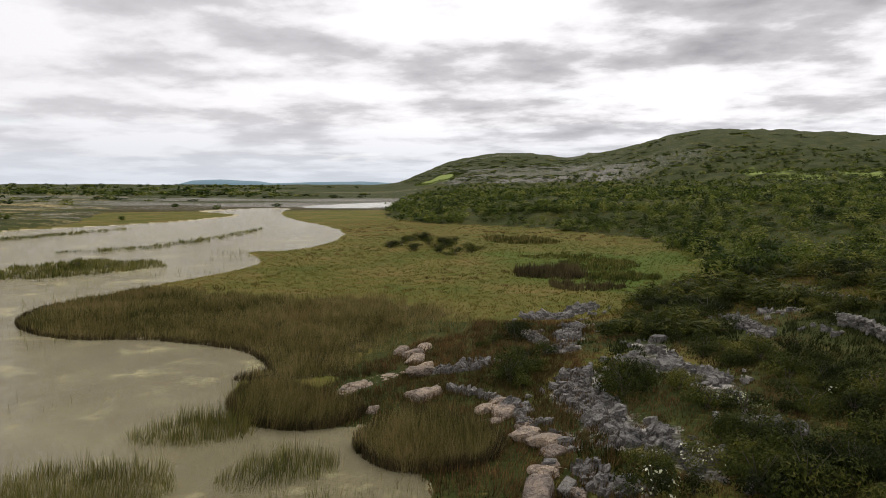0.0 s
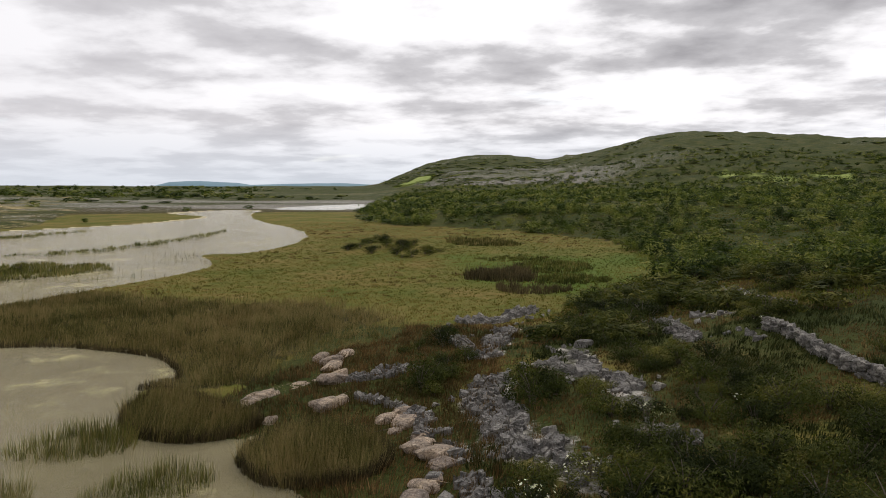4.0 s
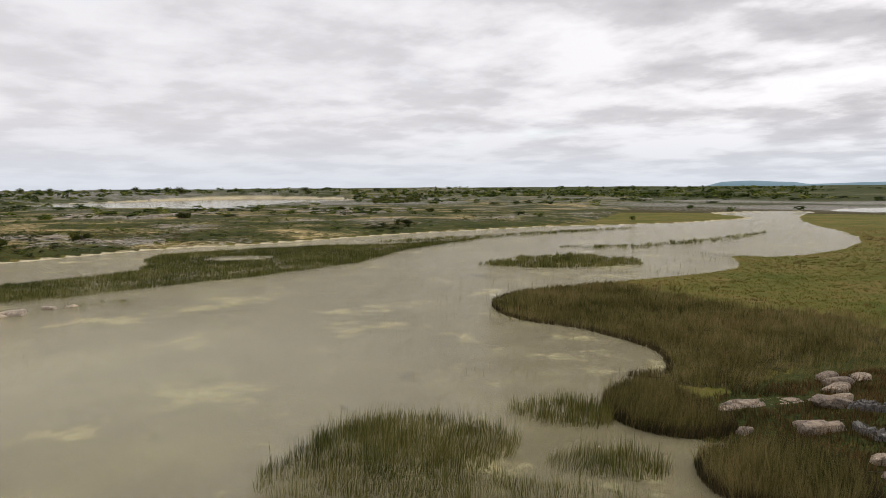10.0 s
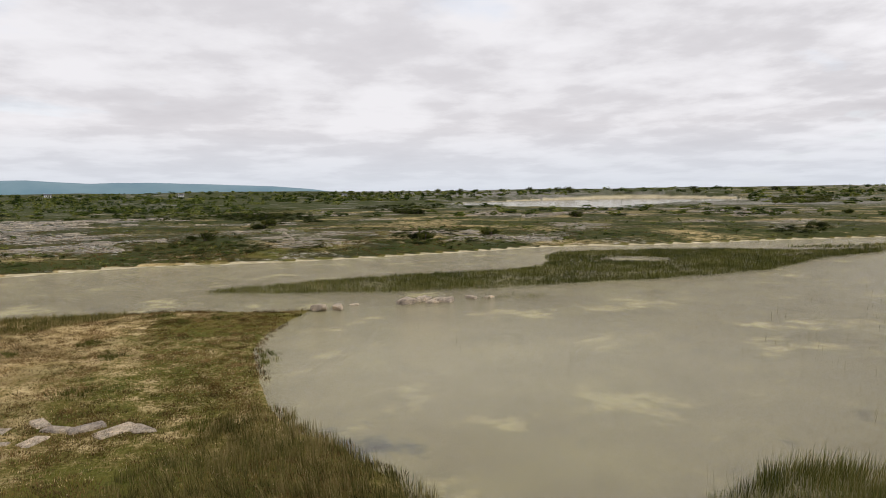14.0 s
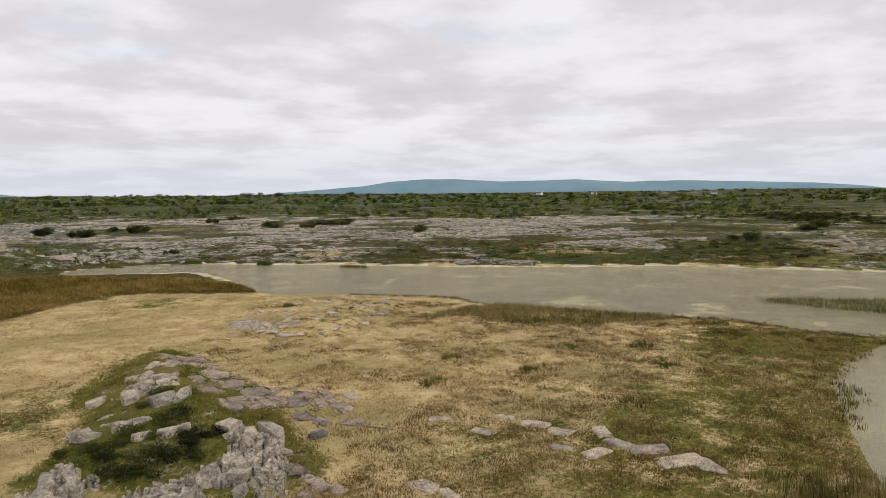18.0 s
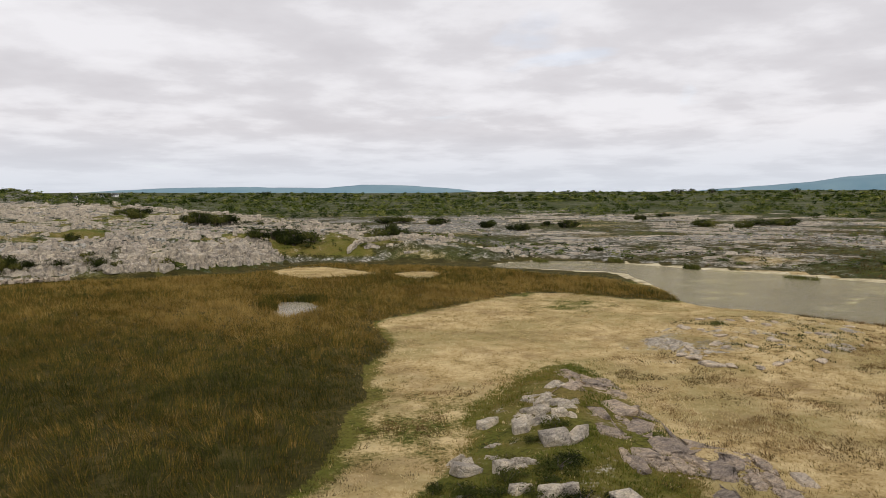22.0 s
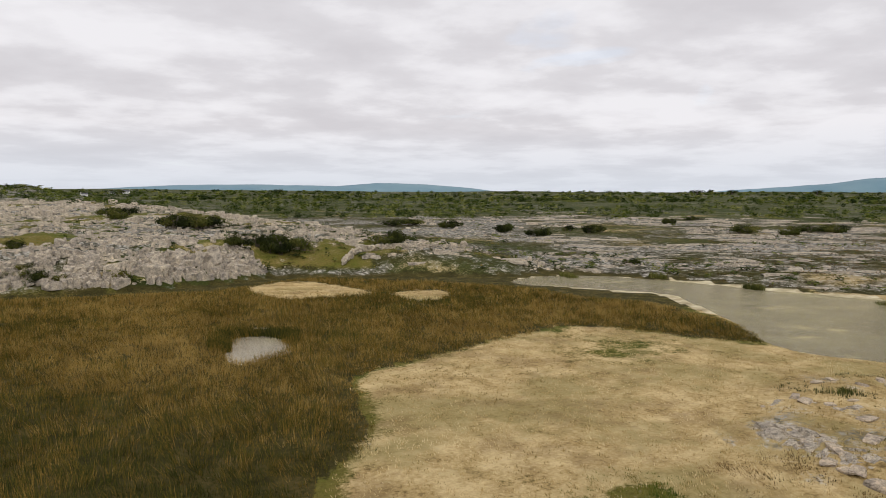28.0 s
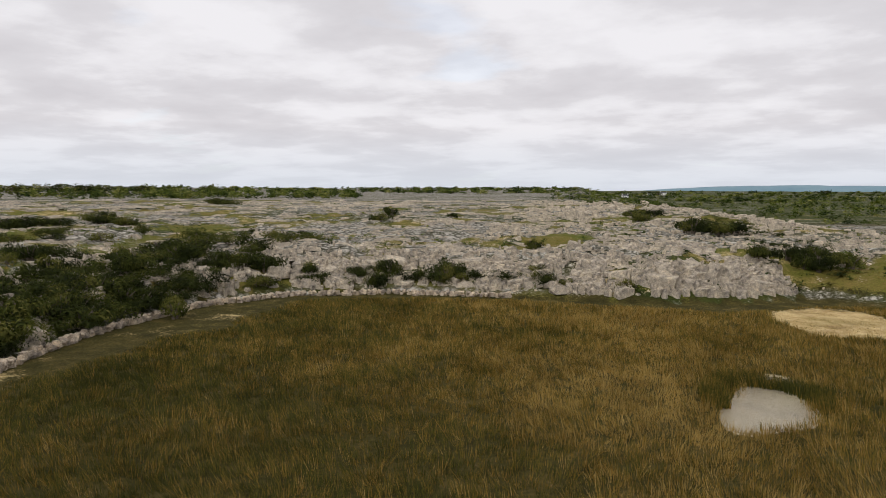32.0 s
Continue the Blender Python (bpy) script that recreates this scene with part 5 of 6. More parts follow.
scrub_stuff("hill_scrub", x, y, rng.uniform(0.8, 1.9, len(x)) * np.clip(r / 900, 1, 1.6), rng.uniform(6.0, 15.0, len(x)) * np.clip(r / 900, 1, 1.6), 9, 2.2, far_leaf_mat, "dark scrub on the terraces of the hill")
# dark belts and thickets on the pavement
BELTS = [(260, 1.6, 3.2, [(-560.0, 67.0), (-312.0, 43.0), (-340.0, 10.0), (-322.0, -19.0), (-380.0, -36.0), (-600.0, -60.0)]),
         (120, 1.8, 3.6, [(-425.0, 10.0), (-448.0, 54.0), (-319.0, 53.0), (-274.0, 28.0), (-333.0, 10.0)]),
         (150, 0.8, 2.4, [(-199.0, -12.0), (-211.0, 7.0), (-194.0, 24.0), (-169.0, 33.0), (-160.0, 17.0), (-168.0, -3.0)]),
         (150, 0.8, 2.4, [(-182.0, 47.0), (-215.0, 62.0), (-212.0, 80.0), (-168.0, 71.0), (-159.0, 54.0)]),
         (90, 0.6, 2.0, [(-196.0, -19.0), (-183.0, -4.0), (-160.0, 8.0), (-156.0, -4.0), (-168.0, -16.0)]),
         (90, 2.2, 5.0, [(-604.0, 127.0), (-780.0, 220.0), (-583.0, 195.0), (-402.0, 108.0)]),
         (60, 1.2, 2.6, [(-174.0, 169.0), (-192.0, 202.0), (-178.0, 198.0), (-156.0, 166.0)]),
         (120, 3.5, 8.0, [(-717.0, 693.0), (-750.0, 812.0), (-467.0, 512.0), (-458.0, 452.0)]),
         (80, 1.0, 2.6, [(-63.0, -240.0), (-78.0, -275.0), (-84.0, -258.0), (-76.0, -212.0), (-64.0, -208.0)]),
         (110, 1.3, 2.8, [(-66.0, -190.0), (-76.0, -196.0), (-79.0, -174.0), (-78.0, -162.0), (-66.0, -146.0), (-63.0, -150.0)]),
         (120, 1.1, 2.8, [(-92.0, -178.0), (-112.0, -190.0), (-110.0, -163.0), (-101.0, -154.0), (-91.0, -158.0)])]
for count, tall_, wide_, outline in BELTS:
    x, y = scatter(outline, 0.05, 4.0)
    x, y = (x[:count], y[:count])
    scrub_stuff("hazel_scrub", x, y, tall_ * rng.uniform(0.6, 1.3, len(x)), wide_ * rng.uniform(0.7, 1.7, len(x)), 60, 0.8, leaf_mat, "dark belt of hazel scrub on the limestone pavement")
# hedges round the hill fields
hx, hy = [], []
for f in FIELDS:
    ex, ey, q = along(f + f[:1], 5.0)
    hx.append(ex), hy.append(ey)
hx, hy = np.concatenate(hx), np.concatenate(hy)
scrub_stuff("field_hedge", hx, hy, rng.uniform(3, 6, len(hx)), rng.uniform(5, 9, len(hx)), 24, 1.1, far_leaf_mat, "dark hedges round small green fields")

# bushes that stand apart: place and width
BUSHES_SOUTH = [(27, -140, 11), (86, -184, 13), (86, -204, 10), (19, -118, 8), (21, -104, 9), (20, -110, 6), (12, -142, 5), (15, -136, 6), (6, -144, 4.3), (-4, -147, 4.3), (-3, -144.5, 4), (-17, -146, 5), (-13, -145, 5), (-27, -160, 2.8), (20, -178, 2), (35, -186, 2), (0, -250, 3), (133, -372, 20), (-55, -252, 9), (-63, -192, 12), (-62, -159, 6), (-67, -158, 5.5), (-69, -155, 6.5), (-40, -142, 2.4), (17, -238, 8), (43, -129, 5.5), (73, -195, 7.4), (25, -128, 6), (30, -118, 6), (28, -98, 7), (23, -122, 5)]
BUSHES_WEST = [(-58, -192, 9), (-72, -153, 5.5), (-56, -279, 10), (-26, -161, 3), (-90, -155, 8), (-95, -156, 6), (-158, -262, 18), (-164, -215, 9), (-163, -240, 8.5), (-163, -190, 7.3), (-189, -194, 9), (-262, -224, 6.4), (-312, -252, 6), (-189, -205, 3.7), (-229, -164, 10), (-231, -153, 8), (-257, -155, 16), (-131, -125, 2.5)]
BUSHES_FAR = [(-251, 20, 7), (-361, 28, 18), (-375, 40, 14), (-415, 115, 14), (-389, 118, 11), (-287, 166, 10), (-176, 192, 6), (-321, 287, 4.5), (-255, 297, 4.5), (-216, -98, 5.7), (-273, 24, 8), (-195, -1, 5), (-398, 112, 14), (-65, 124, 4), (-182, 57, 6), (-188, 80, 5)]
THORNS = [make_shrub("thorn_bush", 140 + k, 1.5, 2.6, 760, 0.13, leaf_mat, "dense dark green bush below the limestone scarp", "bush", group="bushes of the scarp") for k in range(4)]
n = 900
bx, by = rng.uniform(15, 80, n), rng.uniform(-175, -80, n)
s = survey(bx, by)
ok = (s["rockland"] > 0.8) & (rng.random(n) < np.exp(-(s["rockland"] - 2) / 24) * np.clip(0.45 + 1.1 * fbm(bx, by, 12, 3, 93), 0, 1))
plant(THORNS, list(zip(bx[ok], by[ok]))[:170], 1.0, 2.1)
wx, wy, q = along(WALL_SOUTH[:6], 0.55)
wx, wy = wx + rng.uniform(1.6, 8.5, len(wx)), wy - rng.uniform(-1.0, 4.0, len(wx))
plant(THORNS, list(zip(wx, wy))[:66], 0.8, 1.7)
bx = rng.uniform(-34, 14, 60)
by = np.interp(bx, [-45, -24, -6.5, 7, 15.5], [-141, -144, -145, -140.5, -130]) - rng.uniform(0.3, 3.0, 60)
plant(THORNS, list(zip(bx, by)), 0.45, 1.25)
hx, hy = scatter(HUMMOCK, 0.10, 2.0)
plant(KINDS, list(zip(hx, hy))[:40], 0.7, 1.2)
BUSH_KINDS = [make_shrub("hazel_bush", 160 + k, 0.42, 1.0, 800, 0.048, leaf_mat, "rounded dark green bush on the limestone pavement", "bush", group="bushes on the pavement") for k in range(5)]
for x, y, w in BUSHES_SOUTH + BUSHES_WEST + BUSHES_FAR:
    z = float(height(x, y)[0])
    for i in range(2 if w < 6 else 4):
        k = BUSH_KINDS[int(rng.integers(5))]
        s = w * float(rng.uniform(0.45, 0.8)) * (1.2 if w < 6 else 0.85)
        dx, dy = float(rng.normal(0, w * 0.24)), float(rng.normal(0, w * 0.24))
        m = pose(x + dx, y + dy, float(height(x + dx, y + dy)[0]) - 0.1, 0, 0, float(rng.uniform(0, 360)))
        ob = k if k.name not in used else copy_thing(k, m)
        used.add(k.name)
        ob.matrix_basis = m
        ob.scale = (s, s, min(s * float(rng.uniform(1.3, 2.1)), 7.5))

# ---- limestone ----
def block_arrays(x, y, z, wide, tall, seed, tilt=0.10, strike=0.5):
    """Six-sided uneven blocks, in one pair of arrays."""
    g = np.random.default_rng(seed)
    n = len(x)
    a = np.linspace(0, 2 * np.pi, 6, endpoint=False)[None, :] + g.uniform(-0.3, 0.3, (n, 6)) + g.uniform(0, 6, n)[:, None]
    rad = wide[:, None] * 0.5 * g.uniform(0.7, 1.15, (n, 6))
    asp, rot = g.uniform(0.35, 0.9, n)[:, None], (strike + g.normal(0, 0.22, n) + (np.pi / 2) * (g.random(n) < 0.25))[:, None]
    px, py = np.cos(a) * rad, np.sin(a) * rad * asp
    bx, by = px * np.cos(rot) - py * np.sin(rot), px * np.sin(rot) + py * np.cos(rot)
    tx, ty = g.normal(0, tilt, n)[:, None], g.normal(0, tilt, n)[:, None]
    top = g.uniform(0.75, 0.97, (n, 1))
    lo = np.stack([x[:, None] + bx, y[:, None] + by, np.broadcast_to((z - 0.3)[:, None], bx.shape)], -1)
    hi = np.stack([x[:, None] + bx * top, y[:, None] + by * top, (z + tall)[:, None] + tx * bx + ty * by + g.uniform(-0.12, 0.12, (n, 6)) * tall[:, None]], -1)
    v = np.concatenate([lo, hi], 1).reshape(-1, 3)
    k = np.arange(6)
    side = np.stack([k, (k + 1) % 6, (k + 1) % 6 + 6, k + 6], 1)
    cap = np.array([[6, 7, 8, 9], [6, 9, 10, 11]])
    f = np.concatenate([side, cap])[None] + (np.arange(n) * 12)[:, None, None]
    return v, f.reshape(-1, 4)


def pavement(name, n, az0, az1, r0, r1, test, size, label, mat, seed, flat_=0.16):
    x, y, r = far_points(n, az0, az1, r0, r1, test)
    s = survey(x, y)
    w = size * rng.lognormal(0, 0.45, len(x)) * np.clip(r / 150, 0.9, 2.2)
    v, f = block_arrays(x, y, s["z"], w, w * flat_ * rng.uniform(0.3, 1.7, len(x)), seed)
    return tagged(new(name, fast_mesh(name, v, f, mat)), label, "rock", kind="stuff")


pavement("limestone_pavement", 34000, 128, 226, 105, 480, lambda s, x, y: (s["rockland"] > 1.5) & (s["south"] > 0.25) & (s["rocky"] > 0.42) & (fbm(x, y, 11, 3, 101) < 0.06) & (s["az"] > 0), 0.8, "broken grey limestone pavement with deep joints", rock_mat, 5, 0.24)
pavement("limestone_pavement", 13000, 20, 150, 105, 420, lambda s, x, y: (s["rockland"] > 1) & (s["south"] < 0.6) & (s["rocky"] > 0.5) & (fbm(x * 0.5, y, 12, 3, 103) < 0.10), 0.8, "low grey limestone pavement along the far shore", rock_mat, 6, 0.12)


def ledges(n, az0, az1, r0, r1, test, long_, high, label, mat, seed):
    """Long low steps of bedding, lying across the slope, broken into lengths."""
    g = np.random.default_rng(seed)
    x, y, r = far_points(n, az0, az1, r0, r1, test)
    z = height(x, y)
    k = len(x)
    az = np.arctan2(-(x - CX), y - CY) + g.normal(0, 0.3, k)
    lx, ly = np.cos(az), np.sin(az)
    half, deep, up_ = long_ * g.lognormal(0, 0.5, k) * np.clip(r / 160, 1, 2.4), g.uniform(0.5, 1.4, k) * np.clip(r / 160, 1, 2.4), high * g.uniform(0.4, 1.3, k) * np.clip(r / 200, 1, 1.8)
    cut = np.array((-1.0, -0.55, -0.1, 0.35, 0.7, 1.0))
    u = half[:, None] * (cut[None] + g.normal(0, 0.05, (k, 6)))
    f = g.normal(0, 0.22, (k, 6)) * deep[:, None]
    taper = np.array((0.3, 0.85, 1.0, 1.0, 0.8, 0.3))[None] * g.uniform(0.7, 1.1, (k, 6))
    rows = []
    for side, h in ((-1, -0.4), (-0.75, 1.0), (0.8, 0.8), (1, -0.4)):
        v = side * deep[:, None] * 0.7 + f
        zz = z[:, None] + np.where(h < 0, h, h * up_[:, None] * taper)
        rows.append(np.stack([x[:, None] + lx[:, None] * u - ly[:, None] * v, y[:, None] + ly[:, None] * u + lx[:, None] * v, zz], -1))
    v = np.stack(rows, 1).reshape(-1, 3)
    q = np.array([(a * 6 + b, a * 6 + b + 1, a * 6 + b + 7, a * 6 + b + 6) for a in range(3) for b in range(5)])
    faces = (q[None] + 24 * np.arange(k)[:, None, None]).reshape(-1, 4)
    return tagged(new("limestone_ledges", fast_mesh("limestone_ledges", v, faces, mat)), label, "rock", kind="stuff")


ledges(3600, 128, 226, 115, 520, lambda s, x, y: (s["rockland"] > 4) & (s["south"] > 0.25) & (s["rocky"] > 0.3), 1.3, 0.34, "long broken bedding steps across the limestone pavement", rock_mat, 301)
ledges(2600, 40, 140, 125, 520, lambda s, x, y: (s["rockland"] > 2) & (s["south"] < 0.6) & (s["rocky"] > 0.4), 1.8, 0.28, "long low bedding steps along the far shore", rock_mat, 302)


def boulder_mesh(name, seed, sx_, sy_, sz_, mat, corners=5, soften=0.05, jitter=0.42):
    """An angular weathered block: the hull of a box's knocked-about corners, its edges worn."""
    g = np.random.default_rng(seed)
    bm = bmesh.new()
    for cx in (-1, 1):
        for cy in (-1, 1):
            for cz in (-1, 1):
                p = np.array((cx, cy, cz)) * (1 - jitter * g.random(3) ** 1.3)
                bm.verts.new((p[0] * sx_, p[1] * sy_, p[2] * sz_))
    for _ in range(corners):
        p = g.uniform(-0.75, 0.75, 3)
        k = int(g.integers(3))
        p[k] = (1 if g.random() < 0.5 else -1) * g.uniform(0.85, 1.12)
        bm.verts.new((p[0] * sx_, p[1] * sy_, p[2] * sz_))
    r = bmesh.ops.convex_hull(bm, input=bm.verts)
    bmesh.ops.delete(bm, geom=[e for e in r["geom_interior"] if isinstance(e, bmesh.types.BMVert)], context="VERTS")
    bmesh.ops.dissolve_limit(bm, angle_limit=radians(9), verts=bm.verts, edges=bm.edges)
    bmesh.ops.bevel(bm, geom=list(bm.edges), offset=soften * min(sx_, sy_, sz_ * 1.5), segments=1, affect="EDGES")
    me = bpy.data.meshes.new(name)
    bm.to_mesh(me)
    bm.free()
    me.materials.append(mat)
    return me


def outcrop(name, x0, x1, y0, y1, res, size, tall, mask, mat, label, seed, turn=0.5, long=1.6, gap=0.20, split=False):
    """Bare bedrock split by joints, standing a little over the ground where mask is positive."""
    xs, ys = np.arange(x0, x1, res), np.arange(y0, y1, res)
    X, Y = np.meshgrid(xs, ys)
    x, y = X.ravel(), Y.ravel()
    wx, wy = x + 0.35 * size * fbm(x, y, size * 1.3, 3, seed + 5), y + 0.35 * size * fbm(x, y, size * 1.3, 3, seed + 6)
    e, own, ou, ov = cells(wx, wy, size, seed, turn, long)
    e2, own2, _, _ = cells(wx, wy, size * 0.38, seed + 9, turn + 0.3, long)
    m = mask(x, y)
    solid = step(0.03, 0.05 + 0.35 * gap, e)
    top = tall * (0.15 + 0.85 * own) + tall * 0.55 * ((own * 7.3 % 1 - 0.5) * ou + (own * 3.7 % 1 - 0.5) * ov) * 2 + 0.12 * tall * fbm(x, y, size * 0.4, 3, seed + 7)
    fine = min(1.0, (size * 0.38 / res / 3.6) ** 2)
    top = top - fine * tall * (0.75 * (1 - step(0.02, 0.10, e2)) + 0.30 * own2)
    z = height(x, y) + np.where(m > 0, solid * top * step(0, 0.25, m) - 0.6 * (1 - solid) - 0.3 * (1 - step(0, 0.12, m)), -0.4)
    nx, ny = len(xs), len(ys)
    q = (np.arange(ny - 1)[:, None] * nx + np.arange(nx - 1)[None, :]).ravel()
    f = np.stack([q, q + 1, q + nx + 1, q + nx], 1)
    f = f[(m[f] > -0.06).any(1)]
    pts = np.stack([x, y, z], 1)

    def piece(faces):
        keep = np.unique(faces)
        index = np.full(len(x), -1)
        index[keep] = np.arange(len(keep))
        return fast_mesh(name, pts[keep], index[faces], mat)

    if not split:
        return tagged(new(name, piece(f)), label, "rock")
    ob = tagged(new(name), label, "rock")
    key = cell_key(own)[f[:, 0]]
    ids, where, size_ = np.unique(key, return_inverse=True, return_counts=True)
    order = np.argsort(-size_)[:280]
    rest = np.ones(len(f), bool)
    for k in order:
        if size_[k] < 6:
            break
        sel = where == k
        rest &= ~sel
        part("clint", piece(f[sel]), ob)
    part("bedrock", piece(f[rest]), ob)["kind"] = "stuff"
    return ob


def shards(name, x, y, wide, high, mat, label, seed, strike, tilt=0.3):
    """Tilted splinters and blocks of broken bedrock, in one object."""
    g = np.random.default_rng(seed)
    w = wide * g.lognormal(0, 0.4, len(x))
    v, f = block_arrays(x, y, height(x, y), w, high * g.uniform(0.25, 1.2, len(x)), seed, tilt, strike)
    return tagged(new(name, fast_mesh(name, v, f, mat)), label, "rock", kind="stuff")


BOULDERS = [boulder_mesh("boulder", k, 1.0, 0.55 + 0.12 * (k % 4), 0.42 + 0.08 * (k % 3), rock_mat) for k in range(10)]
SLABS = [boulder_mesh("slab", 20 + k, 0.85, 0.40 + 0.12 * (k % 3), 0.16, warm_rock_mat, 9, 0.12, 0.6) for k in range(6)]
SMOOTH = [boulder_mesh("slab", 120 + k, 1.0, 0.5 + 0.1 * (k % 3), 0.34, ledge_mat, 9, 0.3, 0.5) for k in range(6)]
DARKS = [boulder_mesh("crag", 40 + k, 1.0, 0.4 + 0.1 * (k % 4), 0.5, dark_rock_mat) for k in range(8)]


def rocks(name, meshes, spots, label, group, turn=None, up_=0.1, flat_=1.0, tilt=5, parent=None):
    """One object for each spot (x, y, size)."""
    p = np.array(spots, float)
    zs = height(p[:, 0], p[:, 1])
    for (x, y, s), z in zip(p, zs):
        ob = new(name, meshes[int(rng.integers(len(meshes)))])
        if parent is None:
            tagged(ob, label, "rock", group)
        else:
            ob.parent = parent
        a = float(rng.uniform(0, 360)) if turn is None else float(rng.normal(*turn))
        ob.matrix_basis = pose(x, y, float(z) + s * up_, float(rng.normal(0, tilt)), float(rng.normal(0, tilt)), a) @ Matrix.Diagonal((s, s, s * flat_, 1))


rocks("limestone_slab", SLABS, [(-41, -4.5, 1.6), (-42, -6, 1.7), (-42.2, -7.6, 1.5), (-40.4, -8.6, 1.2), (-44, -9, 1.3), (-41.5, -15.5, 1.1), (-44, -13, 1.2), (-45, -26.5, 1.3), (-43, -19, 0.9), (-41, -3, 1.4), (-61.5, -43.5, 1.5), (-40.6, -10.5, 1.0), (-43.2, -11.2, 1.0), (-44.6, -15.2, 0.9), (-33, -15.5, 1.1), (-32.5, -14, 1.0), (-32, -11.5, 1.4), (-30.5, -13, 1.2)],
      "flat pale limestone slab in dry grass", "slabs in the dry grass", (75, 35), -0.05, 1.0, 2)
rocks("boulder", DARKS, [(-37, -24, 0.6)], "single dark grey boulder in dry grass", "", None, 0.2)
SHORE_LEDGE = [(-7.7, 45.8), (-7.4, 48.8), (-6.1, 50.6), (-4.5, 51.9), (-2.8, 52.6), (-2.6, 51.6), (-4.4, 49.2), (-6.0, 47.3), (-6.6, 45.5)]
outcrop("shore_ledge", -9, -1, 44, 54, 0.12, 2.4, 0.30, lambda x, y: 0.3 * inside(SHORE_LEDGE, x, y, 8, 0.3) + 0.12 * fbm(x, y, 1.5, 3, 151), ledge_mat, "smooth pinkish limestone ledge at the reed edge", 11, 0.9, 1.8, 0.06)
SHORE = [boulder_mesh("rock", 30 + k, 0.85, 0.45 + 0.1 * (k % 3), 0.42, ledge_mat, 8, 0.22, 0.55) for k in range(6)]
rocks("shore_rock", SHORE, [(-1.2, 45.9, 1.5), (-0.6, 46.7, 1.1), (-1.9, 46.4, 0.9), (-1.9, 51.4, 1.6), (-1.6, 52.8, 1.2), (-2.4, 57.0, 1.5), (-2.2, 55.2, 1.2), (-4.4, 43.4, 0.7), (-3.4, 58.4, 1.3), (-1.6, 59.6, 1.2), (2.6, 43.2, 1.2), (3.5, 44.5, 1.1), (3.6, 42.3, 1.2), (3.2, 41.1, 0.7), (4.7, 40.0, 1.1), (4.6, 38.3, 1.3), (5.5, 37.2, 1.4), (5.9, 36.0, 0.9), (4.9, 33.4, 1.1), (5.4, 34.1, 0.7), (4.4, 31.0, 1.7), (6.0, 31.2, 0.9)],
      "weathered pinkish limestone rock at the reed edge", "shore rocks", (70, 30), 0.10, 0.75, 8)
rocks("stepping_stone", SLABS, [(-82, 14, 1.3), (-82.5, 16.5, 1.3), (-85, 19, 0.9), (-82, 21.5, 0.6), (-83.5, 25.5, 1.7), (-84.5, 27.5, 1.5), (-86, 29, 1.3), (-83, 30.5, 1.6), (-84.5, 35, 1.2), (-84, 37.5, 1.1), (-82.8, 28.8, 1.2)],
      "cream limestone rock just above the lake water", "rocks across the lake", None, 0.30, 2.4, 4)

# the rocky knoll: split bedrock, loose blocks, smooth ledges on its lake side
CLINTS = [(-23.5, -31.2), (-25.8, -33.0), (-27.4, -33.0), (-26.6, -30.0), (-27.4, -27.6), (-29.2, -26.8), (-30.5, -26.6), (-32.2, -26.4), (-34.6, -28.6), (-35.6, -26.2), (-33.0, -23.6), (-29.1, -20.6), (-27.6, -19.8), (-25.0, -22.5), (-22.5, -26.0)]
outcrop("limestone_outcrop", -37, -21, -35, -18, 0.09, 0.72, 0.55, lambda x, y: np.minimum(0.35 * inside(CLINTS, x, y, 8, 0.5) + 0.05, 0.42 + 0.9 * fbm(x, y, 2.2, 3, 153)), rock_mat, "split pale grey limestone bedrock of the low knoll", 13, 0.4, 1.9, 0.22, True)
UPPER = [(-29.5, -36.5), (-32.0, -34.0), (-36.0, -33.5), (-38.5, -35.0), (-41.5, -38.0), (-46.0, -44.0), (-44.0, -46.5), (-39.0, -42.5), (-34.0, -40.0)]
outcrop("limestone_outcrop", -47, -28, -47, -32, 0.12, 0.9, 0.42, lambda x, y: np.minimum(0.3 * inside(UPPER, x, y, 8, 0.6), 0.75 * fbm(x, y, 2.6, 3, 154) + 0.02), rock_mat, "broken limestone showing through grass on the knoll", 14, 0.2, 2.0, 0.2)
LEDGE = [(-49.1, -49.8), (-51.7, -46.8), (-47.5, -38.9), (-45.2, -34.5), (-45.0, -32.0), (-45.4, -29.2), (-42.5, -26.5), (-39.5, -24.5), (-37.8, -26.5), (-40.3, -30.0), (-38.6, -32.2), (-40.8, -35.2), (-42.9, -38.7), (-46.2, -44.1)]
outcrop("limestone_ledge", -53, -36, -51, -23, 0.13, 1.1, 0.24, lambda x, y: np.minimum(0.3 * inside(LEDGE, x, y, 8, 0.8) + 0.1, 0.8 * fbm(x, y, 3.4, 3, 155) + 0.20), ledge_mat, "broad smooth ledges of pale pinkish limestone", 15, 1.0, 2.4, 0.10)
outcrop("limestone_pavement_patch", -90, -58, -60, -36, 0.22, 1.1, 0.22, lambda x, y: np.minimum(0.2 * inside(PAVED, x, y, 8, 2.0), 0.9 * fbm(x, y, 4.0, 4, 157) - 0.13), rock_mat, "flat grey limestone pavement in thin grass", 17, 0.7)
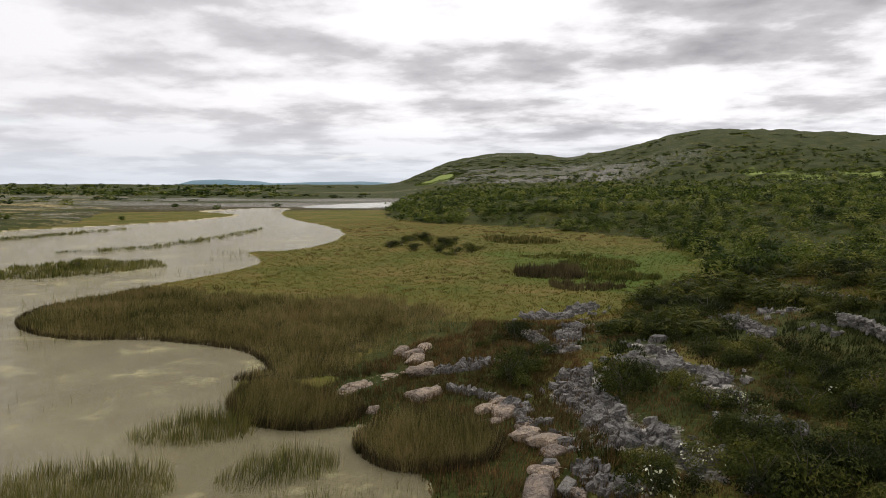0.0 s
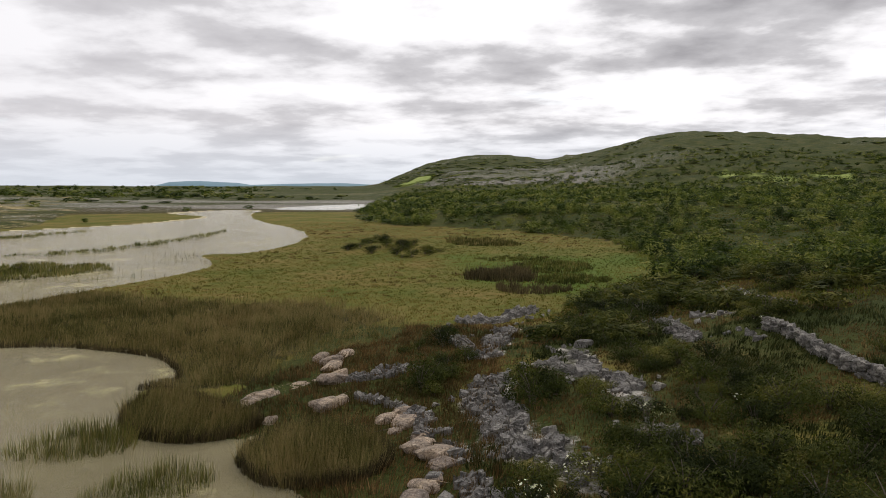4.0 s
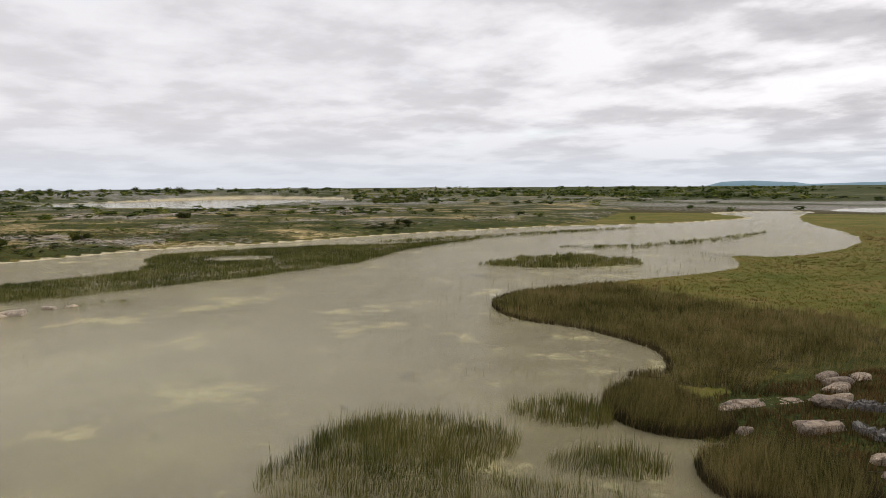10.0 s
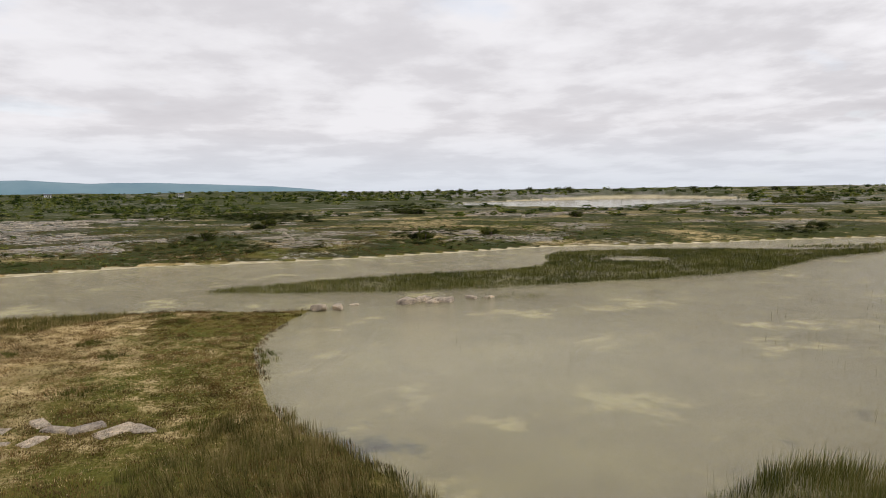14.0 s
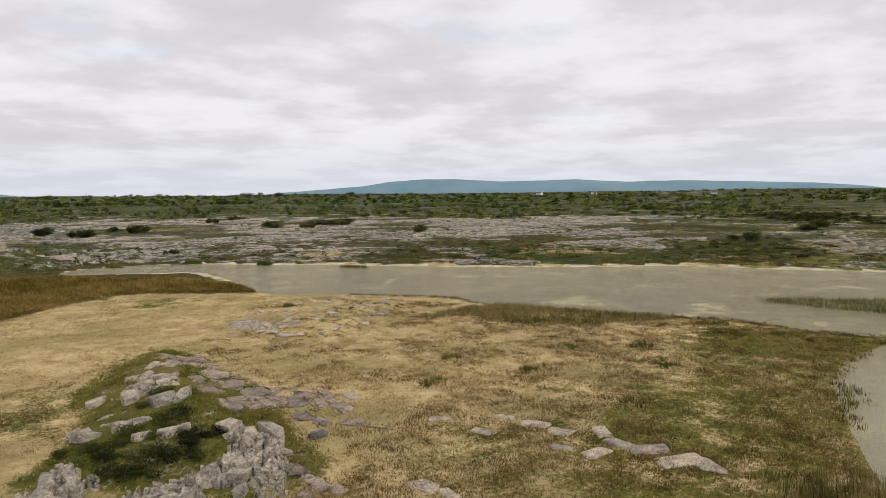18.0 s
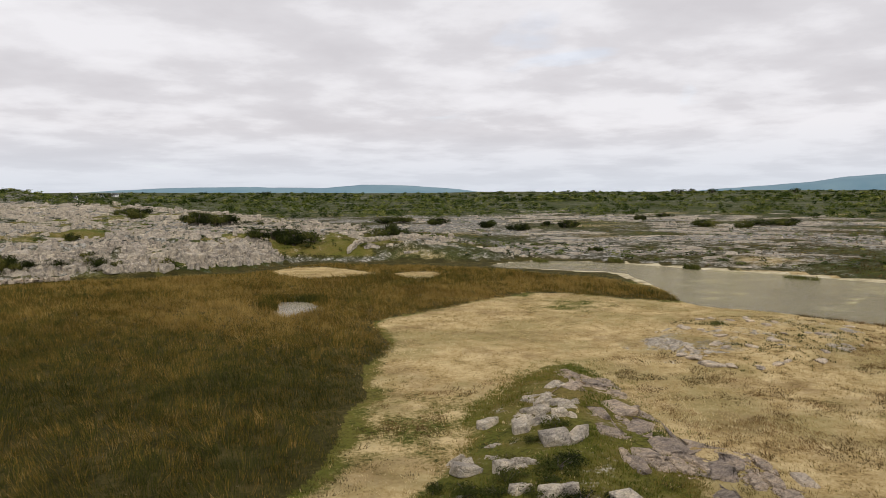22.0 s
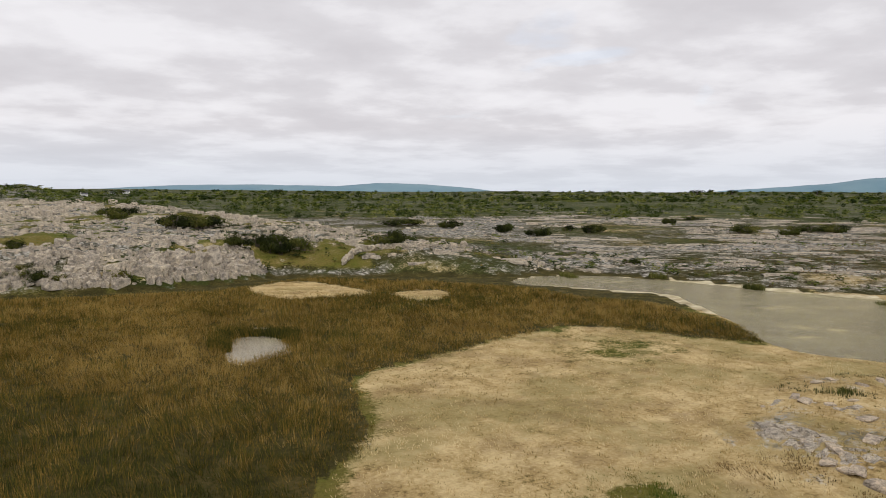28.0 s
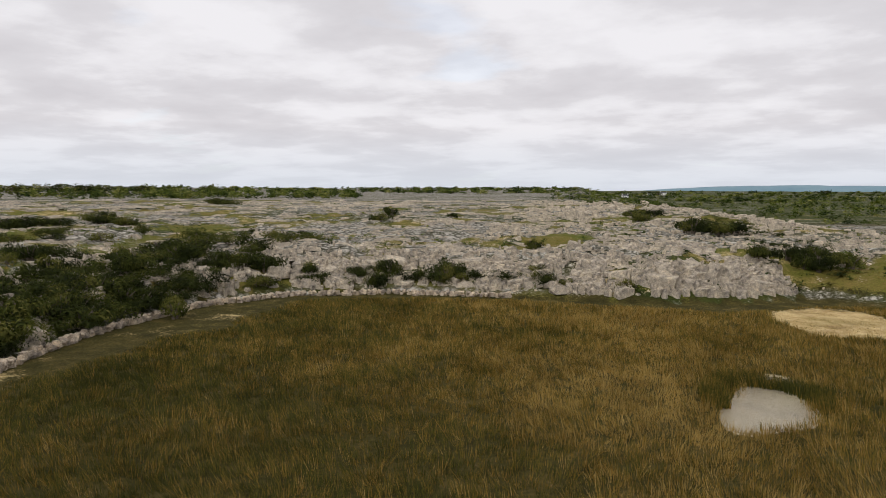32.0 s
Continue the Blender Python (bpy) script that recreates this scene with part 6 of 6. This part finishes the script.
rocks("limestone_block", BOULDERS, [(-31.5, -36.2, 0.75), (-32.2, -36.9, 0.5), (-36.9, -41.5, 0.7), (-37.2, -38.8, 0.7), (-39.8, -39.9, 0.6), (-40.2, -38.8, 0.5), (-37.0, -35.7, 0.9), (-38.5, -35.4, 0.7), (-37.8, -34.9, 0.5), (-32.7, -34.6, 0.6), (-31.3, -31.7, 0.55), (-32.2, -30.6, 0.7), (-33.0, -30.4, 0.5), (-34.2, -28.0, 0.8), (-34.3, -26.9, 0.75), (-35.2, -26.0, 1.0), (-33.0, -25.9, 0.6), (-33.5, -27.4, 0.5), (-25.7, -32.0, 0.8), (-24.4, -31.0, 0.7), (-26.6, -31.6, 0.6), (-27.5, -25.0, 0.5), (-30.2, -24.4, 0.7), (-31.2, -25.0, 0.6), (-29.0, -23.2, 0.5)], "weathered pale grey limestone block on the low knoll", "blocks of the knoll", (25, 30), 0.22, 1.2, 9)
rocks("limestone_slab", SMOOTH, [(-33.1, -24.1, 0.9), (-32.2, -22.4, 0.9), (-31.6, -21.0, 0.8), (-31.0, -20.0, 0.7), (-31.1, -19.2, 0.6), (-30.0, -20.3, 0.6), (-45.8, -43.6, 1.3), (-48.6, -44.5, 1.3), (-45.5, -39.1, 1.5), (-43.2, -38.4, 1.1), (-44.0, -36.0, 1.5), (-42.8, -33.0, 1.6), (-41.0, -35.5, 1.1), (-40.3, -32.5, 1.3), (-38.9, -31.7, 1.2), (-42.5, -29.5, 1.4), (-44.0, -29.6, 1.1), (-40.0, -27.3, 1.1), (-39.5, -25.4, 0.9), (-42.6, -25.6, 1.1), (-40.1, -23.7, 0.9)], "smooth pinkish limestone slab of the ledge", "slabs of the ledge", (60, 18), -0.03, 0.6, 3)
x, y = scatter(PAVED, 0.10, 1.0)
rocks("limestone_slab", SLABS, np.stack([x, y, rng.uniform(0.35, 0.9, len(x))], 1)[:60], "flat grey limestone slab in thin grass", "slabs of the pavement", (40, 25), 0.05, 1.0, 3)
# ribs of rock on the eastern slope
outcrop("limestone_outcrop", -1, 46, 29, 108, 0.17, 0.9, 0.3, lambda x, y: np.minimum(0.4 * ribs(x, y) + 0.55 * fbm(x, y, 2.6, 3, 161) - 0.22, 0.5), dark_rock_mat, "jagged blue-grey limestone showing through the scrub", 19, 1.0, 1.9, 0.26, True)
n = 60000
x, y = rng.uniform(-1, 46, n), rng.uniform(29, 108, n)
ok = ribs(x, y) + 1.4 * fbm(x, y, 2.6, 3, 161) > 0.62
shards("limestone_shards", x[ok][:2600], y[ok][:2600], 0.55, 0.34, dark_rock_mat, "splintered blue-grey limestone along the rock ribs", 331, 0.9)
x, y = scatter(CLINTS, 9.0, 0.5)
ok = fbm(x, y, 2.2, 3, 153) > -0.35
shards("limestone_shards", x[ok], y[ok], 0.42, 0.42, rock_mat, "splintered pale limestone of the low knoll", 332, 0.4)
n = 1500
x, y = rng.uniform(4, 36, n), rng.uniform(27, 92, n)
ok = (ribs(x, y) > -1.2) & (rng.random(n) < 0.7)
x, y = x[ok][:140], y[ok][:140]
rocks("limestone_rib", DARKS, np.stack([x, y, rng.lognormal(-1.15, 0.4, len(x))], 1), "loose blue-grey limestone block on the scrub slope", "loose rocks of the slope", (60, 20), 0.15, 1.0, 14)
# the broken front of the southern pavement
n = 5200
x, y = rng.uniform(-62, 40, n), rng.uniform(-158, -88, n)
s = survey(x, y)
ok = (s["rockland"] > 1.2) & (s["rockland"] < 11) & (rng.random(n) < np.where(x > 8, 0.35, 0.9) * np.exp(-((s["rockland"] - 4.5) / 3.5) ** 2))
x, y = x[ok], y[ok]
outcrop("limestone_outcrop", -64, 36, -172, -84, 0.33, 1.7, 0.6, lambda x, y: np.minimum(np.minimum(0.25 * (survey(x, y)["rockland"] - 1.5), 0.08 * (26 - survey(x, y)["rockland"])), 0.02 + 1.0 * fbm(x, y, 6, 3, 159)), rock_mat, "split grey limestone bedrock at the front of the pavement", 23, 0.6, 1.5, 0.26, True)
sx, sy = rng.uniform(-64, 36, 30000), rng.uniform(-172, -86, 30000)
sv = survey(sx, sy)
ok = (sv["rockland"] > 1.2) & (rng.random(30000) < np.exp(-((sv["rockland"] - 5) / 7) ** 2)) & (fbm(sx, sy, 7, 3, 163) > -0.22)
shards("limestone_shards", sx[ok][:6000], sy[ok][:6000], 0.95, 0.8, rock_mat, "jagged grey limestone blocks at the front of the pavement", 333, 0.3, 0.28)
scarp = tagged(new("limestone_scarp"), "broken grey limestone scarp above the reed bed", "cliff")
rocks("block", BOULDERS, np.stack([x, y, rng.lognormal(-0.35, 0.4, len(x))], 1)[:300], "", "", (35, 35), 0.15, 1.2, 12, scarp)


# ---- dry-stone walls ----
STONES = [boulder_mesh("stone", 60 + k, 0.42, 0.3, 0.27, rock_mat) for k in range(6)]


def dry_wall(line, label, courses, stepm, limit, meshes=None):
    ob = tagged(new("dry_stone_wall"), label, "wall")
    x, y, q = along(line, stepm)
    z = height(x, y)
    spots = [(x[i], y[i], z[i], c) for c in range(courses) for i in range(len(x))]
    for x_, y_, z_, c in spots[:limit]:
        st = part("stone", (meshes or STONES)[int(rng.integers(6))], ob)
        s = float(rng.uniform(0.75, 1.3))
        st.matrix_basis = pose(x_ + float(rng.normal(0, 0.14)), y_ + float(rng.normal(0, 0.14)), z_ + 0.14 + 0.34 * c, float(rng.normal(0, 15)), float(rng.normal(0, 15)), float(rng.uniform(0, 360))) @ Matrix.Diagonal((s, s, s, 1))
    return ob


GREY_STONES = [boulder_mesh("stone", 70 + k, 0.3, 0.2, 0.17, dark_rock_mat) for k in range(6)]
BIG_STONES = [boulder_mesh("stone", 80 + k, 0.4, 0.28, 0.3, warm_rock_mat) for k in range(6)]
dry_wall(WALL_SOUTH, "tumbled low dry-stone wall of grey limestone beside the reed bed", 2, 0.72, 290, BIG_STONES)
dry_wall(WALL_EAST, "dry-stone wall of grey limestone crossing the scrub slope", 3, 0.34, 200, GREY_STONES)
dry_wall([(-78.0, -145.5), (-84.0, -150.0), (-92.0, -151.0), (-99.0, -149.0)], "ruined dry-stone enclosure wall on the pavement", 3, 0.5, 200)
dry_wall([(-105.0, -146.0), (-110.0, -153.0), (-113.0, -158.0)], "tumbled heap of a dry-stone wall end", 4, 0.5, 110)
dry_wall([(-214.0, 23.5), (-200.0, 23.3), (-187.0, 23.0)], "low dry-stone wall running down to the far shore", 2, 0.6, 60)

# ---- grass ----
n = 50000
x, y = rng.uniform(-94, -4, n), rng.uniform(-86, 16, n)
s = survey(x, y)
ok = (s["reeds"] < 0.8) & (s["rockland"] <= 0) & (s["wet"] < -0.3) & (s["rocky"] < 0.5 + 0.3 * rng.random(n)) & (rng.random(n) < np.clip(55 / dist_path(x, y), 0.35, 1)) & (rng.random(n) < 0.12 + s["straw"])
x, y = x[ok], y[ok]
tufted("dry_grass", x, y, 5, 0.2, 0.13 + 0.13 * rng.random(len(x)), 0.06, 0.9, straw_mat, "pale dry grass over the whole spit", "grass", (9.0, 0.08))
for k in (STRAW_A, STRAW_B):
    x, y = scatter(k, 4, 1.0)
    tufted("dry_grass", x, y, 5, 0.2, 0.2, 0.09, 0.9, straw_mat, "pale dry grass in a gap of the reeds", "grass", (9.0, 0.15))
n = 16000
x, y = rng.uniform(-90, -22, n), rng.uniform(-30, 14, n)
s = survey(x, y)
ok = (s["reeds"] < 0) & (s["wet"] < -0.4) & (rng.random(n) < 0.95 - 1.1 * s["straw"]) & (s["paved"] < 0)
x, y = x[ok], y[ok]
tufted("spit_grass", x, y, 6, 0.3, 0.14 + 0.14 * rng.random(len(x)), 0.06, 0.9, golden_mat, "olive and yellow sward on the spit", "grass", (7.0, 0.12))
n = 26000
x, y = rng.uniform(-88, -24, n), rng.uniform(-50, 14, n)
s = survey(x, y)
ok = (s["reeds"] < 0) & (s["wet"] < -1) & (s["knoll"] < -1) & (rng.random(n) < 0.26 + 0.34 * step(-34, -12, y) + 1.2 * fbm(x, y, 3.2, 4, 121)) & (s["paved"] < 1)
x, y = x[ok], y[ok]
tufted("brown_heath", x, y, 26, 0.5, 0.09 + 0.17 * rng.random(len(x)), 0.05, 1.3, heath_mat, "brown heathy tussocks in the dry grass", "grass", (5.0, 0.02))
ex, ey, q = along(SPIT[3:], 0.16)
ex, ey = ex + rng.normal(0, 0.9, len(ex)), ey + rng.normal(0, 0.9, len(ex))
ok = (inside(LAKE, ex, ey, 30, 0.8) < 0.5) & (fbm(ex, ey, 5, 3, 125) > -0.35)
tufted("shore_grass", ex[ok], ey[ok], 12, 0.35, 0.25 + 0.3 * rng.random(ok.sum()), 0.05, 0.7, heath_mat, "brown tufts of sedge along the waterline", "grass", (6.0, -0.2))
TUSSOCKS = [(-50.5, -22.4), (-56.7, -17.0), (-66.1, -15.8), (-68.5, -9.6), (-58.7, -24.3), (-61.9, -7.1), (-50.3, -8.6), (-78.2, -1.5), (-75.3, -53.5), (-40.0, 0.0), (-59.8, 6.0), (-56.5, 5.6), (-80.0, 2.0), (-84.0, -4.0)]
for x, y in TUSSOCKS:
    cx, cy = x + rng.normal(0, 0.6, 14), y + rng.normal(0, 0.6, 14)
    tufted("rush_tussock", cx, cy, 16, 0.3, 0.55, 0.05, 0.6, sedge_mat, "olive green rush tussock in dry grass", "grass", (6.0, 0.0))
for x, y, r_ in [(-127.4, -73.2, 2.6), (-144.3, -58.3, 1.4), (-124.0, -112.0, 1.5), (-126.0, -94.4, 1.4), (-112.0, -122.0, 1.6)]:
    q, a = r_ * np.sqrt(rng.random(90)), rng.uniform(0, 2 * np.pi, 90)
    tufted("reed_clump", x + q * np.cos(a) * 0.6, y + q * np.sin(a) * 1.3, 8, 0.3, 1.1, 0.08, 0.3, sedge_mat, "small round stand of green reeds in the lake", "reeds", (6.0, 0.0))
n = 60000
x, y = rng.uniform(-46, 50, n), rng.uniform(60, 290, n)
s = survey(x, y)
ok = (s["golden"] > 0.5) & (s["reeds"] < 0) & (s["wet"] < -0.3) & (rng.random(n) < np.clip(75 / dist_path(x, y), 0.18, 1))
x, y = x[ok], y[ok]
tufted("meadow_grass", x, y, 5, 0.35, 0.16 + 0.16 * rng.random(len(x)), 0.12, 0.8, golden_mat, "golden green wet meadow grass", "grass", (22.0, -0.02, 0.8), 0.10, lambda x, y: 0.20 * step(-5, -35, x) - 0.36 * step(26, 8, np.hypot(x - 26, (y - 118) * 0.7)) + 0.22 * step(95, 78, y) + 0.25 * step(180, 215, y))
n = 1500
x, y = rng.uniform(-40, 46, n), rng.uniform(75, 260, n)
s = survey(x, y)
ok = (s["golden"] > 0.5) & (s["reeds"] < 0) & (s["wet"] < -1) & (rng.random(n) < 0.22 + 1.0 * fbm(x, y, 16, 3, 123))
x, y = x[ok], y[ok]
tufted("brown_heath", x, y, 24, 0.8, 0.3 + 0.3 * rng.random(len(x)), 0.09, 0.7, heath_mat, "dark tussocks in the wet meadow", "grass", (8.0, -0.15))
# brown rough growth between the reeds and the slope
n = 9000
x, y = rng.uniform(-9, 14, n), rng.uniform(27, 74, n)
s = survey(x, y)
ok = shore_heath_of(x, y) & (s["reeds"] < 0) & (s["wet"] < -0.2) & (inside(SHORE_LEDGE, x, y, 8, 0.3) < 0.0)
x, y = x[ok], y[ok]
tufted("rough_grass", x, y, 8, 0.3, 0.35 + 0.4 * rng.random(len(x)), 0.045, 0.6, heath_mat, "brown rough grass and sedge beside the shore rocks", "grass", (6.0, -0.1))
x, y, r = far_points(16000, -44, 6, 95, 420, lambda s, x, y: (s["east"] > 0.5) & (s["hill"] < 20) & (s["wet"] < -1))
tufted("rough_grass", x, y, 6, 0.8, 0.3 + 0.25 * rng.random(len(x)), 0.16, 0.9, golden_mat, "brown and olive rough grass between the bushes", "grass", (16.0, 0.0))
# thin grass in the hollows of the southern and western pavement
x, y, r = far_points(16000, 60, 226, 105, 300, lambda s, x, y: (s["rockland"] > 2) & (fbm(x, y, 11, 3, 101) > 0.02))
tufted("pavement_grass", x, y, 5, 0.6, 0.18 + 0.2 * rng.random(len(x)), 0.2, 0.9, golden_mat, "yellow green grass in the hollows of the pavement", "grass", (10.0, 0.05))
x, y, r = far_points(15000, 38, 128, 118, 260, lambda s, x, y: (s["rockland"] > 0.6) & (s["wet"] < -1.5) & (rng.random(len(x)) < 0.55 + 1.0 * fbm(x * 0.5, y, 14, 3, 105)))
tufted("brown_heath", x, y, 6, 0.7, 0.2 + 0.3 * rng.random(len(x)), 0.16, 0.9, heath_mat, "dark brown heath along the stony far shore", "grass", (12.0, -0.12))
# rough growth on the eastern slope and the knoll
n = 42000
x, y = rng.uniform(3, 60, n), rng.uniform(24, 120, n)
s = survey(x, y)
ok = (s["east"] > 0.3) & (s["wet"] < -0.5) & (rng.random(n) < np.clip(45 / dist_path(x, y), 0.2, 1)) & (ribs(x, y) + 1.1 * fbm(x, y, 2.6, 3, 161) < 0.0)
x, y = x[ok], y[ok]
g1 = fbm(x, y, 7, 3, 131) > -0.08
tufted("rough_grass", x[g1], y[g1], 7, 0.3, 0.22 + 0.2 * rng.random(g1.sum()), 0.055, 0.8, heath_mat, "olive and rusty rough grass between the shrubs", "grass", (7.0, -0.05))
tufted("green_herbs", x[~g1], y[~g1], 6, 0.3, 0.3 + 0.35 * rng.random((~g1).sum()), 0.08, 0.8, herb_mat, "low green herbs and bramble between the rocks", "plants", (8.0, -0.2))
x, y = rng.uniform(-54, -20, 6500), rng.uniform(-56, -16, 6500)
d = inside(KNOLL, x, y, 15, 1.0) + 2.2 * fbm(x, y, 4, 3, 133)
ok = (d > -1.2) & (d < 2.0) & (x + 0.9 * y < -63 + 4 * fbm(x, y, 6, 2, 134)) | (d > -0.4) & (d < 1.0)
ok &= inside(LEDGE, x, y, 8) < 0.3
tufted("green_grass", x[ok], y[ok], 7, 0.25, 0.14 + 0.1 * rng.random(ok.sum()), 0.05, 0.9, golden_mat, "yellow green grass round the rocky knoll", "grass", (6.0, 0.12))
x, y = scatter(KNOLL, 11.0, 0.5)
ok = (fbm(x, y, 3.0, 3, 153) < 0.12) & ((inside(CLINTS, x, y, 8) < 0) | (fbm(x, y, 1.5, 2, 158) < -0.25)) & (inside(UPPER, x, y, 6) + 2 * fbm(x, y, 2, 2, 160) < 0.7)
x, y = x[ok], y[ok]
tufted("green_herbs", x, y, 8, 0.3, 0.14 + 0.2 * rng.random(len(x)), 0.05, 0.8, golden_mat, "green herbs and grass growing between the blocks", "plants", (4.0, -0.12))
x, y = scatter(PAVED, 2.2, 0.5)
ok = fbm(x, y, 5, 3, 115) > 0.05
tufted("green_herbs", x[ok], y[ok], 8, 0.3, 0.25, 0.07, 0.8, herb_mat, "thin green growth on the pavement", "plants", (6.0, 0.0))
LOW = [make_shrub("low_shrub", 180 + k, 0.7, 1.8, 900, 0.07, leaf_mat, "low green shrub growing among limestone blocks", group="shrubs of the knoll") for k in range(3)]
plant(LOW, [(-29.6, -33.4), (-28.6, -31.6), (-30.4, -32.2), (-29.4, -30.2), (-31.6, -31.0), (-28.6, -28.8), (-30.0, -28.6), (-31.6, -28.4), (-32.6, -29.2), (-33.2, -31.6), (-31.8, -33.2), (-34.4, -32.6), (-30.8, -27.4), (-33.4, -28.2), (-35.4, -33.0), (-36.2, -36.8), (-33.6, -35.6), (-38.4, -37.4), (-29.0, -35.2), (-27.8, -30.2)], 0.7, 1.2)
FLOWERING = make_shrub("elder_shrub", 190, 1.5, 2.4, 1150, 0.095, leaf_mat, "green shrub with white blossom on the slope", group="flowering shrubs", blossom=46)
plant([FLOWERING], [(12.6, 32.7), (9.3, 30.3), (17.5, 40.0), (24.5, 41.0), (33.0, 58.0)], 0.8, 1.1)


# ---- trees and houses far off, hills behind ----
def make_tree(seed, label):
    ob = tagged(new("tree"), label, "tree", "far trees")
    part("trunk", stem_mesh("trunk", 5, 0.62, 0.22, seed, 0.045), ob)
    part("crown", fast_mesh("crown", *leaf_cloud(260, 0.5, 0.5, 0.5, 0.07, seed, 9), leaf_mat), ob)
    return ob


TREES = [make_tree(210 + k, "dark green broadleaf tree on the skyline") for k in range(4)]
TREES_SOUTH = [(511, -673, 18), (492, -680, 15), (468, -683, 18), (429, -672, 18), (411, -677, 16), (400, -688, 14), (375, -683, 17), (345, -683, 13), (326, -725, 20), (349, -824, 14), (439, -677, 14)]
TREES_WEST = [(-1338, 737, 22), (-1590, 526, 20), (-1541, 565, 18), (-1149, 915, 15), (-1137, 1031, 14), (-1100, 1106, 18), (-1497, 299, 13), (-975, 1381, 12), (-1461, -849, 22), (-1417, -1110, 28), (-1425, -1076, 22), (-1440, -1033, 24), (-546, -1520, 20), (-213, -1511, 14), (-1232, -1206, 17), (-227, -1503, 14), (-1460, 803, 24), (-1472, 780, 18), (-1551, 745, 18), (-1303, 1029, 17), (-1014, 1428, 15), (-1208, 1160, 15)]
for x, y, w in TREES_SOUTH + TREES_WEST:
    k = TREES[int(rng.integers(4))]
    m = pose(x, y, float(height(x, y)[0]) - 0.2, 0, 0, float(rng.uniform(0, 360)))
    ob = k if k.name not in used else copy_thing(k, m)
    used.add(k.name)
    ob.matrix_basis = m
    ob.scale = (w, w, min(w * 0.8, 14))


def box(name, x0, x1, y0, y1, z0, z1, mat, parent, label=""):
    v = np.array([(x, y, z) for z in (z0, z1) for x, y in ((x0, y0), (x1, y0), (x1, y1), (x0, y1))])
    f = np.array([(3, 2, 1, 0), (4, 5, 6, 7), (0, 1, 5, 4), (1, 2, 6, 5), (2, 3, 7, 6), (3, 0, 4, 7)])
    return part(name, fast_mesh(name, v, f, mat), parent, label)


def make_house():
    ob = tagged(new("cottage"), "distant white cottage with a slate roof", "house", "far cottages")
    box("wall", -6, 6, -3.5, 3.5, -1, 3, render_mat, ob)
    v = np.array([(-6.3, -3.9, 2.9), (6.3, -3.9, 2.9), (6.3, 0, 5.6), (-6.3, 0, 5.6), (-6.3, 3.9, 2.9), (6.3, 3.9, 2.9)])
    part("roof", fast_mesh("roof", v, np.array([(0, 1, 2, 3), (3, 2, 5, 4), (0, 3, 4, 0), (1, 5, 2, 1)][:2]), slate_mat), ob)
    for gx in (-6, 6):
        part("gable", fast_mesh("gable", np.array([(gx, -3.5, 3), (gx, 3.5, 3), (gx, 0, 5.4)]), np.array([(0, 1, 2)]), render_mat), ob)
    for cx in (-5.4, 5.4):
        box("chimney", cx - 0.4, cx + 0.4, -0.4, 0.4, 5.0, 6.6, render_mat, ob)
    for wx in (-3.6, 3.4):
        for wy in (-3.53, 3.48):
            box("window", wx - 0.6, wx + 0.6, wy, wy + 0.05, 0.9, 2.1, glass_mat, ob)
    for wy in (-3.53, 3.48):
        box("door", -0.5, 0.5, wy, wy + 0.05, -0.3, 2.0, slate_mat, ob)
    return ob


HOUSE = make_house()
for i, (x, y, a, s) in enumerate([(-150, -1350, 10, 0.9), (-248, -1575, -20, 1.1), (-1623, -431, 70, 1.1), (-1711, -320, 100, 1.2), (-1458, 277, 80, 0.9), (-1665, -49, 95, 1.0), (-205, -1450, 30, 0.9)]):
    m = pose(x, y, float(height(x, y)[0]) + 0.8, 0, 0, a)
    ob = HOUSE if i == 0 else copy_thing(HOUSE, m)
    ob.matrix_basis = m
    ob.scale = (s, s, s)


def far_hills(label, dist, prof):
    """A distant ridge, haze in its colour: degrees turned from north and height over the lake."""
    p = np.array(prof, float)
    az = np.linspace(p[0, 0], p[-1, 0], 160)
    top = np.interp(az, p[:, 0], p[:, 1])
    top = top + 3.0 * fbm(az, az * 0, 2.0, 4, 141) * np.clip(top / 60, 0, 1)
    rows = []
    for f, k in ((0.0, -40.0), (0.35, 0.45), (0.7, 0.85), (1.0, 1.0), (1.3, 0.6)):
        d = dist - 260 + 330 * f
        z = np.full_like(top, k) if f == 0 else top * k
        rows.append(np.stack([-np.sin(np.radians(az)) * d, np.cos(np.radians(az)) * d, z], 1))
    v = np.concatenate(rows)
    n = len(az)
    i = np.arange(4)[:, None] * n + np.arange(n - 1)[None, :]
    f = np.stack([i, i + 1, i + n + 1, i + n], -1).reshape(-1, 4)
    return tagged(new("distant_hills", fast_mesh("distant_hills", v, f, hazed_hill_mat, True)), label, "hills", kind="structure")


far_hills("distant hills beyond the plain, painted in haze blue", 4500, [(3.0, 20), (3.8, 36), (6.5, 47), (10, 44), (13.5, 36), (14.5, 48), (17.4, 62), (19.4, 54), (20.5, 30), (22, 10)])
far_hills("long moorland ridge on the horizon, haze painted blue-green", 4500, [(79, 20), (82, 50), (85, 72), (89, 83), (94, 96), (98, 93), (102, 110), (105, 106), (108, 104), (111, 119), (114, 123), (117, 105), (119, 80), (122, 64), (126, 40), (129, 10)])
far_hills("faint hills beyond the scrub, haze painted blue", 4500, [(142, 20), (145.3, 52), (149, 76), (153, 83), (156, 62), (161, 68), (166, 67), (171, 50), (176, 20)])
